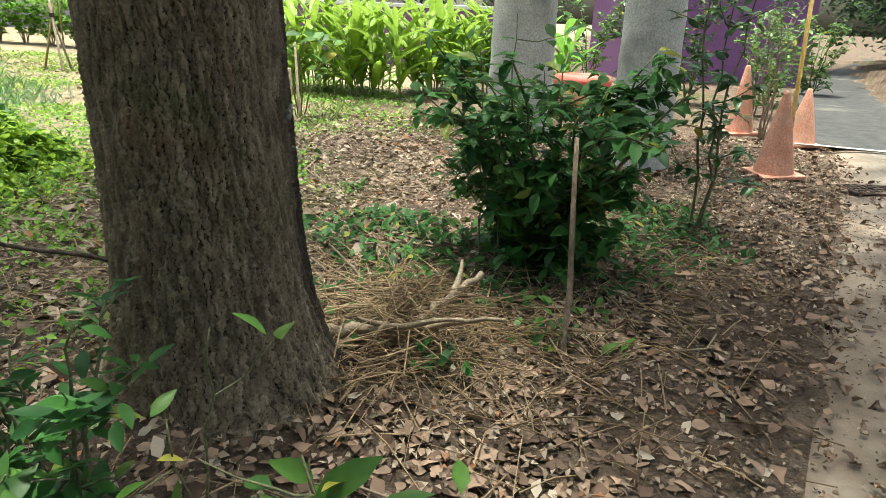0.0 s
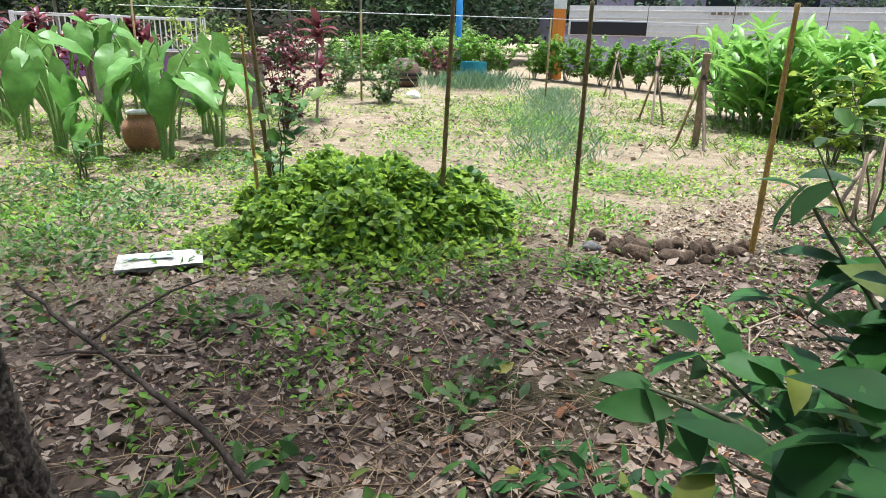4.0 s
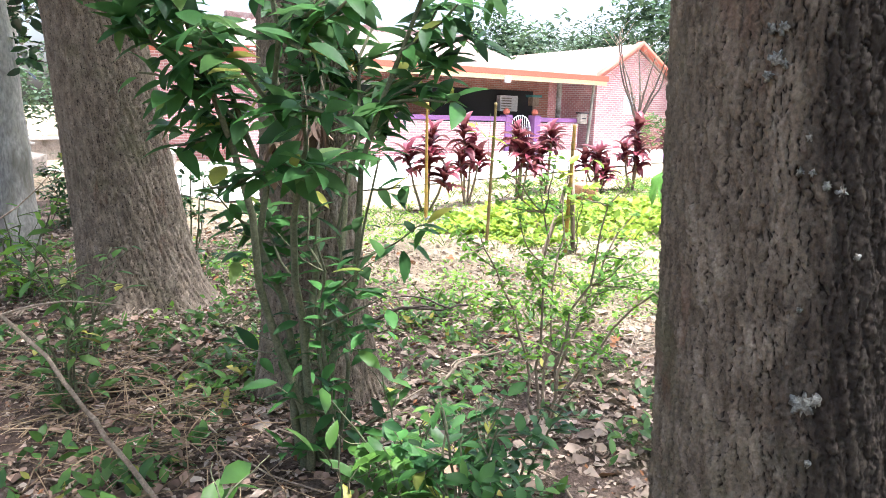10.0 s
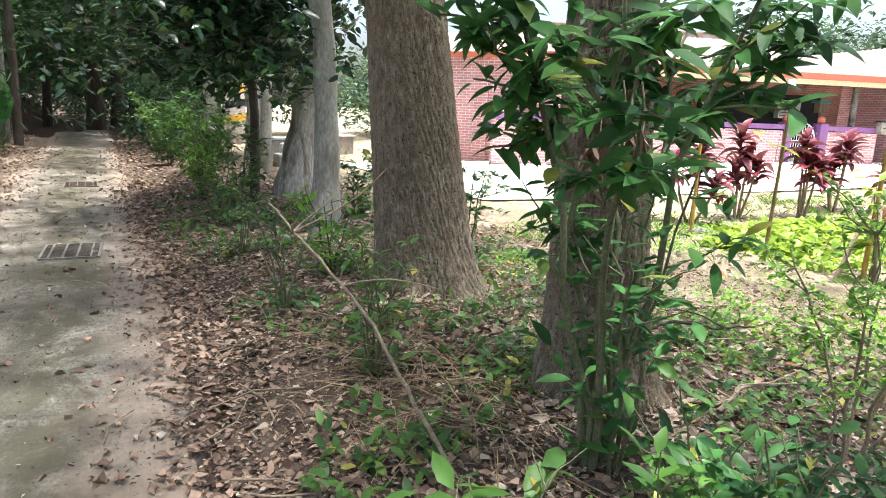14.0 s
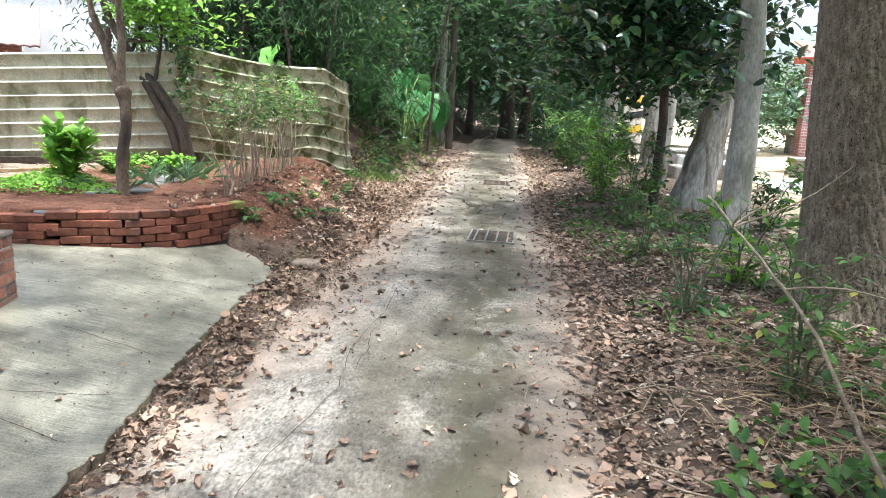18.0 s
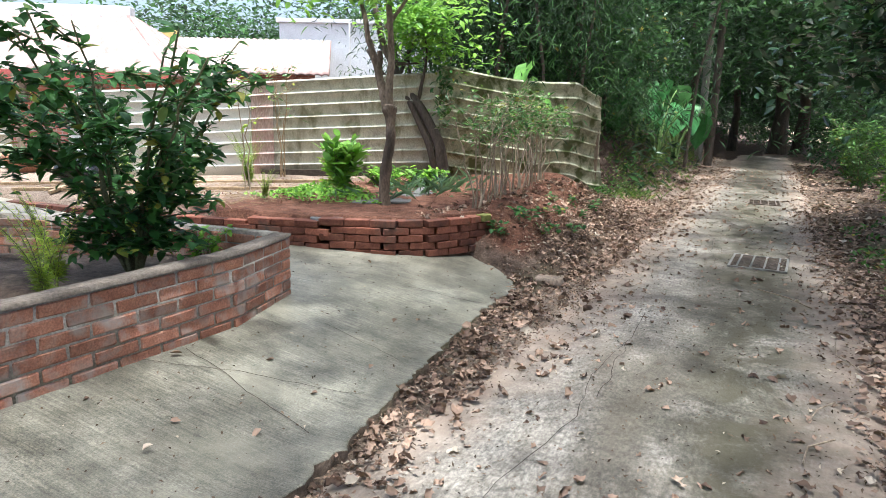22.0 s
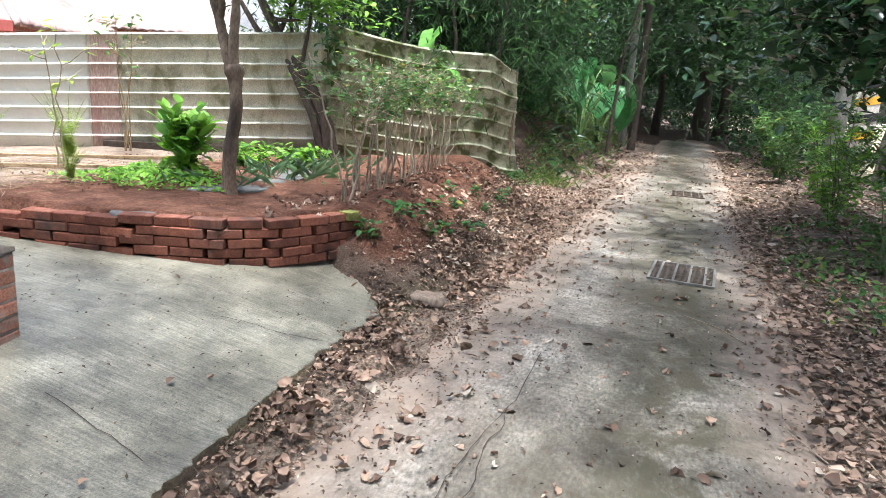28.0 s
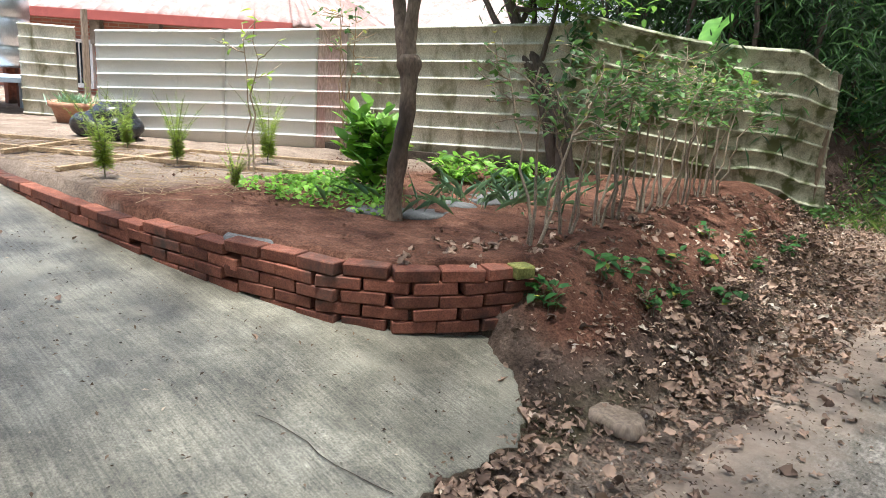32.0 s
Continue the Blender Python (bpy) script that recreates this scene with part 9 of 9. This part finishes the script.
tagged(grid_part("bank_crumbs", v, f, L_litter_dark), "broken bits of dry leaves on the bank", "leaves", kind="stuff")
chips = in_zone(80000, -1.6, 5.6, -4.0, 9.0, lambda x, y: sm(0.7, 1.2, x - road_mid(y)) * 0.8)
cz = np.array([height(x, y) + 0.014 + 0.012 * noise.noise((x * 6, y * 6, 1.3)) for x, y in chips])
D = scatter_ways(len(chips), 0.1, lr)
v, f = leaf_blades(np.column_stack([chips, cz]), D, top_sides(D, lr, 0.4), lr.uniform(0.015, 0.045, len(chips)), 0.018, 0.3, 0.1, True)
tagged(grid_part("leaf_crumbs", v, f, L_litter), "broken bits of dry leaves under the trees", "leaves", kind="stuff")
# straw heap near the first tree and along the row
sp_pts = np.concatenate([np.column_stack([lr.normal(1.55, 0.27, 800), lr.normal(1.5, 0.27, 800)]), np.column_stack([lr.normal(1.75, 0.3, 420), lr.normal(4.8, 0.6, 420)]), np.column_stack([lr.normal(2.9, 0.5, 500), lr.normal(1.0, 0.6, 500)]),
    np.column_stack([lr.uniform(0.7, 2.6, 450), lr.uniform(-3.5, 3.2, 450)]), np.column_stack([lr.normal(0.75, 0.4, 650), lr.normal(0.5, 0.8, 650)])])
heap = np.array([0.2 * math.exp(-((x - 1.55) / 0.32) ** 2 - ((y - 1.5) / 0.35) ** 2) + 0.1 * math.exp(-((x - 1.7) / 0.4) ** 2 - ((y - 4.8) / 0.6) ** 2) for x, y in sp_pts])
runs = []
for (x, y), h in zip(sp_pts, heap):
    a = lr.uniform(0, 6.28)
    L = lr.uniform(0.1, 0.42)
    z = height(x, y) + 0.015 + h * lr.uniform(0.2, 1)
    p0 = np.array([x, y, z])
    d = np.array([math.cos(a) * L, math.sin(a) * L, lr.normal(0, 0.05)])
    runs.append((np.array([p0, p0 + d * 0.5 + np.array([0, 0, lr.uniform(0, 0.03)]), p0 + d]), lr.uniform(0.0012, 0.0035)))
v, f = merged([tube(p, r, 3, False) for p, r in runs])
tagged(grid_part("straw", v, tris(f), M_straw), "heaped dry straw and roots at the foot of the trees", "straw", kind="stuff")
tw = in_zone(420, 0.3, 5.0, -4.0, 10.0, lambda x, y: 0.7)
runs = []
for x, y in tw:
    a, L = lr.uniform(0, 6.28), lr.uniform(0.12, 0.5)
    z = max(height(x, y), 0.01 if abs(x - road_mid(y)) < 1.1 else -1) + 0.018
    p0 = np.array([x, y, z])
    d = np.array([math.cos(a) * L, math.sin(a) * L, lr.uniform(0, 0.04)])
    k = np.array([-d[1], d[0], 0]) * lr.uniform(-0.25, 0.25)
    runs.append((np.array([p0, p0 + d * 0.5 + k, p0 + d]), lr.uniform(0.002, 0.006)))
v, f = merged([tube(p, r, 5, False) for p, r in runs])
tagged(grid_part("twigs", v, tris(f), M_twig), "fallen twigs among the leaves", "twigs", kind="stuff")
ground_cover("verge_weeds", tuple((x, y, lr.uniform(0.1, 0.35), lr.uniform(0.1, 0.35), int(lr.uniform(12, 45)), lr.uniform(0.04, 0.16)) for x, y in in_zone(340, 1.0, 4.4, -2.5, 12.0, lambda x, y: 0.75 if y > 2.6 else 0.12)), (0.075, 0.035), L_mid, "small green seedlings in the leaf litter", 401)
crumbs = []
for k in range(900):
    x, y = lr.uniform(-5.5, -2.0), lr.uniform(6.9, 10.0)
    if y > wall_y(x) + 0.15:
        crumbs.append((x, y, height(x, y), lr.uniform(0.004, 0.014)))
cv, cf = [], []
octa = np.array([(1, 0, 0), (-1, 0, 0), (0, 1, 0), (0, -1, 0), (0, 0, 1), (0, 0, -1)], float)
of = np.array([(0, 2, 4), (2, 1, 4), (1, 3, 4), (3, 0, 4), (2, 0, 5), (1, 2, 5), (3, 1, 5), (0, 3, 5)])
for k, (x, y, z, r) in enumerate(crumbs):
    cv.append(octa * r * lr.uniform(0.6, 1.3, (6, 3)) + np.array([x, y, z + r * 0.3]))
    cf.append(of + 6 * k)
tagged(grid_part("soil_crumbs", np.concatenate(cv), np.concatenate(cf), M_red_soil), "loose crumbs of red garden soil", "soil", kind="stuff")
# foreground sprig close to the start
shrub("sapling", 1.05, 3.05, 0.62, 4, 0.22, 55, (0.12, 0.05), L_mid, "young leafy sprout by the lane's edge", "sapling", seed=410, stem_r=0.006, low=0.4, twigs=3)
shrub("shrub", 2.25, 2.95, 0.4, 6, 0.3, 170, (0.07, 0.03), L_deep, "low leafy bush between two trees", seed=411, stem_r=0.007, low=0.3, twigs=4)
shrub("sapling", 1.5, 2.95, 0.68, 2, 0.08, 7, (0.085, 0.036), L_mid, "young green sprout by a thick trunk", "sapling", seed=412, close=True, stem_r=0.004, low=0.6, twigs=1, up=0.8)
shrub("sapling", 1.31, 2.95, 0.56, 2, 0.05, 7, (0.08, 0.034), L_mid, "sprout with yellowed leaf tips by the lane", "sapling", seed=413, close=True, stem_r=0.004, low=0.7, twigs=1, up=0.9)
shrub("shrub", 1.9, 2.88, 0.6, 7, 0.26, 240, (0.075, 0.032), L_shrub, "leafy bush between two thick trunks", seed=414, close=True, stem_r=0.007, low=0.25, twigs=4)


def dead_cluster(thing, base, spots, seed, n=16, size=(0.12, 0.05)):
    """Withered brown leaves hanging on thin twigs. Spots are world places, base that of the thing."""
    rng = np.random.default_rng(seed)
    for x, y, z, top in spots:
        a = np.array([x - base[0], y - base[1], z - base[2]])
        b = a + np.array([0.05, 0.05, top])
        s = np.linspace(0, 1, 8)[:, None]
        tube_part("dead_twig", [(b + (a - b) * s + np.array([0.03, 0, 0]) * np.sin(s * 3), np.linspace(0.004, 0.002, 8))], M_twig, thing, sides=5)
        P = a + (b - a) * rng.uniform(0, 0.45, n)[:, None] + rng.normal(0, 0.012, (n, 3))
        D = np.column_stack([rng.normal(0, 0.35, (n, 2)), rng.uniform(-1.3, -0.6, n)])
        v, f = leaf_blades(P, D, rng.normal(0, 1, (n, 3)), size[0] * rng.uniform(0.6, 1.1, n), size[1], 0.35, 0.2)
        grid_part("dead_leaves", v, f, L_litter_dark, thing, "withered brown leaves")


dead_cluster(tree_b, (2.4, 4.22, height(2.4, 4.22)), ((1.78, 3.54, 1.32, 0.30), (1.73, 3.61, 1.29, 0.32), (1.85, 3.52, 1.34, 0.28)), 420)
ground_cover("shrub_foot_weeds", ((1.55, 0.95, 0.5, 0.35, 200, 0.12), (1.9, 1.5, 0.35, 0.25, 110, 0.1), (1.0, 0.2, 0.6, 0.6, 420, 0.12), (2.0, 0.5, 0.6, 0.5, 420, 0.1), (0.45, -0.5, 0.45, 0.7, 420, 0.1), (1.0, 1.35, 0.12, 0.1, 26, 0.1), (1.35, 1.75, 0.15, 0.12, 30, 0.12)), (0.07, 0.032), L_shrub, "low green weeds round the foot of a shrub", 430)
runs = []
for k in range(900):
    x, y = lr.uniform(-7.2, -4.0), lr.uniform(6.3, 8.6)
    if wall_y(x) + 0.12 < y < 8.4 + (x + 4.5) * 0.7:
        a, L = lr.uniform(0, 6.28), lr.uniform(0.06, 0.25)
        p0 = np.array([x, y, height(x, y) + 0.012])
        d = np.array([math.cos(a) * L, math.sin(a) * L, lr.uniform(0, 0.05)])
        runs.append((np.array([p0, p0 + d * 0.5, p0 + d]), 0.0022))
v, f = merged([tube(p, q, 3, False) for p, q in runs])
tagged(grid_part("bed_straw", v, tris(f), M_straw), "bits of dry straw on the garden bed", "straw", kind="stuff")
# crumbs of leaf and grit on the hard ground
cr_pts = in_zone(26000, -1.3, 1.1, -3.0, 15.0, lambda x, y: 0.25 + 0.75 * sm(0.35, 1.0, abs(x - road_mid(y) - 0.05)) if abs(x - road_mid(y)) < 1.05 else 0.0)
sl_pts = np.array([p for p in np.column_stack([lr.uniform(-4.5, -1.5, 900), lr.uniform(3.2, 6.8, 900)]) if p[1] < wall_y(p[0]) - 0.12 and p[0] < slab_edge(p[1]) - 0.03 and not (p[0] < -2.35 and p[1] < 5.45)])
P = np.concatenate([np.column_stack([cr_pts, np.full(len(cr_pts), 0.022)]), np.column_stack([sl_pts, [slab_z(x) + 0.008 for x, _ in sl_pts]])])
D = scatter_ways(len(P), 0.05, lr)
v, f = leaf_blades(P, D, top_sides(D, lr, 0.25), lr.uniform(0.006, 0.027, len(P)), 0.01, 0.2, 0.1, True)
tagged(grid_part("grit", v, f, L_grit), "crumbs of leaf and grit on the concrete", "grit", kind="stuff")
